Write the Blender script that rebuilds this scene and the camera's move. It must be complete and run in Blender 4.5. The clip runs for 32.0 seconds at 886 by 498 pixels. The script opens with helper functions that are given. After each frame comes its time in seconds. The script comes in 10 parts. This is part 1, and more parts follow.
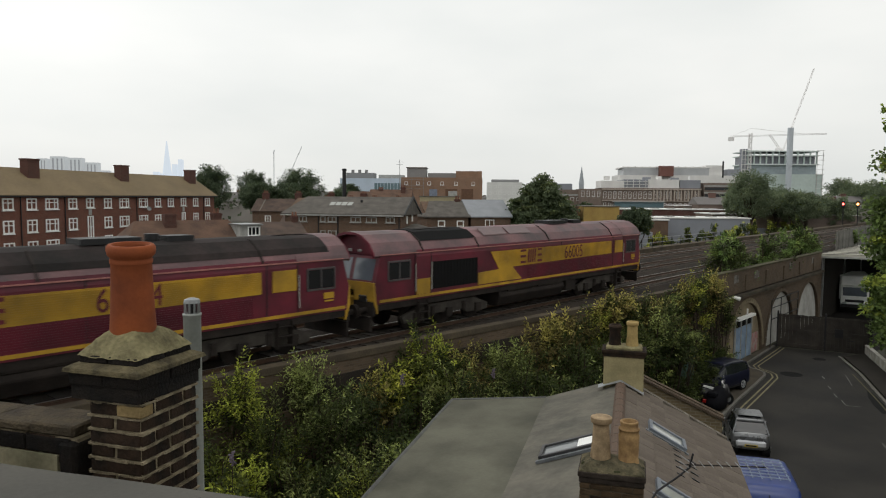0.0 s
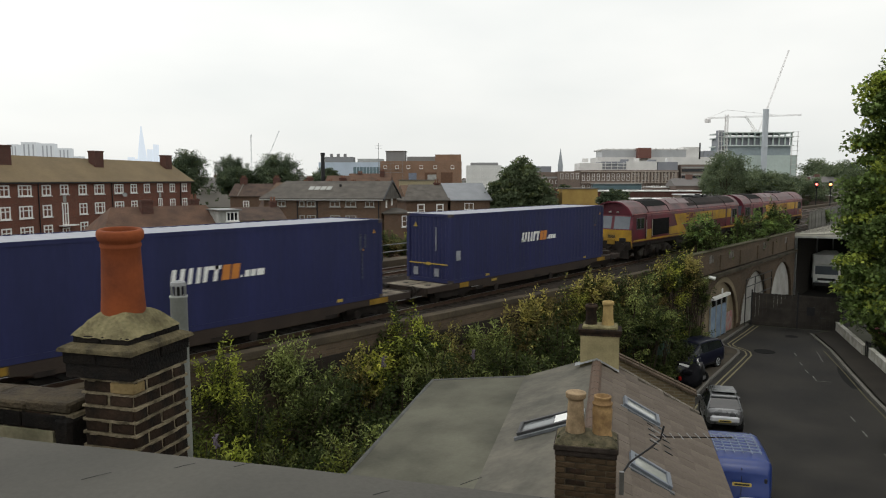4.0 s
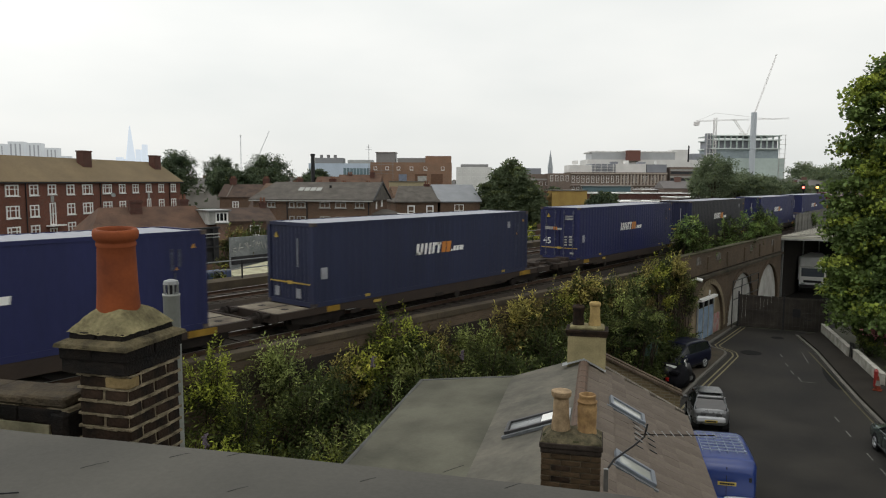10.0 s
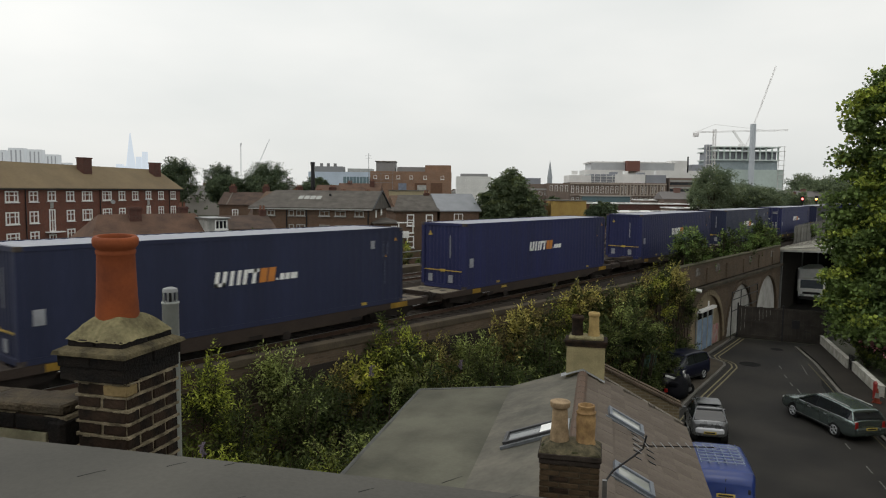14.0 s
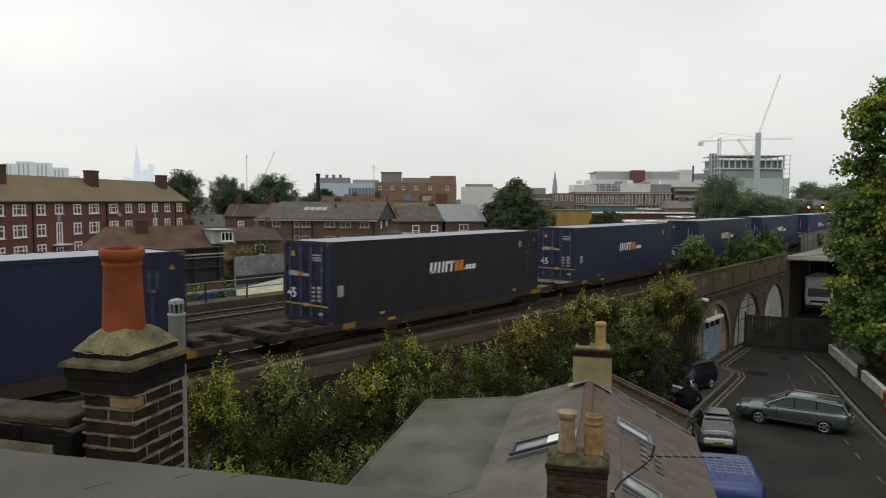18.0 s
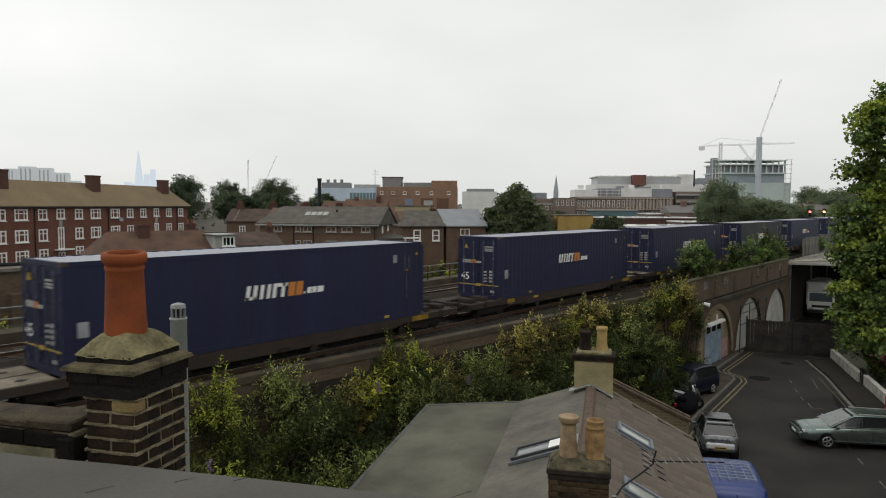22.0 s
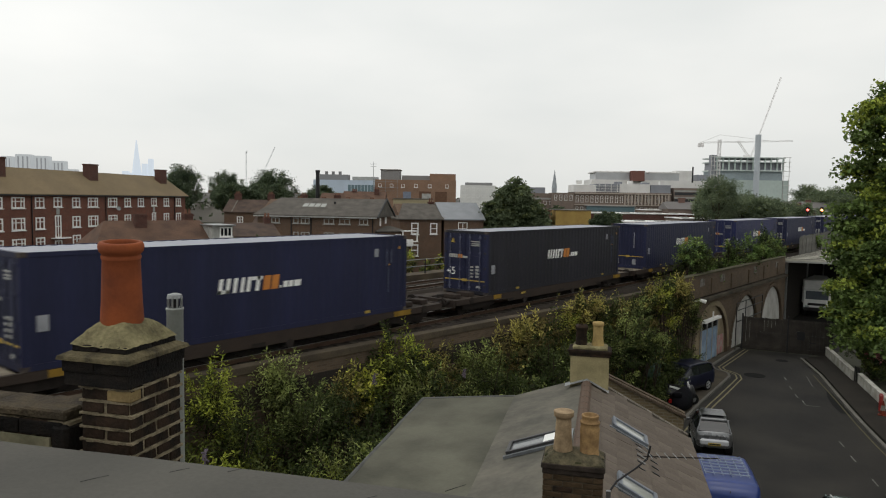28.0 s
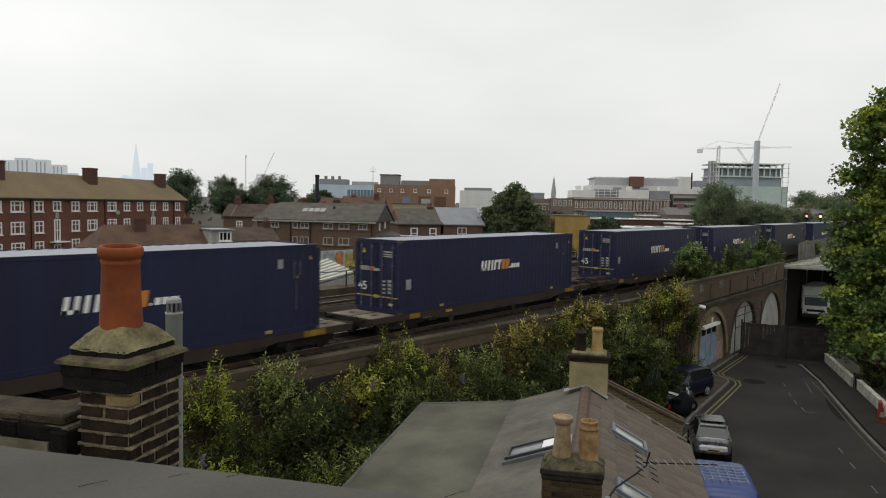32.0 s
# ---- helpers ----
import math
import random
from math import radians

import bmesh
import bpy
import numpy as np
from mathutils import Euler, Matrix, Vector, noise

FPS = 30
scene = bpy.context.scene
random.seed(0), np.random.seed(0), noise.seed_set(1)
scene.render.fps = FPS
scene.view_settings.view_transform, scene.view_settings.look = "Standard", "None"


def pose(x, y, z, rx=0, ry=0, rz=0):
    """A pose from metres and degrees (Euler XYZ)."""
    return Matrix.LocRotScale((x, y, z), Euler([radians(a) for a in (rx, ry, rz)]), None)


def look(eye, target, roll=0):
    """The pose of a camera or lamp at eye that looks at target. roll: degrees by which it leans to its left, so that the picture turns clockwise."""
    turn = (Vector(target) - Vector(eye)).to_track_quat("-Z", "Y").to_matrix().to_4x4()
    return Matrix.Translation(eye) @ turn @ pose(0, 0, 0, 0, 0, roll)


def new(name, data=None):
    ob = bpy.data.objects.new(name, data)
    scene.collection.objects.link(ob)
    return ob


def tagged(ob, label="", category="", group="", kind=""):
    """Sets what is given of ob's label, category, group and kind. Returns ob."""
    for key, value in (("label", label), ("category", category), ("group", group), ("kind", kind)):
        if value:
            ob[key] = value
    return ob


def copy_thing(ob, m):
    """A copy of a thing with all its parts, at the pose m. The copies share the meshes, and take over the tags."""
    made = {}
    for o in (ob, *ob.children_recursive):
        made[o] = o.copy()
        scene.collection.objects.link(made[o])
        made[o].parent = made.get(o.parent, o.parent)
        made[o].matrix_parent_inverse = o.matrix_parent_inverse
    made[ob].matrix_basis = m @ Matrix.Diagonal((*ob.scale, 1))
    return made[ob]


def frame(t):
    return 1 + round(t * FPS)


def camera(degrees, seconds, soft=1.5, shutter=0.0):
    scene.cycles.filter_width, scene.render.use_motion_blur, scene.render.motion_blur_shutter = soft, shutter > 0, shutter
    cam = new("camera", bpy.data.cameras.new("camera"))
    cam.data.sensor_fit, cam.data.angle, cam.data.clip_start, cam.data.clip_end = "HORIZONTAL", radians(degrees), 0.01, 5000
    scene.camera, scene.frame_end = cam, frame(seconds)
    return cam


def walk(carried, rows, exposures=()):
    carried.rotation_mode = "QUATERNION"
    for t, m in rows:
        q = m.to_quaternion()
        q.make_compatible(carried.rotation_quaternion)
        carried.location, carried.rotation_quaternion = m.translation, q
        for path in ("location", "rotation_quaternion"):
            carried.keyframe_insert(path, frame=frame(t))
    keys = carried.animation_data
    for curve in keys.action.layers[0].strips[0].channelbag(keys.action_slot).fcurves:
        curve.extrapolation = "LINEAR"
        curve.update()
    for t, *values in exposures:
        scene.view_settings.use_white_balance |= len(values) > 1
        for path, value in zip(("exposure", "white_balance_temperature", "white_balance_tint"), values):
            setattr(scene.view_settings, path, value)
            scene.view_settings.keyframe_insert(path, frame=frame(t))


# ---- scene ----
# ---- camera ----
cam = camera(65.03, 32.0, soft=1.1, shutter=0.25)
walk(cam, [
    (0.0, pose(-0.266, 0.243, 10.488, 85.649, -0.419, 41.240)),
    (0.5, pose(-0.285, 0.256, 10.486, 85.405, -0.192, 41.197)),
    (1.0, pose(-0.302, 0.269, 10.485, 85.144, -0.208, 41.132)),
    (1.5, pose(-0.306, 0.272, 10.484, 85.020, -0.033, 41.083)),
    (2.0, pose(-0.311, 0.277, 10.484, 84.944, -0.021, 41.042)),
    (2.5, pose(-0.308, 0.274, 10.484, 84.860, 0.020, 41.000)),
    (3.0, pose(-0.260, 0.229, 10.486, 84.701, 0.088, 40.638)),
    (3.5, pose(-0.180, 0.156, 10.489, 84.483, 0.054, 40.055)),
    (5.5, pose(0.001, 0.004, 10.503, 84.075, 0.037, 38.861)),
    (6.0, pose(-0.003, 0.000, 10.498, 84.102, -0.017, 38.830)),
    (7.0, pose(-0.002, 0.001, 10.500, 84.142, -0.091, 38.797)),
    (8.0, pose(-0.001, 0.001, 10.501, 84.203, -0.099, 38.771)),
    (9.0, pose(0.001, -0.000, 10.501, 84.273, -0.145, 38.753)),
    (10.0, pose(0.003, -0.002, 10.498, 84.425, -0.207, 38.754)),
    (11.0, pose(-0.000, -0.000, 10.498, 84.620, -0.311, 38.744)),
    (12.0, pose(-0.001, 0.002, 10.500, 84.811, -0.411, 38.735)),
    (13.0, pose(-0.001, -0.001, 10.498, 85.008, -0.539, 38.722)),
    (14.0, pose(-0.001, -0.004, 10.501, 85.176, -0.597, 38.723)),
    (14.5, pose(0.001, -0.003, 10.499, 85.236, -0.589, 38.738)),
    (16.5, pose(-0.003, -0.005, 10.498, 85.679, -0.483, 38.929)),
    (17.0, pose(-0.004, -0.003, 10.498, 85.795, -0.393, 39.007)),
    (18.0, pose(-0.004, -0.003, 10.498, 86.036, -0.237, 39.139)),
    (19.0, pose(-0.002, -0.007, 10.498, 86.265, -0.158, 39.213)),
    (20.0, pose(-0.001, -0.010, 10.500, 86.368, -0.185, 39.224)),
    (21.0, pose(0.002, -0.011, 10.499, 86.403, -0.171, 39.231)),
    (22.0, pose(0.003, -0.011, 10.496, 86.426, -0.207, 39.240)),
    (23.0, pose(0.006, -0.012, 10.497, 86.435, -0.233, 39.240)),
    (24.0, pose(0.001, -0.008, 10.496, 86.430, -0.322, 39.235)),
    (25.0, pose(0.000, -0.007, 10.494, 86.368, -0.376, 39.230)),
    (25.5, pose(-0.000, -0.002, 10.493, 86.296, -0.422, 39.228)),
    (27.5, pose(0.005, -0.008, 10.495, 85.857, -0.850, 39.098)),
    (28.0, pose(-0.002, -0.007, 10.496, 85.882, -0.954, 39.090)),
    (29.0, pose(-0.009, -0.007, 10.493, 85.989, -1.064, 39.075)),
    (30.0, pose(-0.015, -0.010, 10.495, 86.090, -1.135, 39.051)),
    (31.0, pose(-0.010, -0.008, 10.495, 86.192, -1.141, 39.039)),
    (32.0, pose(-0.005, -0.009, 10.497, 86.298, -1.137, 39.033)),
], exposures=[(0.0, 0.06), (2.0, 0.16), (9.0, 0.14), (12.0, 0.0), (32.0, 0.0)])

# ---- light: an overcast day ----
world = bpy.data.worlds.new("overcast_sky")
scene.world = world
world.use_nodes = True
wn, wl = world.node_tree.nodes, world.node_tree.links
wn.clear()
sky = wn.new("ShaderNodeTexSky")
sky.sky_type = "NISHITA"
sky.sun_disc = False
sky.sun_elevation, sky.sun_rotation = radians(48), radians(250)
sky.air_density, sky.dust_density, sky.ozone_density = 1.0, 6.0, 1.0
hsv = wn.new("ShaderNodeHueSaturation")
hsv.inputs["Saturation"].default_value = 0.10
wl.new(sky.outputs[0], hsv.inputs["Color"])
cloud = wn.new("ShaderNodeTexNoise")
cloud.inputs["Scale"].default_value, cloud.inputs["Detail"].default_value = 2.2, 4.0
coords = wn.new("ShaderNodeTexCoord")
stretch = wn.new("ShaderNodeMapping")
stretch.inputs["Scale"].default_value = (1.0, 1.0, 3.0)
wl.new(coords.outputs["Generated"], stretch.inputs[0])
wl.new(stretch.outputs[0], cloud.inputs["Vector"])
ramp = wn.new("ShaderNodeValToRGB")
ramp.color_ramp.elements[0].position, ramp.color_ramp.elements[0].color = 0.3, (0.86, 0.88, 0.89, 1)
ramp.color_ramp.elements[1].position, ramp.color_ramp.elements[1].color = 0.7, (1, 1, 1, 1)
wl.new(cloud.outputs[0], ramp.inputs[0])
# the cloud layer evens the sky out
even = wn.new("ShaderNodeMix")
even.data_type = "RGBA"
even.inputs[0].default_value = 0.72
even.inputs["B"].default_value = (8.12, 8.15, 7.85, 1)
wl.new(hsv.outputs[0], even.inputs["A"])
mul = wn.new("ShaderNodeMix")
mul.data_type, mul.blend_type = "RGBA", "MULTIPLY"
mul.inputs[0].default_value = 1.0
wl.new(even.outputs["Result"], mul.inputs["A"])
wl.new(ramp.outputs[0], mul.inputs["B"])
bg = wn.new("ShaderNodeBackground")
bg.inputs[1].default_value = 0.135
wl.new(mul.outputs["Result"], bg.inputs[0])
wl.new(bg.outputs[0], wn.new("ShaderNodeOutputWorld").inputs[0])

sun = new("sun", bpy.data.lights.new("sun", "SUN"))
sun.data.energy, sun.data.angle, sun.data.color = 0.35, radians(25), (1.0, 0.97, 0.92)
sun.matrix_world = look((0, 0, 60), (-18, 22, 15))

# ---- materials ----
MATS = {}
TONE = 0.76                      # overall factor on every base colour except leaves


def mat(name, color, rough=0.8, metal=0.0, var=0.25, scale=3.0, fine=40.0, bump=0.15, second=None, island=False, spec=0.5, streak=False):
    """A surface with stains at a large scale, grain at a fine one, and a light relief."""
    if name in MATS:
        return MATS[name]
    tone = 1.0 if island in ("leaf", "far_leaf") else TONE
    color = tuple(c * tone for c in color)
    second = second and tuple(c * tone for c in second)
    m = bpy.data.materials.new(name)
    m.use_nodes = True
    n, l = m.node_tree.nodes, m.node_tree.links
    p = n["Principled BSDF"]
    tc = n.new("ShaderNodeTexCoord")
    mp = n.new("ShaderNodeMapping")
    if streak:
        mp.inputs["Scale"].default_value = (1.0, 1.0, 0.12)
    l.new(tc.outputs["Object"], mp.inputs[0])
    n1, n2 = n.new("ShaderNodeTexNoise"), n.new("ShaderNodeTexNoise")
    n1.inputs["Scale"].default_value, n1.inputs["Detail"].default_value = scale, 5.0
    n2.inputs["Scale"].default_value, n2.inputs["Detail"].default_value = fine, 3.0
    l.new(mp.outputs[0], n1.inputs["Vector"])
    l.new(mp.outputs[0], n2.inputs["Vector"])
    c2 = second or tuple(c * (1 - 1.3 * var) for c in color)
    r1 = n.new("ShaderNodeValToRGB")
    r1.color_ramp.elements[0].position, r1.color_ramp.elements[1].position = 0.32, 0.68
    r1.color_ramp.elements[0].color, r1.color_ramp.elements[1].color = (*c2, 1), (*color, 1)
    l.new(n1.outputs[0], r1.inputs[0])
    mr = n.new("ShaderNodeMapRange")
    mr.inputs["To Min"].default_value, mr.inputs["To Max"].default_value = 1 - var, 1 + var
    l.new(n2.outputs[0], mr.inputs[0])
    mx = n.new("ShaderNodeMix")
    mx.data_type, mx.blend_type = "RGBA", "MULTIPLY"
    mx.inputs[0].default_value = 1.0
    l.new(r1.outputs[0], mx.inputs["A"])
    l.new(mr.outputs[0], mx.inputs["B"])
    last = mx.outputs["Result"]
    if island:
        src = n.new("ShaderNodeNewGeometry").outputs["Random Per Island"] if island in ("leaf", "far_leaf") else n.new("ShaderNodeObjectInfo").outputs["Random"]
        m2 = n.new("ShaderNodeMapRange")
        m2.inputs["To Min"].default_value, m2.inputs["To Max"].default_value = (0.4, 1.65) if island == "leaf" else (0.75, 1.3) if island == "far_leaf" else (0.88, 1.12) if island == "tile" else (0.72, 1.25)
        l.new(src, m2.inputs[0])
        m3 = n.new("ShaderNodeMix")
        m3.data_type, m3.blend_type = "RGBA", "MULTIPLY"
        m3.inputs[0].default_value = 1.0
        l.new(last, m3.inputs["A"])
        l.new(m2.outputs[0], m3.inputs["B"])
        last = m3.outputs["Result"]
    l.new(last, p.inputs["Base Color"])
    if island in ("leaf", "far_leaf"):
        # thin leaves let some light through
        tr, ms = n.new("ShaderNodeBsdfTranslucent"), n.new("ShaderNodeMixShader")
        ms.inputs[0].default_value = 0.4
        l.new(last, tr.inputs["Color"])
        l.new(p.outputs[0], ms.inputs[1])
        l.new(tr.outputs[0], ms.inputs[2])
        l.new(ms.outputs[0], n["Material Output"].inputs[0])
    rr = n.new("ShaderNodeMapRange")
    rr.inputs["To Min"].default_value, rr.inputs["To Max"].default_value = max(0.03, rough - 0.12), min(1, rough + 0.1)
    l.new(n1.outputs[0], rr.inputs[0])
    l.new(rr.outputs[0], p.inputs["Roughness"])
    p.inputs["Metallic"].default_value = metal
    # weathered, dusty surfaces hardly shine
    p.inputs["Specular IOR Level"].default_value = min(spec, 0.12) if rough >= 0.7 else 0.15 if island in ("leaf", "far_leaf") else spec
    if bump:
        b = n.new("ShaderNodeBump")
        b.inputs["Strength"].default_value, b.inputs["Distance"].default_value = bump, 0.02
        l.new(n2.outputs[0], b.inputs["Height"])
        l.new(b.outputs[0], p.inputs["Normal"])
    MATS[name] = m
    return m


def brick_mat(name, color, mortar, size=(0.225, 0.075), second=None):
    """Brickwork for walls that stay far off: courses in a world-size pattern."""
    m = mat(name, color, 0.9, var=0.3, scale=0.6, fine=14, bump=0.1, second=second)
    n, l = m.node_tree.nodes, m.node_tree.links
    if "Brick Texture" in n:
        return m
    br = n.new("ShaderNodeTexBrick")
    br.inputs["Scale"].default_value = 1.0
    br.inputs["Brick Width"].default_value, br.inputs["Row Height"].default_value = size
    br.inputs["Mortar Size"].default_value = size[1] * 0.11
    br.inputs["Mortar"].default_value = (*[c * TONE for c in mortar], 1)
    br.inputs["Color2"].default_value = (*[c * 0.6 * TONE for c in color], 1)
    br.inputs["Color1"].default_value = (*[c * TONE for c in color], 1)
    sep, com, add = n.new("ShaderNodeSeparateXYZ"), n.new("ShaderNodeCombineXYZ"), n.new("ShaderNodeMath")
    tc = n.new("ShaderNodeTexCoord")
    l.new(tc.outputs["Object"], sep.inputs[0])
    l.new(sep.outputs[0], add.inputs[0])
    l.new(sep.outputs[1], add.inputs[1])
    l.new(add.outputs[0], com.inputs[0])
    l.new(sep.outputs[2], com.inputs[1])
    l.new(com.outputs[0], br.inputs["Vector"])
    p = n["Principled BSDF"]
    old = p.inputs["Base Color"].links[0].from_socket
    mx = n.new("ShaderNodeMix")
    mx.data_type = "RGBA"
    mx.inputs[0].default_value = 0.6
    l.new(old, mx.inputs["A"])
    l.new(br.outputs[0], mx.inputs["B"])
    l.new(mx.outputs["Result"], p.inputs["Base Color"])
    return m


ASPHALT = mat("asphalt", (0.05, 0.0465, 0.041), 0.75, var=0.2, scale=0.35, fine=50, bump=0.3, second=(0.022, 0.021, 0.02))
# low value: the street tree's shade is put into the paving colour
PAVING = mat("paving", (0.042, 0.037, 0.031), 0.9, var=0.3, scale=0.8, fine=30)
GROUND = mat("scrub_ground", (0.06, 0.065, 0.04), 0.95, var=0.35, scale=0.05, fine=2, second=(0.09, 0.085, 0.07))
BALLAST = mat("ballast", (0.06, 0.048, 0.037), 0.95, var=0.45, scale=0.5, fine=22, bump=0.8, second=(0.035, 0.03, 0.027))
RAILSTEEL = mat("rail_steel", (0.16, 0.10, 0.07), 0.5, metal=0.6, var=0.2, scale=2)
RAILTOP = mat("rail_top", (0.36, 0.33, 0.3), 0.45, metal=0.8, var=0.1, scale=1)
TIMBER = mat("sleeper", (0.075, 0.063, 0.052), 0.9, var=0.35, scale=4, fine=30)
VBRICK = brick_mat("viaduct_brick", (0.175, 0.125, 0.085), (0.16, 0.14, 0.11), second=(0.055, 0.044, 0.034))
CONCRETE = mat("concrete", (0.24, 0.22, 0.19), 0.9, var=0.25, scale=0.7, fine=25, second=(0.13, 0.12, 0.10))
DARKSTEEL = mat("dark_steel", (0.02, 0.02, 0.022), 0.55, metal=0.3, var=0.3, scale=5)
GALV = mat("galvanised", (0.35, 0.36, 0.36), 0.45, metal=0.7, var=0.15, scale=4)
WHITE = mat("white_paint", (1.05, 1.05, 1.02), 0.6, var=0.08, scale=3)
OFFWHITE = mat("worn_white", (0.5, 0.5, 0.47), 0.75, var=0.25, scale=2)
YELLOWLINE = mat("yellow_line", (0.34, 0.3, 0.18), 0.8, var=0.35, scale=6, fine=30)
GLASS = mat("window_glass", (0.02, 0.022, 0.025), 0.08, var=0.1, scale=2, bump=0, spec=0.4)
CURTAIN = mat("net_curtain", (0.42, 0.42, 0.40), 0.5, var=0.25, scale=3)
RED = mat("red_paint", (0.32, 0.03, 0.025), 0.4, var=0.1)
ORANGE = mat("orange_paint", (0.68, 0.25, 0.04), 0.5, var=0.1)
RUBBER = mat("rubber", (0.015, 0.015, 0.015), 0.8, var=0.2)
TERRA = mat("terracotta", (0.33, 0.09, 0.032), 0.8, var=0.14, scale=5, fine=60, bump=0.08, second=(0.2, 0.058, 0.026))
BUFF = mat("buff_clay", (0.42, 0.27, 0.12), 0.8, var=0.3, scale=9, fine=50, second=(0.2, 0.12, 0.06))
LIMEMORTAR = mat("lime_mortar", (0.36, 0.3, 0.2), 0.95, var=0.4, scale=11, fine=60, bump=0.6, second=(0.12, 0.1, 0.065))
FLAUNCH = mat("mortar_cap", (0.33, 0.29, 0.155), 0.95, var=0.4, scale=5, fine=40, bump=0.7, second=(0.1, 0.088, 0.05))
SOOT = mat("sooty_stock_brick", (0.052, 0.033, 0.022), 0.9, var=0.4, scale=7, fine=50, bump=0.5, island=True, second=(0.014, 0.012, 0.010))
STOCK = mat("yellow_stock_brick", (0.26, 0.19, 0.09), 0.9, var=0.3, scale=8, fine=50, bump=0.4, island=True)
RUST_BRICK = mat("brown_brick", (0.1, 0.068, 0.04), 0.9, var=0.3, scale=8, fine=50, bump=0.4, island=True)
FELT = mat("grey_roof_felt", (0.128, 0.122, 0.107), 0.85, var=0.14, scale=1.3, fine=45, bump=0.1, second=(0.088, 0.085, 0.076))
FLATFELT = mat("weathered_flat_felt", (0.165, 0.16, 0.122), 0.75, var=0.12, scale=0.75, fine=14, bump=0.15, second=(0.075, 0.073, 0.055))
SLATE = mat("slate", (0.155, 0.14, 0.122), 0.75, var=0.25, scale=1.2, fine=12, second=(0.095, 0.086, 0.076))
TILE = mat("concrete_tile", (0.2, 0.168, 0.132), 0.9, var=0.25, scale=1.6, fine=30, bump=0.3, island="tile", second=(0.135, 0.11, 0.092))
REDTILE = mat("red_clay_tile", (0.179, 0.109, 0.0768), 0.9, var=0.3, scale=0.8, fine=9, second=(0.109, 0.0704, 0.0538))
LEAD = mat("lead_flashing", (0.38, 0.40, 0.41), 0.55, metal=0.3, var=0.2, scale=8)
BARK = mat("bark", (0.08, 0.06, 0.045), 0.95, var=0.4, scale=6, fine=40, bump=0.8)
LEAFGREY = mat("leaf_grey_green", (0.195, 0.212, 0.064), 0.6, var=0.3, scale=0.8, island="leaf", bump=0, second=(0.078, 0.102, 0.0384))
# lit copy of the grey-green, for tufts that stand high
LEAFGREYLIT = mat("leaf_lit_grey_green", (0.352, 0.396, 0.121), 0.6, var=0.3, scale=1.0, island="leaf", bump=0, second=(0.154, 0.198, 0.066))
LEAFRUSSET = mat("leaf_russet", (0.244, 0.189, 0.0671), 0.7, var=0.35, scale=0.9, island="leaf", bump=0, second=(0.0854, 0.0756, 0.0305))
# olive as the lit tone of the russet shrubs' high tufts
LEAFOLIVE = mat("leaf_olive", (0.463, 0.399, 0.109), 0.65, var=0.35, scale=1.0, island="leaf", bump=0, second=(0.206, 0.193, 0.0644))
LEAFLIME = mat("leaf_bright_lime", (0.363, 0.394, 0.0587), 0.6, var=0.3, scale=1.2, island="leaf", bump=0, second=(0.256, 0.299, 0.0479))
LEAFMID = mat("leaf_green", (0.155, 0.175, 0.0329), 0.6, var=0.3, scale=0.9, island="leaf", bump=0, second=(0.0567, 0.0742, 0.0175))
LEAFYEL = mat("leaf_yellow_green", (0.467, 0.454, 0.0714), 0.6, var=0.3, scale=1.2, island="leaf", bump=0, second=(0.234, 0.273, 0.0519))
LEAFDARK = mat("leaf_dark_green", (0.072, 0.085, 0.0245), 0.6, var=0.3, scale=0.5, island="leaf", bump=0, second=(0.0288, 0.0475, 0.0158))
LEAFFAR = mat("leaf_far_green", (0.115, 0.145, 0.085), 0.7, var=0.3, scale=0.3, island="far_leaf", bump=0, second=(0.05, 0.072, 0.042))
NAVY = mat("container_navy", (0.027, 0.032, 0.115), 0.55, spec=0.25, var=0.2, scale=0.7, fine=18, bump=0.05, streak=True, second=(0.02, 0.024, 0.078))
DEEPNAVY = mat("container_deep_navy", (0.0248, 0.0283, 0.0755), 0.55, spec=0.22, var=0.25, scale=0.7, fine=18, bump=0.05, streak=True, second=(0.0177, 0.0201, 0.0496))
SLATEBLUE = mat("container_faded_navy", (0.03, 0.0372, 0.084), 0.55, spec=0.25, var=0.2, scale=0.7, fine=18, bump=0.05, streak=True, second=(0.0228, 0.0276, 0.06))
CHARCOAL = mat("container_charcoal", (0.029, 0.028, 0.039), 0.55, spec=0.25, var=0.2, scale=0.7, fine=18, bump=0.05, streak=True, second=(0.017, 0.017, 0.022))
ROOFPALE = mat("container_roof", (0.31, 0.325, 0.39), 0.45, var=0.15, scale=0.6, fine=10, bump=0.05)
MAROON = mat("maroon_livery", (0.18, 0.021, 0.038), 0.5, spec=0.3, var=0.18, scale=0.8, fine=20, bump=0.03, second=(0.075, 0.013, 0.022))
GOLD = mat("gold_livery", (0.66, 0.38, 0.032), 0.55, spec=0.25, var=0.2, scale=0.9, fine=20, bump=0.03, second=(0.3, 0.18, 0.03))
LOCOROOF = mat("loco_roof", (0.23, 0.108, 0.112), 0.6, var=0.3, scale=0.7, fine=12, second=(0.06, 0.04, 0.042))
LOCOSOOT = mat("sooty_loco_roof", (0.05, 0.038, 0.036), 0.8, var=0.35, scale=0.8, fine=10, second=(0.02, 0.018, 0.017))
GRIME = mat("grimy_steel", (0.045, 0.037, 0.032), 0.75, metal=0.2, var=0.4, scale=2, fine=20, second=(0.025, 0.021, 0.019))
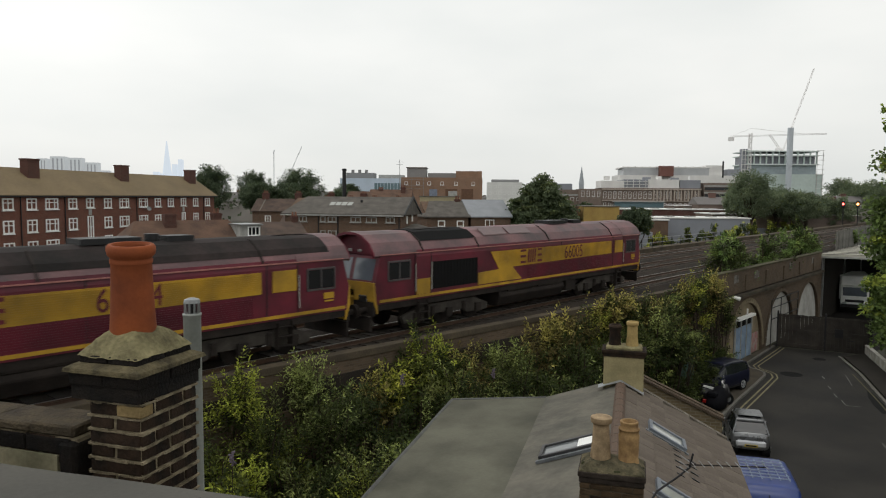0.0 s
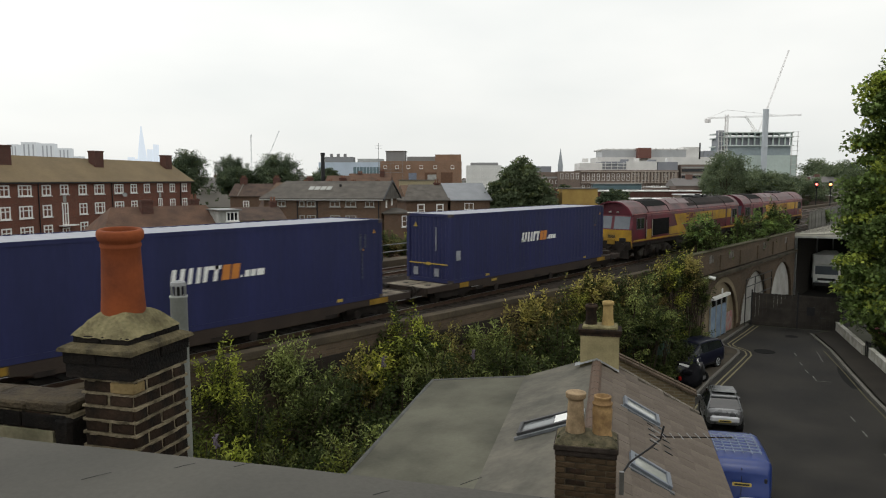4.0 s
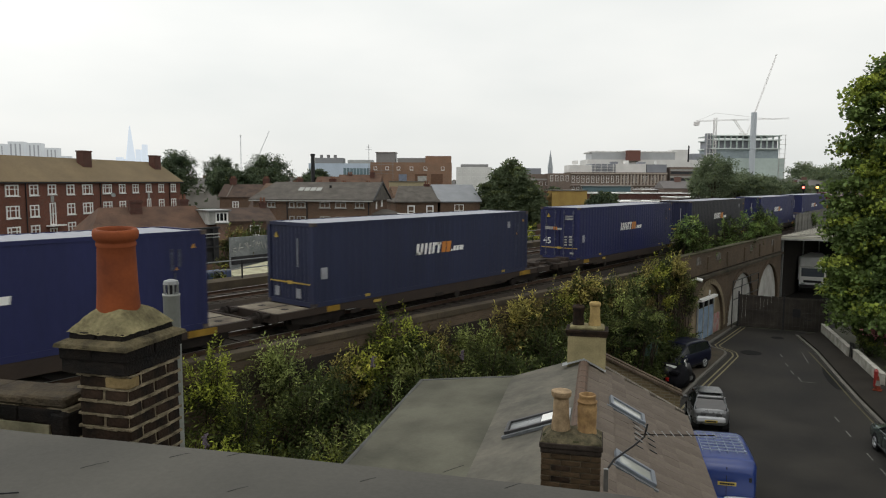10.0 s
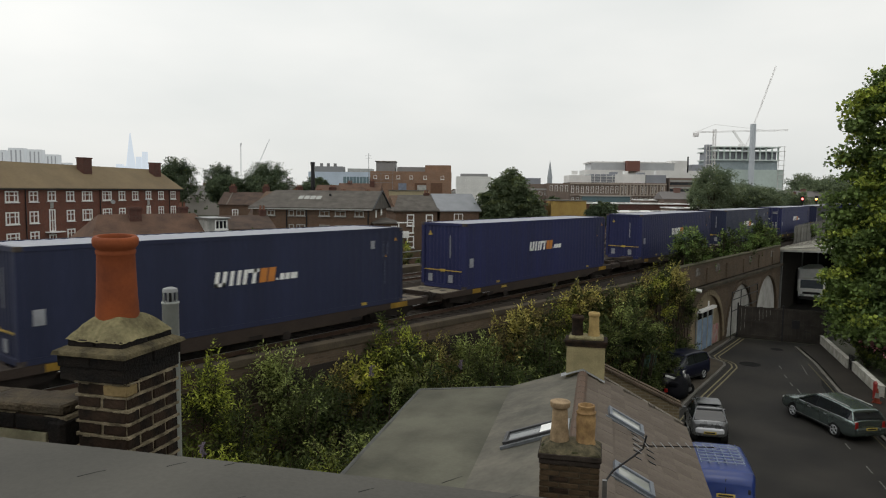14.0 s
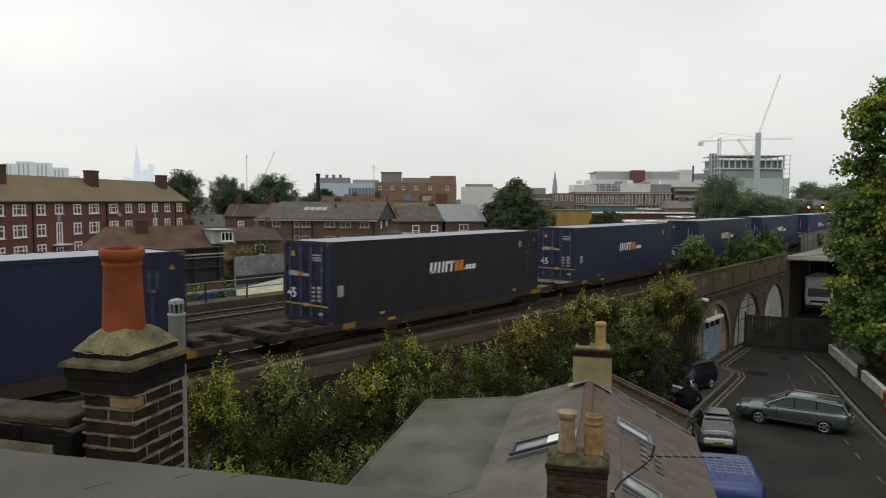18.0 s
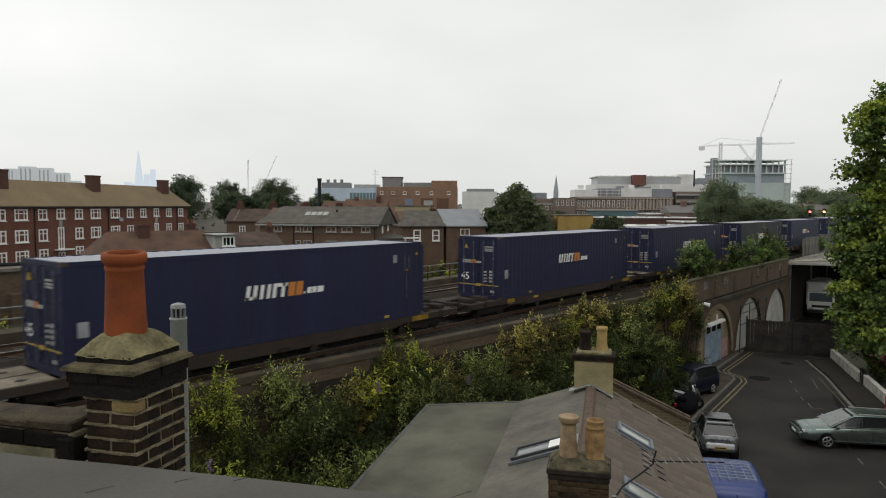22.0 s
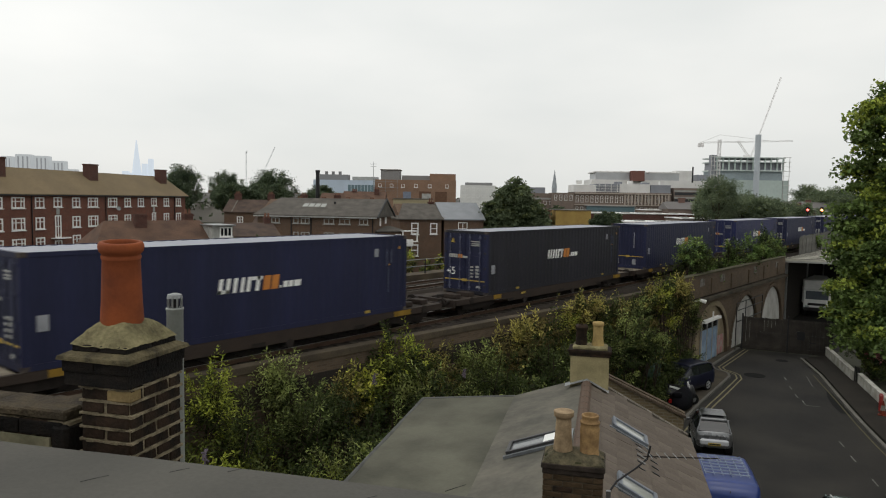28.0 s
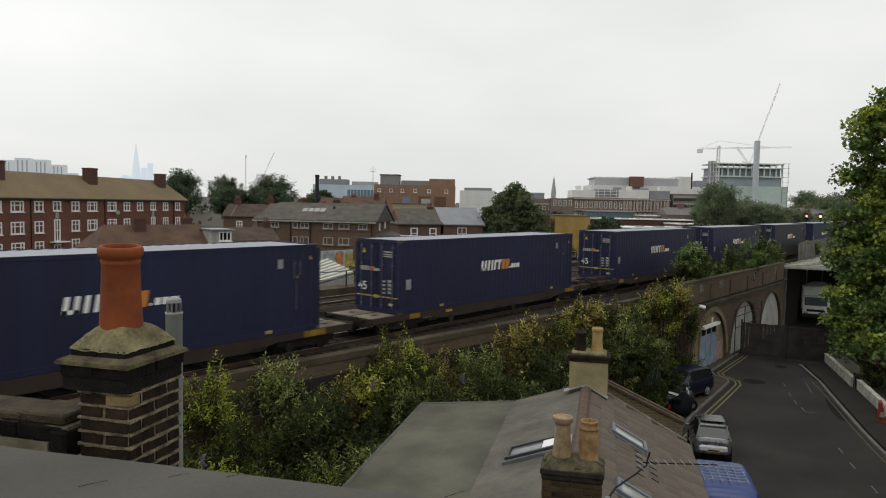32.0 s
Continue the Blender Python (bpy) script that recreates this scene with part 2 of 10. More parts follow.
RUSTY = mat("rusty_wagon", (0.06, 0.045, 0.036), 0.8, var=0.35, scale=1.5, fine=20, second=(0.045, 0.035, 0.03))


# ---- helpers for building ----
def box(bm, x, y, z, sx, sy, sz, m=None):
    """A box with its centre at x, y, z."""
    r = bmesh.ops.create_cube(bm, size=1.0)
    t = Matrix.Translation((x, y, z)) @ Matrix.Diagonal((sx, sy, sz, 1))
    bmesh.ops.transform(bm, matrix=(m @ t) if m else t, verts=r["verts"])
    return r["verts"]


def bar(bm, p, q, r, n=8, r2=None):
    """A round bar from p to q."""
    p, q = Vector(p), Vector(q)
    d = q - p
    c = bmesh.ops.create_cone(bm, cap_ends=True, segments=n, radius1=r, radius2=r if r2 is None else r2, depth=d.length)
    bmesh.ops.transform(bm, matrix=Matrix.Translation((p + q) / 2) @ d.to_track_quat("Z", "Y").to_matrix().to_4x4(), verts=c["verts"])


def lathe(bm, profile, x=0, y=0, z=0, n=24):
    """A turned shape: profile of (radius, height)."""
    rings = [[bm.verts.new((x + r * math.cos(2 * math.pi * k / n), y + r * math.sin(2 * math.pi * k / n), z + h)) for k in range(n)] for r, h in profile]
    for a, b in zip(rings, rings[1:]):
        for k in range(n):
            bm.faces.new((a[k], a[(k + 1) % n], b[(k + 1) % n], b[k]))
    return rings


def prism(bm, outline, axis, lo, hi, m=None):
    """An outline of two coordinates pushed along the third axis from lo to hi."""
    def at(u, v, w):
        p = [u, v]
        p.insert("xyz".index(axis), w)
        return Vector(p) if m is None else m @ Vector(p)
    a = [bm.verts.new(at(u, v, lo)) for u, v in outline]
    b = [bm.verts.new(at(u, v, hi)) for u, v in outline]
    k = len(a)
    bm.faces.new(a[::-1]), bm.faces.new(b)
    for i in range(k):
        bm.faces.new((a[i], a[(i + 1) % k], b[(i + 1) % k], b[i]))
    return a + b


def quad(bm, *corners):
    return bm.faces.new([bm.verts.new(c) for c in corners])


def mesh_of(name, bm, material, bevel=0.0, smooth=False):
    if bevel:
        bmesh.ops.bevel(bm, geom=bm.edges[:], offset=bevel, segments=1, affect="EDGES", clamp_overlap=True)
    bmesh.ops.recalc_face_normals(bm, faces=bm.faces[:])
    me = bpy.data.meshes.new(name)
    bm.to_mesh(me)
    bm.free()
    for mm in (material if isinstance(material, (list, tuple)) else [material]):
        me.materials.append(mm)
    if smooth:
        for f in me.polygons:
            f.use_smooth = True
    return me


def part(name, bm, material, parent, label="", bevel=0.0, smooth=False):
    ob = new(name, mesh_of(name, bm, material, bevel, smooth))
    ob.parent = parent
    return tagged(ob, label)


def piece(name, me, parent, m):
    """A piece that shares its mesh with others like it."""
    ob = new(name, me)
    ob.parent = parent
    ob.matrix_basis = m
    return ob


def boxpart(name, parent, material, x, y, z, sx, sy, sz, label="", bevel=0.0, m=None):
    bm = bmesh.new()
    box(bm, x, y, z, sx, sy, sz, m)
    return part(name, bm, material, parent, label, bevel)


def thing(name, label, category, m=None, group="", kind=""):
    ob = new(name)
    ob.empty_display_size = 0.3
    if m is not None:
        ob.matrix_basis = m
    return tagged(ob, label, category, group, kind)


def structure(name, bm, material, label, bevel=0.0, smooth=False):
    return tagged(new(name, mesh_of(name, bm, material, bevel, smooth)), label, "", "", "structure")


def lettering(text, size, material, parent, m, name="lettering", label=""):
    """Readable writing, laid flat on a panel."""
    cu = bpy.data.curves.new(name, "FONT")
    cu.body, cu.size, cu.extrude, cu.align_x = text, size, 0.004, "LEFT"
    tmp = bpy.data.objects.new(name, cu)
    me = bpy.data.meshes.new_from_object(tmp)
    bpy.data.objects.remove(tmp)
    me.materials.clear()
    me.materials.append(material)
    ob = new(name, me)
    ob.parent, ob.matrix_basis = parent, m
    return tagged(ob, label, kind="stuff" if len(text) > 2 else "")


def leaf_mesh(name, centres, size, material, rng, droop=0.3, slim=0.45, dirs=None):
    """Many folded leaves, each of two triangles pairs, at the given places."""
    k = len(centres)
    d = rng.normal(size=(k, 3)) * (1.0 if dirs is None else 0.22) + (0.0 if dirs is None else dirs)
    d[:, 2] -= droop
    d /= np.linalg.norm(d, axis=1)[:, None]
    up = rng.normal(size=(k, 3)) * 0.5 + np.array([0, 0, 1.0])
    s = np.cross(d, up)
    s /= np.linalg.norm(s, axis=1)[:, None] + 1e-9
    nrm = np.cross(s, d)
    ln = size * rng.uniform(0.6, 1.35, (k, 1))
    base, tip = centres - d * ln / 2, centres + d * ln / 2
    lft = centres - s * ln * slim + nrm * ln * 0.12
    rgt = centres + s * ln * slim + nrm * ln * 0.12
    v = np.stack([base, rgt, tip, lft], 1).reshape(-1, 3)
    me = bpy.data.meshes.new(name)
    me.vertices.add(4 * k)
    me.vertices.foreach_set("co", v.ravel())
    i = np.arange(k)[:, None] * 4
    tri = np.concatenate([i + [0, 1, 2], i + [0, 2, 3]], 1).ravel()
    me.loops.add(len(tri))
    me.loops.foreach_set("vertex_index", tri.astype(np.int32))
    me.polygons.add(2 * k)
    me.polygons.foreach_set("loop_start", np.arange(2 * k, dtype=np.int32) * 3)
    me.update(calc_edges=True)
    me.validate()
    me.materials.append(material)
    return me


# the street and the near houses lie at an angle to the railway
TURN = 24.2
STREET = Matrix.Rotation(radians(TURN), 4, "Z")
SHIFT = 0.0


def hs(u, v, z=0.0):
    """A place by the street: u across it, v along it, from below the window."""
    c, s = math.cos(radians(TURN)), math.sin(radians(TURN))
    return (c * (u + SHIFT) - s * v, s * (u + SHIFT) + c * v, z)


RAIL, DECK = 5.375, 6.155

# ---- ground and street ----
bm = bmesh.new()
quad(bm, (-4200, -1500, 0), (2500, -1500, 0), (2500, 4500, 0), (-4200, 4500, 0))
structure("ground", bm, GROUND, "rough ground of scrub and bare earth reaching to the horizon")

# the outer yellow line along the west side, rounding the forecourt's corner
WEST = ((-13.95, 52.4), (-13.75, 48.5), (-13.62, 45.5), (-13.3, 44.95), (-12.7, 44.66), (-12.2, 44.2), (-11.84, 43.3), (-11.6, 40.6), (-11.25, 36.2), (-10.72, 31.4), (-7.2, 22.1))


def beside(pts, d):
    """The line that runs d to the west of another."""
    out = []
    for k, (x, y) in enumerate(pts):
        (x0, y0), (x1, y1) = pts[max(0, k - 1)], pts[min(len(pts) - 1, k + 1)]
        n = Vector((y1 - y0, x0 - x1)).normalized()
        out.append((x + n.x * d, y + n.y * d))
    return out


KERBLINE = beside(WEST, 0.62)
bm = bmesh.new()
vs = [bm.verts.new((x, y, 0.012)) for x, y in (*KERBLINE, (-2.0, 9.6), (4.0, -4.0), (14.0, 0.0), (5.0, 17.0), (-1.1, 29.8), (-3.49, 35.15), (-4.78, 38.2), (-6.47, 42.55), (-8.37, 47.54), (-10.3, 51.7), (-10.0, 53.6))]
bm.faces.new(vs)
structure("road", bm, ASPHALT, "worn dark grey asphalt side street with patches")

KERB = mat("kerb_stone", (0.2, 0.19, 0.17), 0.9, var=0.2, scale=3)


def strip(name, pts, width, height, z, material, label, side=1):
    """A raised band along a line of points."""
    b = bmesh.new()
    for (x0, y0), (x1, y1) in zip(pts, pts[1:]):
        d = Vector((x1 - x0, y1 - y0, 0))
        n = Vector((-d.y, d.x, 0)).normalized() * side * width
        prism(b, [(x0, y0), (x1, y1), (x1 + n.x, y1 + n.y), (x0 + n.x, y0 + n.y)], "z", z, z + height)
    return structure(name, b, material, label)


bm = bmesh.new()
prism(bm, [(-10.15, 51.8), (-8.23, 47.6), (-6.33, 42.6), (-4.64, 38.25), (-3.35, 35.2), (-0.95, 29.85), (5.15, 17.05), (9.0, 18.0), (0.9, 31.0), (-2.4, 37.6), (-4.2, 41.7), (-6.5, 47.2), (-9.2, 54.0)], "z", 0.0, 0.11)
structure("pavement", bm, PAVING, "grey slab pavement beside the street")
bm = bmesh.new()
prism(bm, [*beside(WEST[:10], 0.74), (-14.9, 31.2), (-14.9, 52.4)], "z", 0.0, 0.10)
structure("yard_pavement", bm, mat("dusty_paving", (0.105, 0.088, 0.066), 0.9, var=0.3, scale=0.8, fine=30, second=(0.06, 0.052, 0.042)), "dusty paved forecourt at the foot of the arches")
strip("kerb_east", ((-10.3, 51.7), (-8.37, 47.54), (-6.47, 42.55), (-4.78, 38.2), (-3.49, 35.15), (-1.1, 29.8), (5.0, 17.0)), 0.15, 0.125, 0.0, KERB, "worn granite kerb along the pavement", -1)
strip("kerb_west", KERBLINE, 0.14, 0.12, 0.0, KERB, "worn granite kerb beside the parked cars", -1)


def line(name, pts, w, material, label):
    b = bmesh.new()
    for (x0, y0), (x1, y1) in zip(pts, pts[1:]):
        d = Vector((x1 - x0, y1 - y0, 0))
        n = Vector((-d.y, d.x, 0)).normalized() * w / 2
        quad(b, (x0 - n.x, y0 - n.y, 0.02), (x1 - n.x, y1 - n.y, 0.02), (x1 + n.x, y1 + n.y, 0.02), (x0 + n.x, y0 + n.y, 0.02))
    return structure(name, b, material, label)


line("double_yellow_line_outer", WEST, 0.09, YELLOWLINE, "faded double yellow line by the kerb")
line("double_yellow_line_inner", beside(WEST, 0.26), 0.09, YELLOWLINE, "faded double yellow line by the kerb")
east = ((-8.75, 47.3), (-6.8, 42.5), (-5.1, 38.1), (-3.85, 35.1), (-1.5, 29.8), (2.5, 21.8))
BAYPAINT = mat("worn_bay_paint", (0.24, 0.235, 0.22), 0.85, var=0.45, scale=5, fine=25, second=(0.1, 0.098, 0.09))
line("yellow_line_east", east, 0.07, mat("faint_yellow_line", (0.17, 0.15, 0.09), 0.8, var=0.4, scale=6, fine=30), "faint yellow line by the far kerb")
for k, (x, y) in enumerate(((-9.86, 45.2), (-9.1, 43.1), (-8.45, 41.5), (-5.1, 34.4), (-4.4, 32.7), (-3.32, 30.4), (-2.72, 29.05), (-1.7, 26.8), (-0.6, 24.4), (0.5, 22.0))):
    line("bay_mark", ((x - 0.14, y + 0.32), (x + 0.14, y - 0.32)), 0.06, BAYPAINT, "worn white parking bay mark")
line("bay_mark", ((-8.0, 40.73), (-7.64, 39.85)), 0.055, BAYPAINT, "worn white parking bay mark")
line("bay_mark", ((-7.64, 39.85), (-7.0, 40.1)), 0.055, BAYPAINT, "worn white parking bay mark")
line("bay_mark", ((-9.0, 46.7), (-8.2, 44.3)), 0.05, BAYPAINT, "worn painted bay mark by the kerb")
DAMP = mat("damp_asphalt", (0.014, 0.014, 0.014), 0.85, var=0.15, scale=2)
b = bmesh.new()
prism(b, [(-7.45, 44.0), (-6.95, 43.2), (-6.3, 41.6), (-5.5, 39.5), (-6.0, 39.6), (-6.6, 40.9), (-7.1, 42.4)], "z", 0.0, 0.017)
structure("tar_patch", b, DAMP, "dark damp patch on the asphalt by the kerb")
for x, y, r in ((-11.5, 44.8, 0.62), (-11.25, 50.3, 0.4)):
    b = bmesh.new()
    lathe(b, [(r, 0.0), (r, 0.018), (r * 0.85, 0.02), (0.01, 0.02)], x, y, 0, 16)
    structure("tar_repair", b, DAMP, "dark round repair in the asphalt")

# ---- railway viaduct ----
NEAR = [(-17.6, -60), (-17.1, 8), (-16.3, 20), (-15.5, 31), (-15.0, 41), (-15.0, 75), (-16.6, 120), (-17.0, 420)]
bm = bmesh.new()
prism(bm, NEAR + [(-34.5, 420), (-34.5, -60)], "z", 4.2, 4.92)
structure("viaduct_deck", bm, BALLAST, "stained ballast bed on top of the brick viaduct")
bm = bmesh.new()
prism(bm, [(-17.5, -60), (-17.0, 8), (-16.2, 20), (-15.4, 31), (-14.95, 41), (-14.95, 42.2), (-34, 42.2), (-34, -60)], "z", 0.0, 4.19)
prism(bm, [(-14.95, 68.2), (-14.95, 75), (-16.5, 120), (-16.9, 420), (-34, 420), (-34, 68.2)], "z", 0.0, 4.19)
# spandrels and piers of the three arches seen from the street
ARCHES, SPAN, FOOT, RISE = (47.3, 54.9, 62.5), 3.3, 0.35, 3.3


def arch_line(c, r, n=20):
    return [(c - r * math.cos(math.pi * i / n), FOOT + r * RISE / SPAN * math.sin(math.pi * i / n)) for i in range(n + 1)]


for c in ARCHES:
    line_ = [(c - SPAN, 0.0)] + arch_line(c, SPAN) + [(c + SPAN, 0.0)]
    for (y0, z0), (y1, z1) in zip(line_, line_[1:]):
        if y1 > y0 + 1e-6:
            quad(bm, (-14.95, y0, z0), (-14.95, y1, z1), (-14.95, y1, 4.19), (-14.95, y0, 4.19))
        quad(bm, (-14.95, y0, z0), (-14.95, y1, z1), (-15.6, y1, z1), (-15.6, y0, z0))
    for y0, y1 in ((c - 3.8, c - SPAN), (c + SPAN, c + 3.8)):
        quad(bm, (-14.95, y0, 0), (-14.95, y1, 0), (-14.95, y1, 4.19), (-14.95, y0, 4.19))
prism(bm, [(-14.95, 42.2), (-14.95, 43.5), (-16.6, 43.5), (-16.6, 42.2)], "z", 0, 4.19)
prism(bm, [(-14.95, 66.3), (-14.95, 68.2), (-16.6, 68.2), (-16.6, 66.3)], "z", 0, 4.19)
prism(bm, [(-16.6, 42.2), (-16.6, 68.2), (-34, 68.2), (-34, 42.2)], "z", 0, 4.19)
structure("viaduct_wall", bm, VBRICK, "dark soot-stained brick viaduct with round arches")
ARCHFILL = mat("arch_render", (0.55, 0.54, 0.50), 0.9, var=0.2, scale=0.9, fine=12, second=(0.36, 0.35, 0.32))
OCHRE = mat("ochre_render", (0.36, 0.29, 0.19), 0.9, var=0.25, scale=0.9, fine=12, second=(0.22, 0.18, 0.12))
for k, c in enumerate(ARCHES):
    bm = bmesh.new()
    prism(bm, [(c - SPAN, 0)] + arch_line(c, SPAN) + [(c + SPAN, 0)], "x", -15.25, -15.12)
    structure("arch_infill_%d" % (k + 1), bm, OCHRE if k == 0 else ARCHFILL, "rendered wall filling a viaduct arch")
    bm = bmesh.new()
    a, b = arch_line(c, SPAN + 0.02, 26), arch_line(c, SPAN + 0.36, 26)
    for i in range(26):
        e = 0.06
        p = [Vector(q) for q in (a[i], a[i + 1], b[i + 1], b[i])]
        p = [p[0].lerp(p[1], e), p[0].lerp(p[1], 1 - e), p[3].lerp(p[2], 1 - e), p[3].lerp(p[2], e)]
        prism(bm, [tuple(q) for q in p], "x", -14.955, -14.91)
    structure("arch_ring_%d" % (k + 1), bm, OCHRE if k == 0 else VBRICK, "projecting ring of brick voussoirs over an arch")

# string course, parapet with piers and coping
bm = bmesh.new()
box(bm, -14.88, 54, 4.3, 0.32, 25.2, 0.2)
structure("string_course", bm, mat("sooty_stone", (0.12, 0.1, 0.075), 0.9, var=0.3, scale=0.8, fine=20, second=(0.06, 0.052, 0.04)), "projecting sooty stone string course under the parapet")
bm = bmesh.new()
box(bm, -15.08, 53.5, 5.22, 0.36, 25, 1.4)
structure("parapet_wall", bm, VBRICK, "brown brick parapet of the viaduct")
bm = bmesh.new()
box(bm, -15.08, 53.5, 5.96, 0.46, 25, 0.09)
structure("parapet_coping", bm, mat("mossy_stone", (0.13, 0.115, 0.075), 0.95, var=0.35, scale=1.2, fine=18, second=(0.06, 0.06, 0.035)), "mossy stone coping on the parapet", 0.02)
for y in (42.5, 46.8, 51.0, 55.2, 59.4, 63.6):
    bm = bmesh.new()
    box(bm, -14.93, y, 5.1, 0.22, 0.7, 1.0)
    structure("parapet_pier", bm, VBRICK, "shallow brick pier on the parapet")
for y, w in ((44.6, 0.5), (48.6, 0.55), (56.6, 0.5), (63.0, 0.5)):
    bm = bmesh.new()
    box(bm, -14.885, y, 5.45, 0.02, w, 0.5)
    box(bm, -14.885, y + w * 0.9, 5.42, 0.02, w * 0.45, 0.42)
    tagged(new("painted_tag", mesh_of("painted_tag", bm, mat("faded_tag_paint", (0.27, 0.26, 0.24), 0.85, var=0.5, scale=5, fine=20, second=(0.12, 0.1, 0.08)))), "pale painted scrawl on the brick parapet", "graffiti")
# walkway edge before the arches
near_edge = NEAR[:5]
bm = bmesh.new()
for (x0, y0), (x1, y1) in zip(near_edge, near_edge[1:]):
    prism(bm, [(x0 - 0.04, y0), (x1 - 0.04, y1), (x1 - 0.38, y1), (x0 - 0.38, y0)], "z", 4.925, 5.32)
structure("viaduct_edge_wall", bm, VBRICK, "low sooty brick wall along the track edge")
bm = bmesh.new()
for (x0, y0), (x1, y1) in zip(near_edge, near_edge[1:]):
    prism(bm, [(x0, y0), (x1, y1), (x1 - 0.42, y1), (x0 - 0.42, y0)], "z", 5.323, 5.56)
structure("viaduct_edge_coping", bm, mat("sooty_concrete", (0.125, 0.1, 0.068), 0.9, var=0.3, scale=0.8, fine=20, second=(0.058, 0.048, 0.037)), "long stained concrete coping along the track edge", 0.015)
bm = bmesh.new()
for (x0, y0), (x1, y1) in zip(near_edge, near_edge[1:]):
    prism(bm, [(x0 - 0.55, y0), (x1 - 0.55, y1), (x1 - 0.95, y1), (x0 - 0.95, y0)], "z", 4.925, 5.08)
structure("cable_trough", bm, CONCRETE, "concrete cable trough beside the track")

# ---- tracks ----
TRACKS = (-19.38, -23.4, -27.5)
for c in TRACKS:
    # shouldered ballast bed under the sleepers
    bm = bmesh.new()
    prism(bm, [(c - 1.78, 4.915), (c - 1.4, 5.2), (c + 1.4, 5.2), (c + 1.78, 4.915)], "y", -60, 420)
    structure("ballast_bed", bm, BALLAST, "oily brown ballast heaped under a track")
    for s in (-0.75, 0.75):
        bm = bmesh.new()
        prism(bm, [(c + s - 0.06, 5.22), (c + s + 0.06, 5.22), (c + s + 0.02, 5.25), (c + s + 0.02, 5.33), (c + s + 0.036, 5.34), (c + s + 0.036, 5.37), (c + s - 0.036, 5.37), (c + s - 0.036, 5.34), (c + s - 0.02, 5.33), (c + s - 0.02, 5.25)], "y", -60, 420)
        r = structure("rail", bm, RAILSTEEL, "rust-brown running rail with a bright top")
        bm = bmesh.new()
        box(bm, c + s, 180, 5.3725, 0.06, 480, 0.005)
        part("rail_head", bm, RAILSTEEL if c == -23.4 else RAILTOP, r, "rusty rail head" if c == -23.4 else "polished steel rail head")
    bm = bmesh.new()
    for k in range(-60, 260):
        box(bm, c, k * 0.65 + 20, 5.18, 2.5, 0.26, 0.1)
    tagged(new("sleepers", mesh_of("sleepers", bm, TIMBER)), "weathered sleepers half sunk in dirty ballast", "sleepers", "", "stuff")
# a strip of lighter cess and a low platform edge between the tracks and the far side
bm = bmesh.new()
box(bm, -30.9, 180, 5.1, 1.2, 480, 0.66)
structure("far_kerb_wall", bm, mat("sooty_concrete", (0.15, 0.13, 0.095)), "low stained concrete wall behind the far track")
b = bmesh.new()
box(b, -25.45, 180, 4.95, 0.3, 480, 0.16)
structure("track_duct", b, CONCRETE, "pale concrete duct between the tracks")

# ---- the train ----
CX = -19.38                      # centre of the track
LEN, WID, HGT = 13.716, 2.5, 2.896


def slanted(bm, y, z, w, h, x, lean=0.18, t=0.012):
    """An upright bar that leans forward, on a side wall at x."""
    prism(bm, [(y, z), (y + w, z), (y + w + lean * h, z + h), (y + lean * h, z + h)], "x", x, x + t)


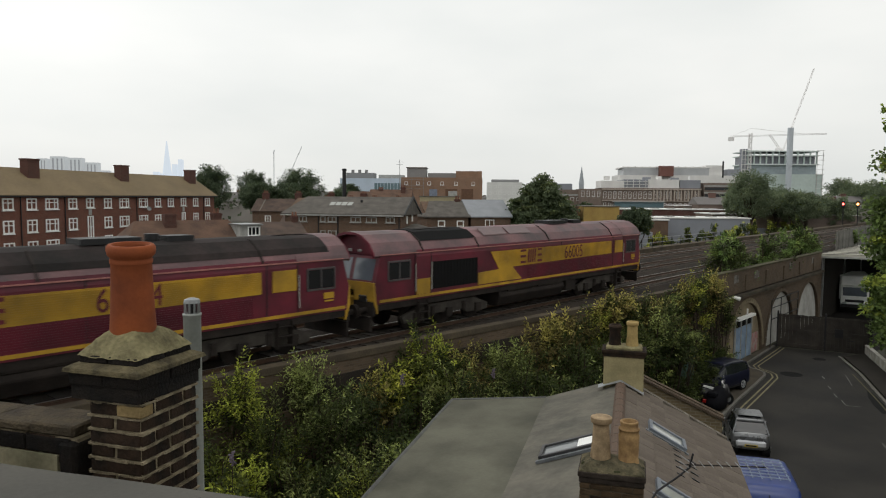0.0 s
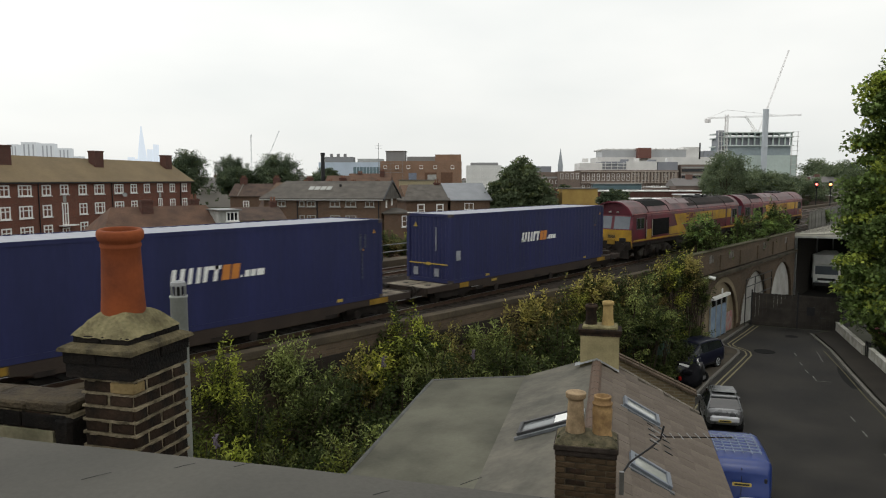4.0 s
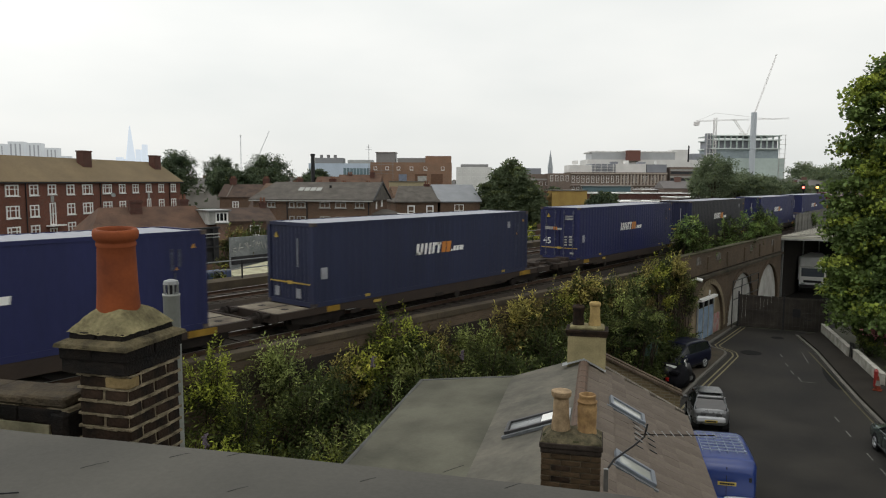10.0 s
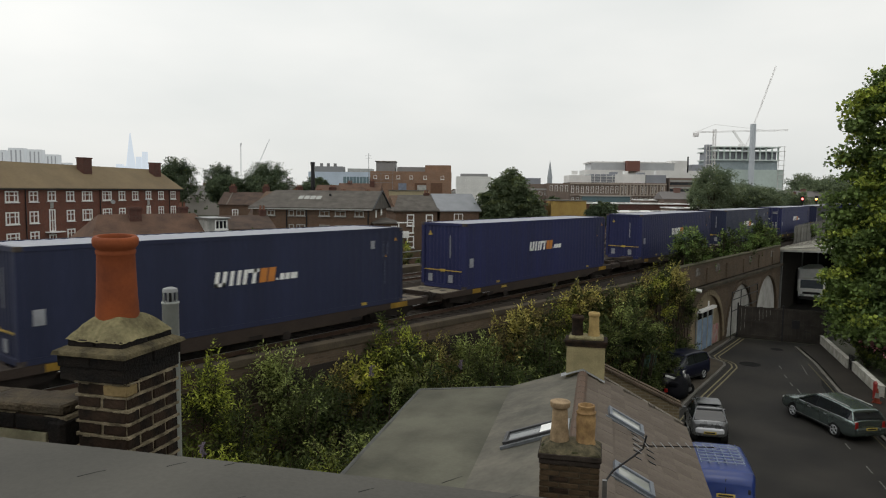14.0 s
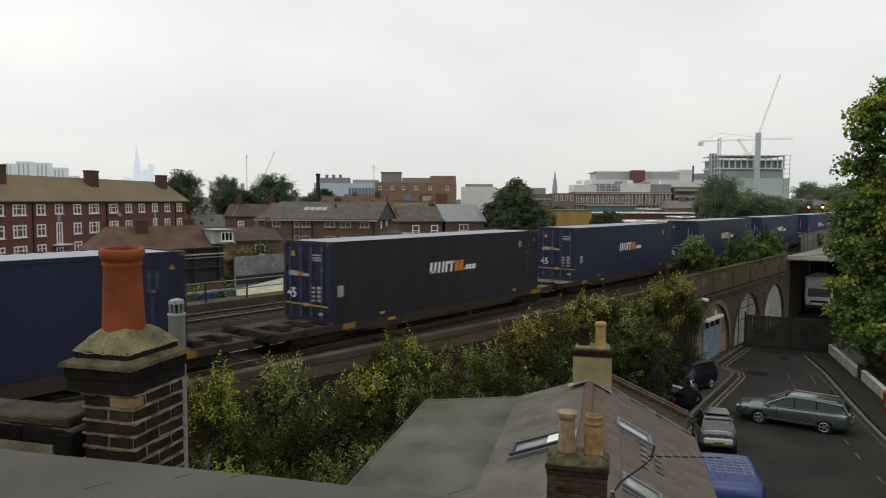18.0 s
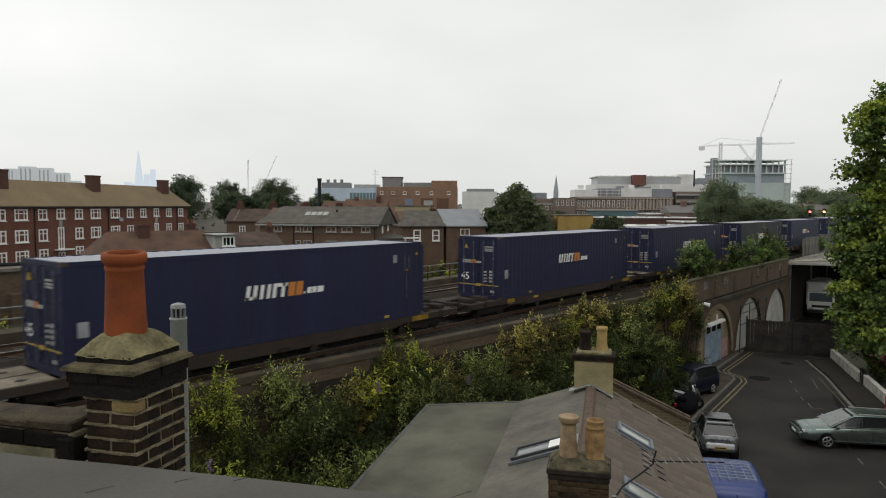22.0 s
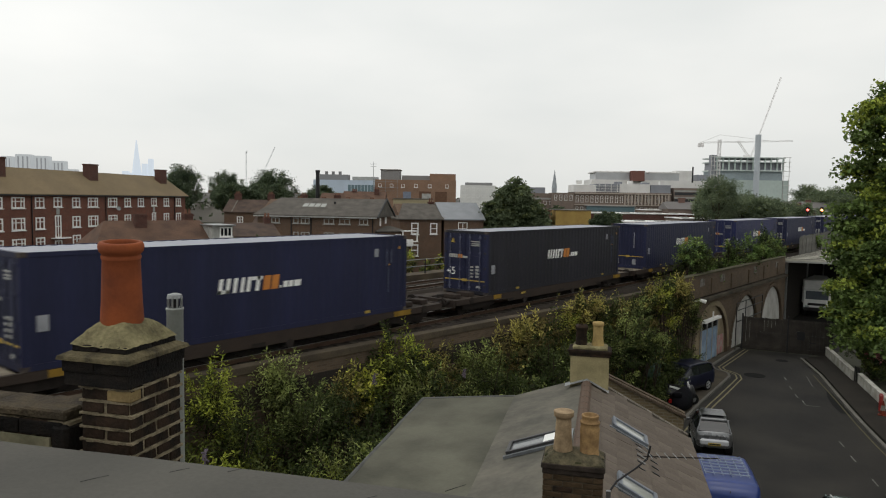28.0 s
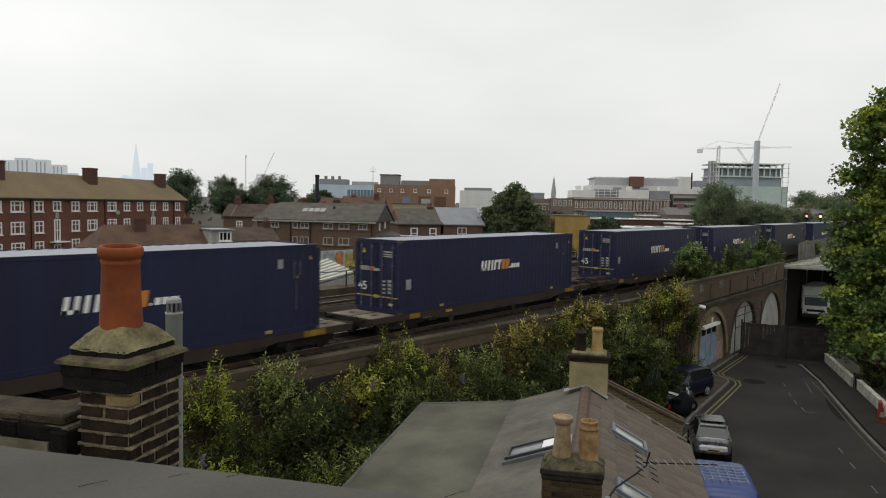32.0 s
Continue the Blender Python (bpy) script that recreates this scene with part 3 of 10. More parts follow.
def container(paint, doors, label, ends):
    """A forty-five foot box; the end towards the camera's side of the train is at y = 0, bottom at z = 0."""
    ob = thing("shipping_container", label, "container", group="containers on the train")
    h2 = WID / 2
    bm = bmesh.new()
    for s in (-1, 1):
        # corrugated side
        prof, n = [], 38
        y0, y1 = 0.16, LEN - 0.16
        p = (y1 - y0) / n
        for k in range(n):
            a = y0 + k * p
            prof += [(a, 0), (a + p * 0.30, 0), (a + p * 0.42, 1), (a + p * 0.88, 1)]
        prof.append((y1, 0))
        lo = [bm.verts.new((s * (h2 - 0.012 - 0.010 * d), y, 0.15)) for y, d in prof]
        hi = [bm.verts.new((s * (h2 - 0.012 - 0.010 * d), y, HGT - 0.1)) for y, d in prof]
        for k in range(len(prof) - 1):
            bm.faces.new((lo[k], lo[k + 1], hi[k + 1], hi[k]))
    part("side_wall", bm, paint, ob)
    bm = bmesh.new()
    for s in (-1, 1):
        box(bm, s * (h2 - 0.05), LEN / 2, 0.08, 0.1, LEN - 0.3, 0.16)
        box(bm, s * (h2 - 0.04), LEN / 2, HGT - 0.055, 0.08, LEN - 0.3, 0.11)
    for y in (0.06, LEN - 0.06):
        box(bm, 0, y, 0.08, WID - 0.3, 0.12, 0.16)
        box(bm, 0, y, HGT - 0.06, WID - 0.3, 0.12, 0.12)
    part("frame_rail", bm, paint, ob)
    for s in (-1, 1):
        for y in (0.09, LEN - 0.09):
            boxpart("corner_post", ob, ends, s * (h2 - 0.09), y, HGT / 2, 0.18, 0.18, HGT - 0.02, bevel=0.01)
    bm = bmesh.new()
    for k in range(34):
        y = 0.2 + k * (LEN - 0.4) / 34
        w = (LEN - 0.4) / 34
        quad(bm, (-h2 + 0.08, y, HGT - 0.03), (h2 - 0.08, y, HGT - 0.03), (h2 - 0.08, y + w * 0.6, HGT - 0.012), (-h2 + 0.08, y + w * 0.6, HGT - 0.012))
        quad(bm, (-h2 + 0.08, y + w * 0.6, HGT - 0.012), (h2 - 0.08, y + w * 0.6, HGT - 0.012), (h2 - 0.08, y + w, HGT - 0.03), (-h2 + 0.08, y + w, HGT - 0.03))
    part("roof", bm, ROOFPALE, ob, "pale weathered corrugated steel roof")
    bm = bmesh.new()
    box(bm, 0, LEN / 2, 0.12, WID - 0.2, LEN - 0.2, 0.06)
    part("floor", bm, GRIME, ob)
    bm = bmesh.new()
    for s in (-1, 1):
        for y in (0.09, LEN - 0.09):
            for z in (0.06, HGT - 0.06):
                box(bm, s * (h2 - 0.085), y, z, 0.178, 0.184, 0.124)
    tagged(part("corner_casting", bm, mat("worn_casting", (0.15, 0.12, 0.1), 0.75, var=0.4, scale=6, fine=30, second=(0.05, 0.042, 0.04)), ob, "grimy steel corner castings"), kind="stuff")
    # plain far end
    boxpart("end_wall", ob, paint, 0, LEN - 0.05, HGT / 2, WID - 0.3, 0.06, HGT - 0.24)
    if doors:
        for s in (-1, 1):
            bm = bmesh.new()
            box(bm, s * 0.57, 0.06, HGT / 2, 1.1, 0.06, HGT - 0.26)
            for z in (0.5, 1.05, 1.6, 2.15):
                box(bm, s * 0.57, 0.02, z, 0.98, 0.03, 0.3)
            d = part("door", bm, ends, ob)
            bm = bmesh.new()
            for x in (0.28, 0.86):
                bar(bm, (s * x, -0.02, 0.16), (s * x, -0.02, HGT - 0.16), 0.022, 6)
                for z in (0.3, 1.1, 1.9, 2.6):
                    box(bm, s * x, -0.01, z, 0.1, 0.05, 0.08)
            part("locking_bar", bm, mat("dull_bar_steel", (0.12, 0.13, 0.2), 0.6, metal=0.3, var=0.2), d, "painted locking bars")
            bm = bmesh.new()
            for z in (0.4, 1.2, 1.9, 2.6):
                box(bm, s * 1.14, 0.0, z, 0.12, 0.05, 0.1)
            tagged(part("hinge", bm, paint, d), kind="stuff")
        bm = bmesh.new()
        for k in range(4):
            box(bm, -0.86 + k * 0.13, -0.03, 1.72, 0.1, 0.012, 0.17)
        box(bm, 0.02, -0.03, 1.69, 0.28, 0.012, 0.1)
        for z in (2.42, 2.32, 2.24):
            box(bm, 0.62, -0.03, z, 0.5, 0.012, 0.05)
        for z in (1.25, 1.1, 0.95, 0.8):
            box(bm, 0.42, -0.03, z, 0.16, 0.012, 0.07)
            box(bm, 0.72, -0.03, z + 0.02, 0.18, 0.012, 0.1)
        box(bm, 0.8, -0.03, 0.35, 0.22, 0.012, 0.1)
        tagged(part("door_marking", bm, OFFWHITE, ob, "white painted markings on the doors"), kind="stuff")
        bm = bmesh.new()
        for k in range(2):
            box(bm, -0.32 + k * 0.13, -0.03, 1.72, 0.1, 0.012, 0.17)
        part("orange_marking", bm, ORANGE, ob, "orange painted marking on the doors")
        lettering("45", 0.5, WHITE, ob, Matrix.Translation((-1.02, -0.03, 0.84)) @ Matrix.Rotation(radians(90), 4, "X"), "length_number", "white number on the door")
        zbar = 0.62
    else:
        bm = bmesh.new()
        prof = []
        for k in range(10):
            x = -1.06 + k * 0.212
            prof += [(x, 0.055), (x + 0.05, 0.055), (x + 0.08, 0.035), (x + 0.18, 0.035)]
        prof.append((1.07, 0.055))
        lo = [bm.verts.new((x, y, 0.13)) for x, y in prof]
        hi = [bm.verts.new((x, y, HGT - 0.13)) for x, y in prof]
        for k in range(len(prof) - 1):
            bm.faces.new((lo[k], lo[k + 1], hi[k + 1], hi[k]))
        part("front_wall", bm, ends, ob)
        bm = bmesh.new()
        box(bm, 0.42, 0.012, 1.85, 0.045, 0.012, 1.0)
        for x in (-0.72, 0.45):
            box(bm, x, 0.012, 0.42, 0.24, 0.012, 0.34)
        tagged(part("end_label", bm, mat("faded_label", (0.4, 0.41, 0.44)), ob, "white labels on the end wall"), kind="stuff")
        zbar = 0.78
    bm = bmesh.new()
    box(bm, 0, -0.012 if doors else 0.01, zbar, WID - 0.22, 0.014, 0.045)
    box(bm, 0, -0.014 if doors else 0.008, zbar, 0.26, 0.014, 0.12)
    part("yellow_bar", bm, mat("yellow_paint", (0.55, 0.38, 0.06), 0.5, var=0.2), ob, "yellow marking stripe across the end")
    bm = bmesh.new()
    v = [(-0.72 - 0.1, 2.34), (-0.72 + 0.1, 2.34), (-0.72, 2.54)]
    prism(bm, v, "y", -0.03 if doors else 0.0, 0.02)
    part("warning_triangle", bm, mat("yellow_paint", (0.55, 0.38, 0.06)), ob, "yellow warning triangle")
    # company mark on both sides, as plain leaning bars
    for s in (-1, 1):
        x = s * (h2 - 0.012) - (0.012 if s < 0 else 0)
        g = lambda k: k if s > 0 else LEN - k - 0.5
        bm = bmesh.new()
        for y, w in ((5.34, 0.13), (5.6, 0.13), (5.86, 0.12), (6.12, 0.12), (6.34, 0.13), (6.68, 0.13)):
            slanted(bm, g(y), 1.38, w, 0.45, x)
        slanted(bm, g(5.34), 1.38, 0.38, 0.11, x)
        slanted(bm, g(6.55), 1.72, 0.4, 0.11, x)
        for y, w in ((7.62, 0.06), (7.76, 0.17), (7.98, 0.17), (8.2, 0.26)):
            slanted(bm, g(y), 1.4, w, 0.2 if w > 0.1 else 0.07, x)
        tagged(part("side_mark", bm, WHITE, ob, "white company mark drawn as plain bars"), kind="stuff")
        bm = bmesh.new()
        for y in (6.96, 7.28):
            slanted(bm, g(y), 1.38, 0.26, 0.45, x)
        part("side_mark_orange", bm, ORANGE, ob, "orange part of the company mark")
        bm = bmesh.new()
        box(bm, s * (h2 - 0.004), 0.5 if s > 0 else LEN - 0.5, 1.15, 0.012, 0.28, 0.4)
        if paint is not NAVY:
            box(bm, s * (h2 - 0.004), 12.05 if s > 0 else LEN - 12.05, 2.3, 0.012, 0.2, 0.3)
        tagged(part("side_label", bm, mat("faded_label", (0.4, 0.41, 0.44), 0.7, var=0.3, scale=4), ob, "white labels on the side"), kind="stuff")
        yc = 13.3 if s > 0 else LEN - 13.3
        for yt, zt, w in ((yc, 2.4, 0.075), (yc - s * 0.55, 1.8, 0.05)):
            bw = bmesh.new()
            prism(bw, [(yt - w, zt), (yt + w, zt), (yt, zt + 1.8 * w)], "x", s * (h2 - 0.006) - 0.006, s * (h2 - 0.006) + 0.006)
            part("warning_triangle", bw, mat("orange_sticker", (0.5, 0.24, 0.04), 0.6, var=0.2), ob, "small orange warning sticker")
        # upright lines of small writing near the end
        bm = bmesh.new()
        for y, z, h in ((12.62, 2.1, 0.62), (12.86, 2.14, 0.5), (12.7, 1.25, 0.95)):
            box(bm, s * (h2 - 0.004), y if s > 0 else LEN - y, z, 0.012, 0.1 if h < 0.9 else 0.05, h)
        tagged(part("upright_writing", bm, mat("dim_writing", (0.11, 0.12, 0.18), 0.7, var=0.5, scale=14, fine=30), ob, "faint upright lines of writing"), kind="stuff")
        bm = bmesh.new()
        for y in (2.6, 11.6):
            box(bm, s * (h2 - 0.002), y, 0.14, 0.012, 0.26, 0.1)
        tagged(part("yellow_label", bm, mat("yellow_paint", (0.55, 0.38, 0.06)), ob, "small yellow plates on the bottom rail"), kind="stuff")
    return ob


def wheelset(parent, y, z=0.46, r=0.46, gauge=0.75):
    bm = bmesh.new()
    for s in (-1, 1):
        bar(bm, (s * gauge - 0.065, y, z), (s * gauge + 0.065, y, z), r, 20)
        bar(bm, (s * (gauge + 0.065), y, z), (s * (gauge + 0.16), y, z), 0.12, 10)
    bar(bm, (-0.8, y, z), (0.8, y, z), 0.085, 8)
    return part("wheelset", bm, GRIME, parent)


def flat_wagon(near, far, label):
    """A low container wagon; y = 0 lies under the container's near end, z = 0 at the rail."""
    ob = thing("flat_wagon", label, "wagon", group="wagons of the train")
    y0, y1 = -near, LEN + far
    mid = (y0 + y1) / 2
    for s in (-1, 1):
        bm = bmesh.new()
        prism(bm, [(y0, 0.54), (y0 + 3.2, 0.54), (y0 + 4.4, 0.36), (y1 - 4.4, 0.36), (y1 - 3.2, 0.54), (y1, 0.54), (y1, 0.77), (y0, 0.77)], "x", s * 1.18 - 0.07, s * 1.18 + 0.07)
        part("side_sill", bm, RUSTY, ob)
    bm = bmesh.new()
    for k in range(12):
        box(bm, 0, y0 + 0.6 + k * (y1 - y0 - 1.2) / 11, 0.62, 2.3, 0.16, 0.18)
    box(bm, 0, mid, 0.64, 0.9, y1 - y0 - 0.3, 0.24)
    part("cross_member", bm, GRIME, ob)
    for y, w in ((y0 + near / 2, near), (y1 - far / 2, far)):
        bm = bmesh.new()
        for k in (-1, 1):
            box(bm, k * 0.62, y, 0.745, 1.1, w - 0.16, 0.04)
        part("end_deck", bm, mat("grimy_wagon_deck", (0.085, 0.066, 0.052), 0.85, var=0.4, scale=1.6, fine=16, second=(0.035, 0.029, 0.025)) if w > 2 else mat("wagon_deck", (0.33, 0.29, 0.22), 0.85, var=0.35, scale=1.2, fine=16, second=(0.13, 0.105, 0.08)), ob, "worn steel end platform")
        if w > 2:
            for k in (-0.5, 0.45):
                boxpart("brake_gear_box", ob, RUSTY, 0.55, y + k, 0.86, 0.7, 0.42, 0.2, bevel=0.03)
            bm = bmesh.new()
            bar(bm, (1.2, y, 0.66), (1.27, y, 0.66), 0.15, 14)
            part("brake_wheel", bm, GRIME, ob, "grimy hand-brake wheel")
            bm = bmesh.new()
            for k in (-0.3, 0.0, 0.3):
                bar(bm, (k, y - 0.9, 0.78), (k + 0.15, y + 0.9, 0.82), 0.035, 6)
            tagged(part("brake_pipe", bm, GRIME, ob), kind="stuff")
        for k in (-0.62, 0.62):
            bm = bmesh.new()
            bar(bm, (k, y, 0.766), (k, y, 0.772), 0.14, 12)
            part("deck_hole", bm, GRIME, ob, "dark round opening in the platform")
    for y in (y0 + 1.9, y1 - 1.9):
        bm = bmesh.new()
        for s in (-1, 1):
            prism(bm, [(y - 1.25, 0.5), (y - 1.2, 0.3), (y - 0.55, 0.22), (y + 0.55, 0.22), (y + 1.2, 0.3), (y + 1.25, 0.5), (y + 0.5, 0.53), (y - 0.5, 0.53)], "x", s * 1.0 - 0.06, s * 1.0 + 0.06)
        box(bm, 0, y, 0.4, 2.0, 0.3, 0.2)
        bogie = part("bogie", bm, GRIME, ob)
        for k in (-0.9, 0.9):
            wheelset(bogie, y + k, 0.35, 0.35)
    for y, s in ((y0, -1), (y1, 1)):
        bm = bmesh.new()
        box(bm, 0, y + s * 0.04, 0.62, 2.4, 0.1, 0.32)
        part("headstock", bm, RUSTY, ob)
        for x in (-0.87, 0.87):
            bm = bmesh.new()
            bar(bm, (x, y, 0.7), (x, y + s * 0.42, 0.7), 0.08, 10)
            bar(bm, (x, y + s * 0.42, 0.7), (x, y + s * 0.47, 0.7), 0.2, 12)
            part("buffer", bm, GRIME, ob)
        bm = bmesh.new()
        bar(bm, (0, y, 0.6), (0, y + s * 0.55, 0.54), 0.05, 6)
        part("coupling", bm, GRIME, ob)
    bm = bmesh.new()
    for y in (2.0, 6.8, 11.2):
        box(bm, 1.24, y, 0.42, 0.06, 0.5, 0.14)
        bar(bm, (1.25, y + 1.2, 0.3), (1.3, y + 1.2, 0.3), 0.15, 12)
    tagged(part("side_gear", bm, GRIME, ob), kind="stuff")
    OCHREPAINT = mat("worn_ochre_paint", (0.33, 0.2, 0.035), 0.75, var=0.4, scale=3, fine=14, second=(0.12, 0.08, 0.035))
    for y, w in ((LEN - 0.2, 0.95), (0.9, 0.6)):
        boxpart("end_stripe", ob, OCHREPAINT, 1.253, y, 0.655, 0.01, w, 0.2, "worn ochre stripe on the sill")
    boxpart("side_plate", ob, mat("yellow_paint", (0.55, 0.38, 0.06)), 1.258, 3.1, 0.64, 0.012, 0.4, 0.1, "yellow data plate on the sill")
    return ob


def arch_shell(bm, rim, narrow, drop, y0, y1):
    """One bent sheet that follows an arch, between two places along the body."""
    rows = [[bm.verts.new(p) for p in ((x, y0, z), (x, y1, z), (x * narrow, y1, z - drop), (x * narrow, y0, z - drop))] for x, z in rim]
    for p, q in zip(rows, rows[1:]):
        for k in range(4):
            bm.faces.new((p[k], p[(k + 1) % 4], q[(k + 1) % 4], q[k]))
    bm.faces.new(rows[0]), bm.faces.new(rows[-1][::-1])
    bmesh.ops.recalc_face_normals(bm, faces=bm.faces[:])


def locomotive(number, label):
    """A big freight diesel; rear end at y = 0, front at y = 21.4, z = 0 at the rail."""
    ob = thing("diesel_locomotive", label, "locomotive", group="locomotives of the train")
    L = 21.34
    W2 = 1.32
    side = [(W2, 1.25), (W2, 2.85), (W2 - 0.06, 3.1), (W2 - 0.28, 3.42)]
    top = [(0.62, 3.78), (0.25, 3.86)]
    prof = side + top
    bm = bmesh.new()
    prism(bm, [p for p in [(W2, 1.25), (W2, 2.85), (W2 - 0.06, 3.1), (-W2 + 0.06, 3.1), (-W2, 2.85), (-W2, 1.25)]], "y", 2.35, L - 2.35)
    part("body", bm, MAROON, ob, "maroon painted body sides")
    bm = bmesh.new()
    prism(bm, [(W2 - 0.06, 3.102), (W2 - 0.28, 3.42), (0.62, 3.7), (0.25, 3.78), (-0.25, 3.78), (-0.62, 3.7), (-W2 + 0.28, 3.42), (-W2 + 0.06, 3.102)], "y", 2.2, L - 2.2)
    part("roof", bm, LOCOROOF, ob, "grimy maroon roof")
    # cabs with raked fronts
    for e in (0, 1):
        f = lambda y: y if e == 0 else L - y
        bm = bmesh.new()
        out = [(0.35, 1.25), (0.25, 2.03), (0.5, 2.96), (0.5, 3.0), (2.36, 3.0), (2.36, 1.25)]
        prism(bm, [(f(y), z) for y, z in out], "x", -W2 + 0.02, W2 - 0.02)
        cab = part("cab", bm, MAROON, ob)
        arch = [(W2, 2.98), (W2 - 0.06, 3.12), (W2 - 0.28, 3.43), (0.62, 3.71), (0.25, 3.79)]
        rim = arch + [(-px, pz) for px, pz in arch[::-1]]
        bm = bmesh.new()
        arch_shell(bm, rim, 0.95, 0.06, f(0.24), f(2.4))
        part("cab_roof", bm, LOCOROOF, cab, "dusty pink-maroon cab roof")
        bm = bmesh.new()
        prism(bm, [(px * 0.96, pz - 0.03) for px, pz in rim], "y", min(f(0.5), f(0.6)), max(f(0.5), f(0.6)))
        part("cab_fascia", bm, MAROON, cab, "recessed maroon panel over the windscreens")
        bm = bmesh.new()
        arch_shell(bm, rim, 0.93, 0.09, f(0.2), f(0.242))
        part("cab_brow", bm, MAROON, cab, "thin maroon arched brow over the windscreens")
        bm = bmesh.new()
        prism(bm, [(f(0.36), 0.92), (f(0.3), 1.1), (f(0.19), 1.4), (f(0.19), 2.04), (f(0.29), 2.04), (f(0.42), 0.92)], "x", -W2 + 0.03, W2 - 0.03)
        part("yellow_end", bm, GOLD, cab, "yellow warning panel on the cab end")
        for s in (-1, 1):
            bm = bmesh.new()
            x0, x1 = sorted((s * 0.1, s * 1.12))
            a = [(x0, f(0.262), 2.1), (x1, f(0.262), 2.1), (x1, f(0.466), 2.86), (x0, f(0.466), 2.86)]
            b2 = [(x, y + (0.05 if e == 0 else -0.05), z) for x, y, z in a]
            va, vb = [bm.verts.new(p) for p in a], [bm.verts.new(p) for p in b2]
            bm.faces.new(va), bm.faces.new(vb)
            for i in range(4):
                bm.faces.new((va[i], va[(i + 1) % 4], vb[(i + 1) % 4], vb[i]))
            # blue-grey base colour stands in for the sky on the glass
            part("windscreen", bm, mat("windscreen_glass", (0.13, 0.15, 0.18), 0.15, var=0.15, scale=1.5, bump=0, spec=0.6), cab, "windscreen pane, mirrored sky put into its grey")
            bm = bmesh.new()
            yc = f(1.45)
            for dy in (-0.27, 0.27):
                box(bm, s * W2, yc + dy, 2.4, 0.03, 0.48, 0.6)
            part("cab_window", bm, GLASS, cab, "dark sliding cab window")
            bm = bmesh.new()
            for dz in (-0.34, 0.34):
                box(bm, s * W2, yc, 2.4 + dz, 0.05, 1.14, 0.05)
            for dy in (-0.56, 0, 0.56):
                box(bm, s * W2, yc + dy, 2.4, 0.05, 0.04, 0.64)
            part("window_frame", bm, mat("dull_frame", (0.13, 0.12, 0.12), 0.5, metal=0.3, var=0.2), cab)
            bm = bmesh.new()
            bar(bm, (s * 0.86, f(0.18), 1.42), (s * 0.86, f(0.26), 1.42), 0.1, 12)
            part("headlight", bm, mat("clear_lens", (0.5, 0.5, 0.48), 0.2, var=0.1), cab, "round headlight")
            bm = bmesh.new()
            bar(bm, (s * 0.87, f(0.3), 1.05), (s * 0.87, f(-0.28), 1.05), 0.1, 10)
            bar(bm, (s * 0.87, f(-0.28), 1.05), (s * 0.87, f(-0.34), 1.05), 0.26, 14)
            part("buffer", bm, GRIME, ob)
        bm = bmesh.new()
        box(bm, 0, f(0.25), 1.1, 2.5, 0.14, 0.5)
        box(bm, 0, f(0.2), 0.55, 2.3, 0.1, 0.5)
        bar(bm, (0, f(0.2), 1.0), (0, f(-0.45), 0.95), 0.06, 8)
        part("buffer_beam", bm, GRIME, ob)
        bm = bmesh.new()
        box(bm, 0, f(0.22), 1.62, 0.5, 0.06, 0.2)
        part("lamp_cluster", bm, DARKSTEEL, cab)
        for q in (-0.74, 0.74):
            boxpart("lamp_bracket", cab, DARKSTEEL, q, f(0.17), 1.45, 0.42, 0.06, 0.24, "black lamp bracket", 0.02)
            boxpart("marker_light", cab, OFFWHITE, q * 0.35, f(0.47), 3.12, 0.16, 0.08, 0.1, "small marker light under the brow", 0.02)
        boxpart("coupler_box", cab, mat("worn_ochre_paint", (0.33, 0.2, 0.035)), 0, f(0.15), 1.3, 0.5, 0.1, 0.34, "yellow coupler box", 0.03)
    # stripe along the sill, gold panels and louvres
    for s in (-1, 1):
        x = s * (W2 + 0.012)
        boxpart("gold_stripe", ob, GOLD, x, L / 2, 1.36, 0.02, L - 0.9, 0.1, "gold stripe along the sill")
        boxpart("pink_line", ob, mat("pale_red_line", (0.5, 0.2, 0.17), 0.6), s * (W2 - 0.012), L / 2, 3.0, 0.05, L - 1.0, 0.035, "thin pale red line below the roof")
        g = (lambda y: y) if s > 0 else (lambda y: L - y)
        # band: panel from behind the radiator to the far cab, with a cut like a leaning Z
        def panel(name, pts, label):
            b = bmesh.new()
            prism(b, [(g(a), z) for a, z in pts], "x", x - 0.012, x + 0.012)
            return part(name, b, GOLD, ob, label)
        panel("gold_panel", [(6.9, 2.78), (17.6, 2.78), (17.6, 2.12), (8.5, 2.04), (9.2, 1.46), (6.06, 1.46), (6.06, 1.95), (7.5, 2.0)], "gold livery panel cut like a leaning Z")
        panel("gold_door_panel", [(18.0, 2.78), (18.9, 2.78), (18.9, 2.12), (18.0, 2.12)], "gold access door")
        panel("gold_step_panel", [(2.36, 2.0), (3.1, 2.0), (3.1, 1.42), (2.36, 1.42)], "gold lower door panel")
        bm = bmesh.new()
        for k in range(11):
            z = 2.16 + k * 0.056
            box(bm, s * (W2 + 0.03), g(12.5), z, 0.02, 10.0 if k > 1 else 7.6, 0.022)
        part("louvre", bm, GOLD, ob)
        bm = bmesh.new()
        for k in range(9):
            box(bm, s * (W2 + 0.02), g(13.5), 1.5 + k * 0.062, 0.02, 7.6, 0.022)
        part("lower_louvre", bm, MAROON, ob)
        boxpart("radiator_grille", ob, mat("matt_black", (0.012, 0.012, 0.012), 0.9), s * (W2 + 0.006), g(4.63), 2.08, 0.03, 2.76, 1.05, "black radiator intake grille")
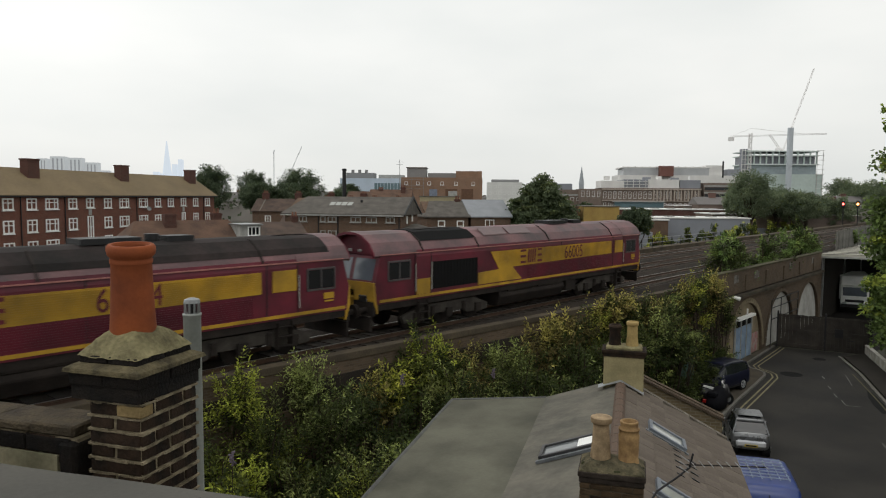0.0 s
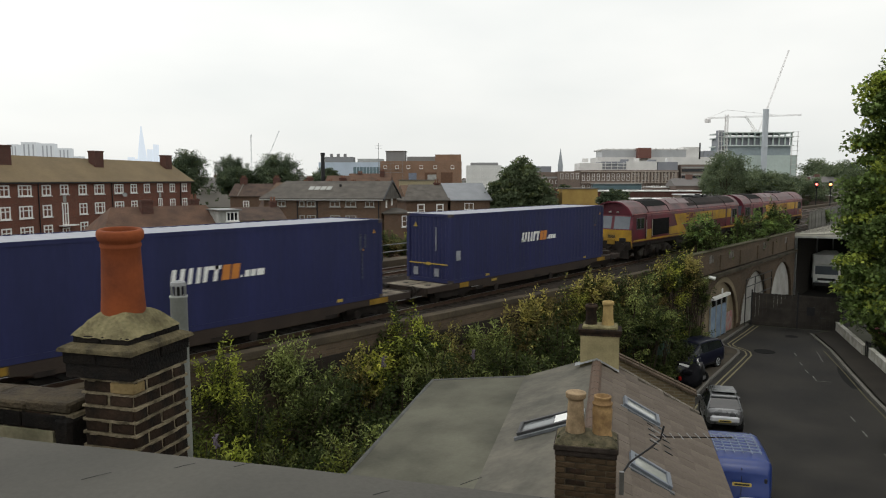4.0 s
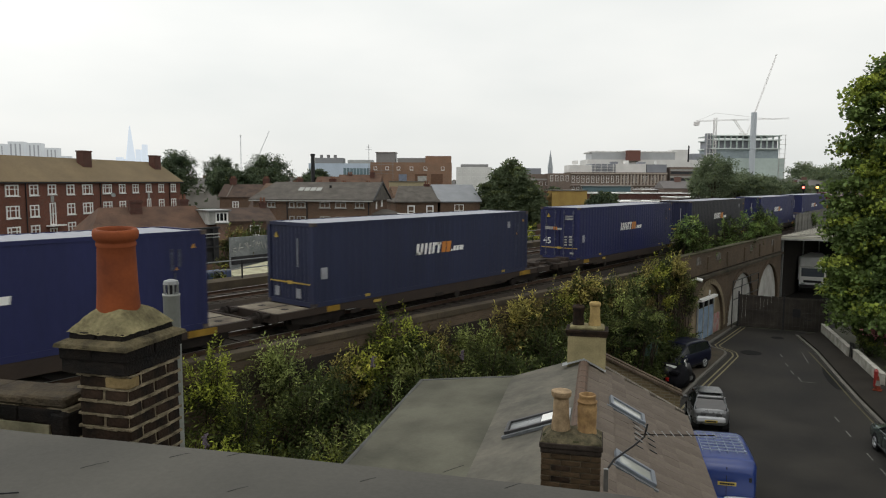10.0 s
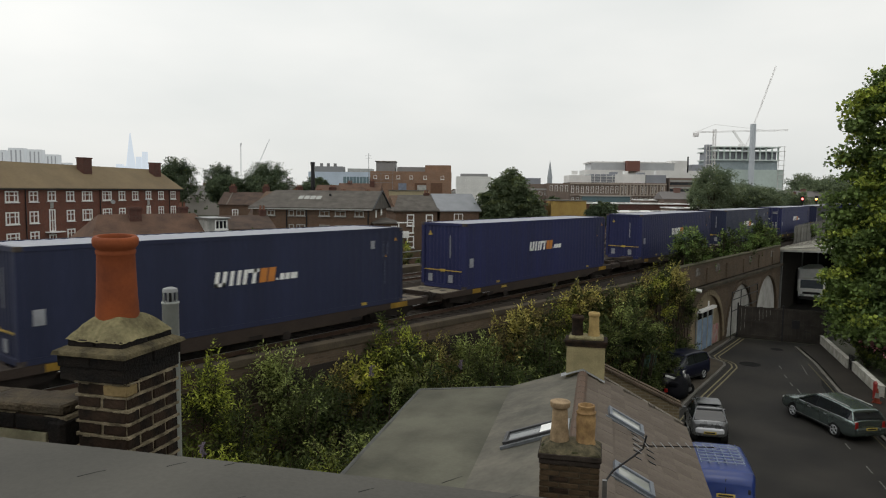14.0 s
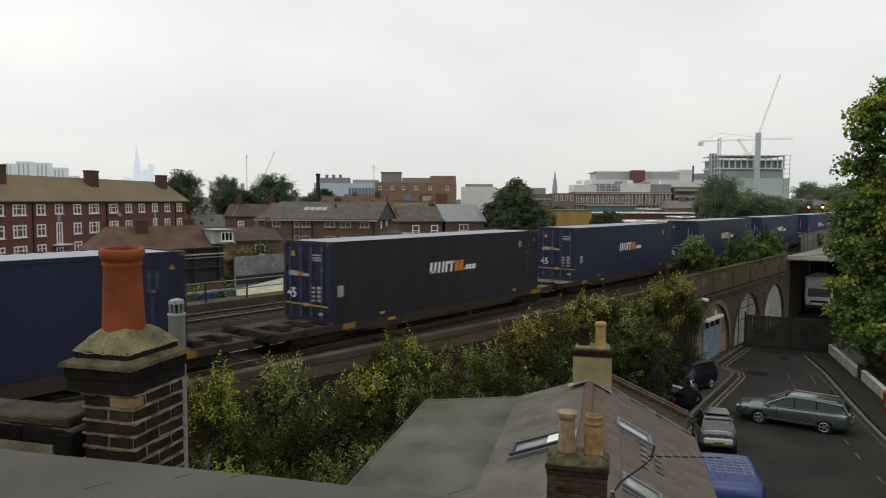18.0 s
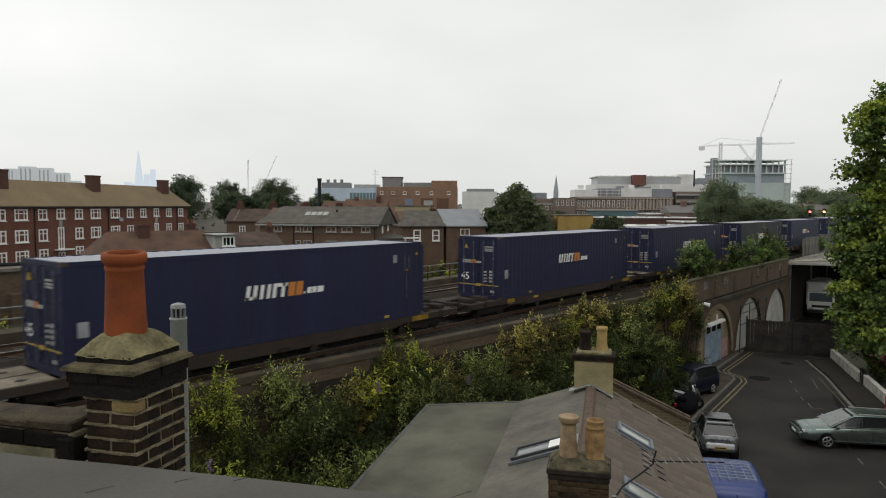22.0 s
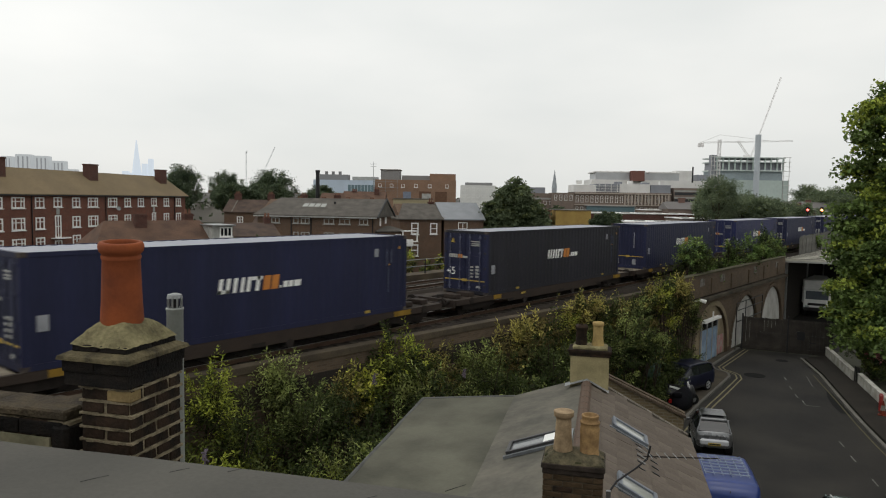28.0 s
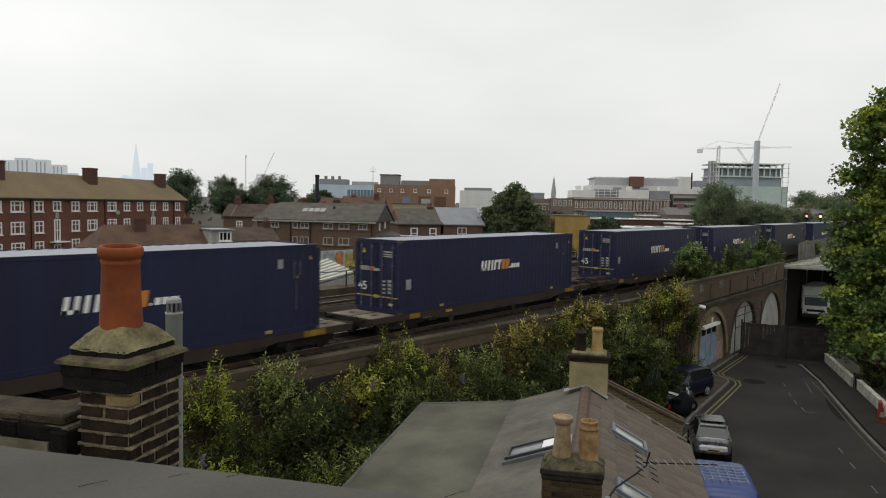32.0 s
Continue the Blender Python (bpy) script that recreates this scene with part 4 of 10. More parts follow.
        bm = bmesh.new()
        for k in range(14):
            box(bm, s * (W2 + 0.024), g(3.36 + k * 0.195), 2.08, 0.014, 0.03, 1.03)
        part("grille_bar", bm, mat("matt_black", (0.012, 0.012, 0.012)), ob)
        bm = bmesh.new()
        for yy in (2.28, 3.16, 18.98):
            bar(bm, (s * (W2 + 0.05), g(yy), 1.55), (s * (W2 + 0.05), g(yy), 2.6), 0.018, 6)
        tagged(part("handrail", bm, OFFWHITE, ob), kind="stuff")
        for yy in (2.72, 18.45):
            bm = bmesh.new()
            for z in (0.42, 0.72, 1.02):
                box(bm, s * (W2 - 0.05), g(yy), z, 0.22, 0.5, 0.04)
            for dy in (-0.26, 0.26):
                box(bm, s * (W2 - 0.05), g(yy + dy), 0.75, 0.2, 0.03, 0.85)
            part("cab_steps", bm, GRIME, ob, "grimy entrance steps")
        # number as readable writing, company letters as plain bars
        turn = Matrix.Rotation(radians(90), 4, "Z") @ Matrix.Rotation(radians(90), 4, "X")
        if s < 0:
            turn = Matrix.Rotation(radians(-90), 4, "Z") @ Matrix.Rotation(radians(90), 4, "X")
        lettering(number, 0.86, MAROON, ob, Matrix.Translation((s * (W2 + 0.05), g(12.76), 2.15)) @ turn @ Matrix.Diagonal((0.82, 1, 1, 1)), "running_number", "maroon running number")
        bm = bmesh.new()
        xm = s * (W2 + 0.044)
        for yc in (9.27, 10.6):
            for zz in (2.19, 2.45, 2.71):
                box(bm, xm, g(yc), zz, 0.012, 0.42 if yc < 10 else 0.34, 0.1)
        for k in range(4):
            box(bm, 0, 0, 0, 0.012, 0.1, 0.6, Matrix.Translation((xm, g(9.7 + k * 0.17), 2.45)) @ Matrix.Rotation(-0.12 * s, 4, "X"))
        tagged(part("company_mark", bm, MAROON, ob, "maroon company mark drawn as plain bars"), kind="stuff")
        bm = bmesh.new()
        box(bm, s * (W2 + 0.012), g(20.2), 1.83, 0.012, 0.42, 0.2)
        box(bm, s * (W2 + 0.012), g(20.2), 1.66, 0.012, 0.36, 0.05)
        part("small_crest", bm, GOLD, ob, "small yellow crest on the cab side")
        # door gaps
        bm = bmesh.new()
        for yy in (2.27, 3.17, 17.8, 18.95, 12.56):
            box(bm, s * (W2 + 0.005), g(yy), 2.2, 0.012, 0.03, 1.7)
        tagged(part("door_seam", bm, DARKSTEEL, ob), kind="stuff")
    # exhaust soot over the rear roof
    if number != "66005":
        bm = bmesh.new()
        prism(bm, [(W2 - 0.15, 3.25), (W2 - 0.27, 3.428), (0.625, 3.71), (0.25, 3.79), (-0.25, 3.79), (-0.625, 3.71), (-W2 + 0.27, 3.428), (-W2 + 0.15, 3.25)], "y", 9.9, L - 1.0)
        part("sooty_roof", bm, LOCOSOOT, ob, "roof blackened by exhaust soot")
    # roof gear
    bm = bmesh.new()
    prism(bm, [(1.075, 3.41), (0.64, 3.735), (0.25, 3.815), (-0.25, 3.815), (-0.64, 3.735), (-1.075, 3.41)], "y", 2.8, 6.05)
    part("radiator_roof", bm, mat("matt_black", (0.012, 0.012, 0.012)), ob, "black radiator fan housing on the roof")
    bm = bmesh.new()
    for y in (3.6, 4.4, 5.2):
        bar(bm, (0, y, 3.75), (0, y, 3.83), 0.38, 18)
    part("roof_fan", bm, GRIME, ob)
    for y in (7.65, 9.5):
        bm = bmesh.new()
        prism(bm, [(1.02, 3.46), (0.62, 3.74), (0.6, 3.78), (1.0, 3.5)], "y", y - 0.85, y + 0.85)
        part("roof_hatch", bm, mat("roof_hatch_metal", (0.2, 0.13, 0.13), 0.5, var=0.2), ob, "paler roof hatch")
    bm = bmesh.new()
    box(bm, 0, 13.6, 3.86, 0.9, 1.6, 0.16)
    box(bm, 0, 15.6, 3.84, 0.7, 0.8, 0.18)
    bar(bm, (0, 14.9, 3.8), (0, 14.9, 4.0), 0.2, 12)
    part("exhaust", bm, DARKSTEEL, ob, "sooty exhaust silencer")
    bm = bmesh.new()
    for y in (6.12, 11.5, 17.7, 2.74):
        prism(bm, [(W2, 3.05), (W2 - 0.24, 3.44), (0.62, 3.74), (-0.62, 3.74), (-W2 + 0.24, 3.44), (-W2, 3.05), (-W2 + 0.3, 3.0), (W2 - 0.3, 3.0)], "y", y - 0.03, y + 0.03)
    tagged(part("roof_strap", bm, GRIME, ob), kind="stuff")
    # underframe
    bm = bmesh.new()
    box(bm, 0, L / 2, 1.14, 2.56, L - 0.8, 0.24)
    part("underframe", bm, GRIME, ob)
    bm = bmesh.new()
    prism(bm, [(1.2, 1.0), (1.25, 0.75), (1.05, 0.35), (-1.05, 0.35), (-1.25, 0.75), (-1.2, 1.0)], "y", 7.7, 13.0)
    part("fuel_tank", bm, GRIME, ob, "grimy black fuel tank", 0.03)
    bm = bmesh.new()
    box(bm, 0, 13.7, 0.75, 2.4, 0.9, 0.5)
    for k in (0, 1):
        bar(bm, (1.12, 8.3 + 2.4 * k, 1.0), (1.12, 10.2 + 2.4 * k, 1.0), 0.13, 10)
    part("air_reservoir", bm, GRIME, ob)
    for yb in (4.35, L - 4.35):
        bm = bmesh.new()
        for s in (-1, 1):
            o = [(yb - 2.6, 0.62), (yb - 2.5, 0.36), (yb - 1.2, 0.36), (yb - 0.9, 0.55), (yb + 0.9, 0.55), (yb + 1.2, 0.36), (yb + 2.5, 0.36), (yb + 2.6, 0.62), (yb + 1.6, 0.95), (yb - 1.6, 0.95)]
            prism(bm, o, "x", s * 1.1 - 0.07, s * 1.1 + 0.07)
        box(bm, 0, yb, 0.75, 2.1, 3.6, 0.2)
        bogie = part("bogie", bm, mat("bogie_dust", (0.085, 0.075, 0.065), 0.85, var=0.35, scale=2, fine=20, second=(0.04, 0.035, 0.03)), ob, "dusty bogie frame")
        for k in (-1.85, 0, 1.85):
            wheelset(bogie, yb + k, 0.53, 0.53)
        bm = bmesh.new()
        for s in (-1, 1):
            for k in (-1.85, 0, 1.85):
                box(bm, s * 1.2, yb + k, 0.53, 0.14, 0.34, 0.36)
            for k in (-0.95, 0.95):
                bar(bm, (s * 1.2, yb + k, 0.5), (s * 1.2, yb + k, 0.86), 0.11, 8)
        tagged(part("axle_box", bm, GRIME, bogie), kind="stuff")
    return ob


# order of the train from the front; S1 is the near end of the first container
PAIR, INNER = 36.9, 4.05
TRAIN = []                        # things and their place along the train
lead = locomotive("66005", "maroon and gold diesel locomotive leading the train")
second = locomotive("66164", "maroon and gold diesel locomotive behind the leading one")
TRAIN += [(lead, LEN + 3.45 + 22.05, RAIL), (second, LEN + 3.45, RAIL)]
KINDS = {}
NAMES = {"navy": ("navy blue", NAVY), "deep": ("dark dusty navy", DEEPNAVY), "slate": ("faded slate-blue", SLATEBLUE), "char": ("charcoal grey", CHARCOAL)}
COLOURS = ["navy", "navy", "char", "navy", "slate", "navy", "navy", "slate", "slate", "char", "navy", "navy", "navy", "navy", "navy", "char", "navy", "navy", "navy", "navy", "navy", "navy"]
DOORS = [0, 0, 0, 1, 0, 0, 0, 0, 1, 1, 1, 1, 1, 1, 0, 1, 1, 1, 1, 1, 1, 0]
wagons = []
for k, (c, d) in enumerate(zip(COLOURS, DOORS)):
    c = "deep" if c == "navy" and k >= 9 and k != 13 else c
    off = -(k // 2) * PAIR - (k % 2) * (LEN + INNER)
    if (c, d) not in KINDS:
        word = NAMES[c][0] + " corrugated shipping container " + ("with barred doors" if d else "with a ribbed end")
        KINDS[c, d] = box_ = container(NAMES[c][1], d, word, DEEPNAVY if c == "char" else NAMES[c][1])
    else:
        box_ = copy_thing(KINDS[c, d], Matrix())
    if k < 2:
        wagons.append(flat_wagon(*((1.5, 2.2), (2.2, 1.5))[k], "rusty low container wagon with worn end platforms"))
        wag = wagons[-1]
    else:
        wag = copy_thing(wagons[k % 2], Matrix())
    TRAIN += [(box_, off, DECK), (wag, off, RAIL)]

# ---- near roofs and chimney stacks (in the street's axes) ----
def hm(u, v, z, turn=0.0):
    return Matrix.Translation(hs(u, v, z)) @ STREET @ Matrix.Rotation(turn, 4, "Z")


def brick_mesh(name, sx, sy, sz, material, seed):
    """One worn brick with knocked corners."""
    rnd = random.Random(seed)
    b = bmesh.new()
    box(b, 0, 0, 0, sx, sy, sz)
    for v in b.verts:
        v.co += Vector([rnd.uniform(-0.004, 0.004) for _ in range(3)])
    return mesh_of(name, b, material, 0.005)


def brick_stack(parent, w, d, courses, z0, course, mats, seed, joint=0.010, yellow=()):
    """A hollow stack laid in courses: each brick a piece; the mortar is a core set back."""
    rnd = random.Random(seed)
    bw, bh = 0.1025, course - joint
    nx, ny = max(1, round(w / 0.225)), max(1, round(d / 0.225))
    lx, ly = w / (nx + 0.0), d / (ny + 0.0)
    long_x = [[brick_mesh("brick", lx - joint, bw, bh, m, seed + i) for m in mats] for i in range(2)]
    long_y = [[brick_mesh("brick", bw, ly - joint, bh, m, seed + 7 + i) for m in mats] for i in range(2)]
    half_x = [[brick_mesh("brick", lx / 2 - joint, bw, bh, m, seed + 11) for m in mats]]
    half_y = [[brick_mesh("brick", bw, ly / 2 - joint, bh, m, seed + 13) for m in mats]]
    for c in range(courses):
        z = z0 + (c + 0.5) * course
        for s in (-1, 1):
            xs = [(-w / 2 + (k + 0.5) * lx, 0) for k in range(nx)] if c % 2 else [(-w / 2 + lx / 4, 1)] + [(-w / 2 + k * lx, 0) for k in range(1, nx)] + [(w / 2 - lx / 4, 1)]
            for x, hf in xs:
                mi = 1 if (c, s, round(x, 1)) in yellow else (0 if rnd.random() > 0.06 or len(mats) < 3 else 2)
                me = (half_x[0] if hf else rnd.choice(long_x))[mi]
                piece("brick", me, parent, Matrix.Translation((x, s * (d / 2 - bw / 2), z)) @ Euler((0, 0, rnd.uniform(-0.02, 0.02))).to_matrix().to_4x4())
            ys = [(-d / 2 + (k + 0.5) * ly, 0) for k in range(ny)] if not c % 2 else [(-d / 2 + ly / 4, 1)] + [(-d / 2 + k * ly, 0) for k in range(1, ny)] + [(d / 2 - ly / 4, 1)]
            for y, hf in ys:
                if abs(y) > d / 2 - bw * 0.6 and not hf:
                    continue
                mi = 0 if rnd.random() > 0.06 or len(mats) < 3 else 2
                me = (half_y[0] if hf else rnd.choice(long_y))[mi]
                piece("brick", me, parent, Matrix.Translation((s * (w / 2 - bw / 2 + 0.001), y, z)))


def chimney_pot(parent_label, profile, material, m, group):
    ob = thing("chimney_pot", parent_label, "chimney pot", m, group)
    cut = next(i for i, p in enumerate(profile) if p[1] > profile[-1][1] * 0 + max(q[1] for q in profile) * 0.78)
    b = bmesh.new()
    lathe(b, profile[:cut + 1], n=28)
    part("pot", b, material, ob, smooth=True)
    b = bmesh.new()
    lathe(b, profile[cut:], n=28)
    part("rim", b, material, ob, smooth=True)
    return ob


# own roof: grey felt over slightly uneven boards
bm = bmesh.new()
nu, nv = 60, 24
grid = [[bm.verts.new(hs(-6.5 + 12.5 * i / nu, -2.5 + 5.15 * j / nv + (0.035 * math.sin((-6.5 + 12.5 * i / nu) * 0.9 + 2.2) if j == nv else 0), 9.3 + 0.008 * noise.noise((i * 0.35, j * 0.35, 1.0)) - (0.012 if j == nv else 0))) for j in range(nv + 1)] for i in range(nu + 1)]
for i in range(nu):
    for j in range(nv):
        bm.faces.new((grid[i][j], grid[i + 1][j], grid[i + 1][j + 1], grid[i][j + 1]))
roof = structure("near_flat_roof", bm, FELT, "worn grey felt roof below the window", smooth=True)
rnd = random.Random(5)
bm = bmesh.new()
for k in range(26):
    u, v, a = rnd.uniform(-3.4, 2.5), rnd.uniform(0.6, 2.5), rnd.uniform(-0.4, 0.5)
    box(bm, 0, 0, 0, rnd.uniform(0.015, 0.1), rnd.uniform(0.003, 0.007), 0.006, hm(u, v, 9.312, a))
part("felt_crack", bm, DARKSTEEL, roof, "dark cracks and grit on the felt")
for x, y in ((-2.71, 1.56), (-2.53, 1.72), (-2.23, 1.52), (-1.9, 1.9), (-1.42, 2.22), (-2.89, 1.28), (-1.7, 2.2)):
    bm = bmesh.new()
    L = rnd.uniform(0.03, 0.055)
    bar(bm, (x - 0.015, y - L, 9.309), (x, y + 0.1 * L, 9.311), 0.0014, 5)
    bar(bm, (x, y + 0.1 * L, 9.311), (x + 0.008, y + L, 9.309), 0.0010, 5)
    part("lap_split", bm, DARKSTEEL, roof, "thin dark split in the felt lap")
bm = bmesh.new()
prism(bm, [(-6.5, -2.5), (6.0, -2.5), (6.0, 2.55), (-6.5, 2.55)], "z", 0.0, 9.25, STREET)
structure("near_house_wall", bm, brick_mat("stock_wall", (0.2, 0.15, 0.09), (0.22, 0.2, 0.17)), "brick wall of the house below the window")

# left parapet behind the roof edge
par = thing("parapet_wall_left", "old brick parapet with a broken cement top beside the chimney", "wall", hm(-4.6, 3.42, 8.33))
bm = bmesh.new()
box(bm, 0, -0.04, 0.42, 3.0, 0.24, 0.84)
part("core", bm, LIMEMORTAR, par, bevel=0.01)
me_a = [brick_mesh("brick", 0.205, 0.11, 0.066, SOOT, 40 + k) for k in range(3)]
for c in range(9):
    for k in range(13):
        x = -1.45 + k * 0.225 + (0.11 if c % 2 else 0)
        if x > 1.42:
            continue
        piece("brick", me_a[(k * 5 + c) % 3], par, Matrix.Translation((x, -0.11, 0.2 + c * 0.075)))
bm = bmesh.new()
for k in range(10):
    box(bm, -1.36 + k * 0.3, -0.045 + rnd.uniform(-0.006, 0.006), 0.866 + rnd.uniform(-0.014, 0.01), 0.306, 0.27 + rnd.uniform(-0.03, 0.02), 0.045 + rnd.uniform(0, 0.02))
part("coping", bm, mat("sooty_cement", (0.1, 0.078, 0.05), 0.95, var=0.4, scale=7, fine=50, bump=0.8, second=(0.045, 0.037, 0.027)), par, "weathered cement coping", 0.012)
bm = bmesh.new()
box(bm, -0.02, -0.165, 0.61, 2.8, 0.03, 0.25)
part("render_patch", bm, mat("old_render", (0.4, 0.36, 0.24), 0.95, var=0.3, scale=4, fine=40, second=(0.18, 0.17, 0.11)), par, "stained render patch low on the wall")
for x, z, w, h in ((-1.15, 0.73, 0.3, 0.05), (-0.65, 0.77, 0.2, 0.04)):
    bm = bmesh.new()
    box(bm, x, -0.178, z + 0.03, w, 0.02, h)
    part("mortar_smear", bm, OFFWHITE, par, "pale mortar smear")

TARRYCOURSE = mat("tar_black_brick", (0.021, 0.017, 0.014), 0.9, var=0.4, scale=9, fine=55, bump=0.6, island=True, second=(0.008, 0.008, 0.008))
boxpart("end_pier", par, TARRYCOURSE, 1.45, -0.06, 0.42, 0.12, 0.26, 0.8, "sooty pier against the chimney", 0.02)
for k in range(9):
    boxpart("brick", par, TARRYCOURSE, -1.17 + k * 0.31, -0.158, 0.785, 0.302, 0.04, 0.085, bevel=0.006)

# near chimney stack
W1, D1 = 0.33, 0.46
st = thing("chimney_stack", "sooty brick chimney stack with thick pale mortar joints", "chimney", hm(-2.82, 3.46, 8.48))
boxpart("mortar_core", st, LIMEMORTAR, 0, 0, 0.45, W1 - 0.014, D1 - 0.014, 0.91, "pale lime mortar")
brick_stack(st, W1, D1, 12, 0.0, 0.0765, (SOOT, STOCK), 3, 0.016)
boxpart("yellow_brick", st, STOCK, 0.094, -0.187, 0.879, 0.156, 0.1, 0.064, "clean yellow stock brick at the corner", 0.008)
# weathered joints that stand proud like small ledges
rnd = random.Random(31)
for c in range(1, 13):
    bm = bmesh.new()
    zj = c * 0.0765
    for i in range(8):
        for s in (-1, 1):
            w, d = W1 / 8, D1 / 8
            box(bm, -W1 / 2 + (i + 0.5) * w, s * (D1 / 2 + 0.001), zj + rnd.uniform(-0.003, 0.002), w + 0.004, 0.006 + rnd.uniform(0, 0.009), 0.010 + rnd.uniform(-0.004, 0.006))
            box(bm, s * (W1 / 2 + 0.003), -D1 / 2 + (i + 0.5) * d, zj + rnd.uniform(-0.003, 0.002), 0.010 + rnd.uniform(0, 0.010), d + 0.004, 0.011 + rnd.uniform(-0.004, 0.006))
    tagged(part("bed_joint", bm, LIMEMORTAR, st, "pale mortar joint standing proud"), kind="stuff")
# oversailing courses, deeper to the left
SOOTCAP = mat("sooty_mortar_cap", (0.18, 0.15, 0.085), 0.95, var=0.4, scale=7, fine=45, bump=0.8, second=(0.035, 0.03, 0.02))
TARRY = mat("tar_black_brick", (0.021, 0.017, 0.014), 0.9, var=0.4, scale=9, fine=55, bump=0.6, island=True, second=(0.008, 0.008, 0.008))
OX = -0.045
bm = bmesh.new()
box(bm, OX, 0, 0.994, W1 + 0.09, D1 + 0.04, 0.132)
part("corbel_core", bm, TARRY, st)
for c, (gw, gd) in enumerate(((0.075, 0.03), (0.115, 0.06))):
    w, d, z = W1 + gw, D1 + gd, 0.966 + c * 0.071
    mx = [brick_mesh("brick", w / 2 - 0.006, 0.11, 0.068, TARRY, 60 + c), brick_mesh("brick", 0.11, d / 2 - 0.006, 0.068, TARRY, 63 + c)]
    for s in (-1, 1):
        for k in (-1, 1):
            piece("brick", mx[0], st, Matrix.Translation((OX + k * w / 4, s * (d / 2 - 0.055), z)))
            piece("brick", mx[1], st, Matrix.Translation((OX + s * (w / 2 - 0.055), k * d / 4, z)))
bm = bmesh.new()
w, d = W1 / 2 + 0.078, D1 / 2 + 0.05
ring4 = ((-1, -1), (1, -1), (1, 1), (-1, 1))
lv4 = [[bm.verts.new((OX + sx * (w - i), sy * (d - i), z + rnd.uniform(-0.004, 0.004))) for sx, sy in ring4] for i, z in ((0.0, 1.074), (0.006, 1.092), (0.05, 1.116), (0.07, 1.118))]
bm.faces.new(lv4[0][::-1]), bm.faces.new(lv4[-1])
for p, q in zip(lv4, lv4[1:]):
    for i in range(4):
        bm.faces.new((p[i], p[(i + 1) % 4], q[(i + 1) % 4], q[i]))
part("ledge", bm, SOOTCAP, st, "sooty, mossy mortar ledge")
W2_, D2_ = 0.37, 0.44
top = [brick_mesh("brick", W2_ / 2 - 0.006, 0.11, 0.044, TARRY, 80), brick_mesh("brick", 0.11, D2_ / 2 - 0.006, 0.044, TARRY, 81)]
for s in (-1, 1):
    for k in (-1, 1):
        piece("brick", top[0], st, Matrix.Translation((OX + k * W2_ / 4, s * (D2_ / 2 - 0.055), 1.135)))
        piece("brick", top[1], st, Matrix.Translation((OX + s * (W2_ / 2 - 0.055), k * D2_ / 4, 1.135)))
# domed flaunching
bm = bmesh.new()
N = 26
pts = []
for i in range(N + 1):
    row = []
    for j in range(N + 1):
        x, y = (i / N - 0.5) * (W2_ + 0.012), (j / N - 0.5) * (D2_ + 0.012)
        rr = max(abs(x) / W2_, abs(y) / D2_) * 2
        h = 1.150 + 0.12 * (1 - min(1, max(0, (rr - 0.5) / 0.52))) ** 0.85 + 0.010 * noise.noise((x * 16, y * 16, 3)) + 0.004 * noise.noise((x * 60, y * 60, 8))
        row.append(bm.verts.new((OX + x, y, h)))
    pts.append(row)
for i in range(N):
    for j in range(N):
        bm.faces.new((pts[i][j], pts[i + 1][j], pts[i + 1][j + 1], pts[i][j + 1]))
part("flaunching", bm, FLAUNCH, st, "lichen-stained domed cement flaunching", smooth=True)
chimney_pot("plain terracotta chimney pot with a rolled rim", [(0.121, 0), (0.119, 0.03), (0.113, 0.12), (0.107, 0.28), (0.104, 0.37), (0.109, 0.38), (0.11, 0.395), (0.105, 0.403), (0.109, 0.41), (0.121, 0.424), (0.126, 0.445), (0.124, 0.466), (0.115, 0.478), (0.096, 0.478), (0.094, 0.46), (0.09, 0.2), (0.088, 0.0)], TERRA, hm(-2.879, 3.452, 9.74) @ Matrix.Rotation(radians(4.5), 4, Vector((0.77, 0.64, 0))), "chimney pots")
# metal flue behind the stack
fl = thing("metal_flue", "grey metal boiler flue with a slotted cowl", "flue", hm(-3.15, 4.32, 8.2))
bm = bmesh.new()
lathe(bm, [(0.058, 0), (0.058, 1.46), (0.062, 1.465), (0.062, 1.48), (0.0, 1.481)], n=18)
part("pipe", bm, mat("flue_grey", (0.34, 0.36, 0.33), 0.55, var=0.15, scale=5), fl, smooth=True)
bm = bmesh.new()
for k in range(10):
    a = 2 * math.pi * k / 10
    box(bm, 0.05, 0, 1.52, 0.008, 0.012, 0.08, Matrix.Rotation(a, 4, "Z"))
lathe(bm, [(0.056, 1.55), (0.05, 1.575), (0.02, 1.585), (0.0, 1.586)], n=14)
tagged(part("cowl", bm, GALV, fl, "slotted metal cowl"), kind="stuff")
b = bmesh.new()
lathe(b, [(0.03, 1.48), (0.03, 1.56)], n=10)
part("cowl_core", b, DARKSTEEL, fl)
TURN, SHIFT = 25.85, 0.477
STREET = Matrix.Rotation(radians(TURN), 4, "Z")
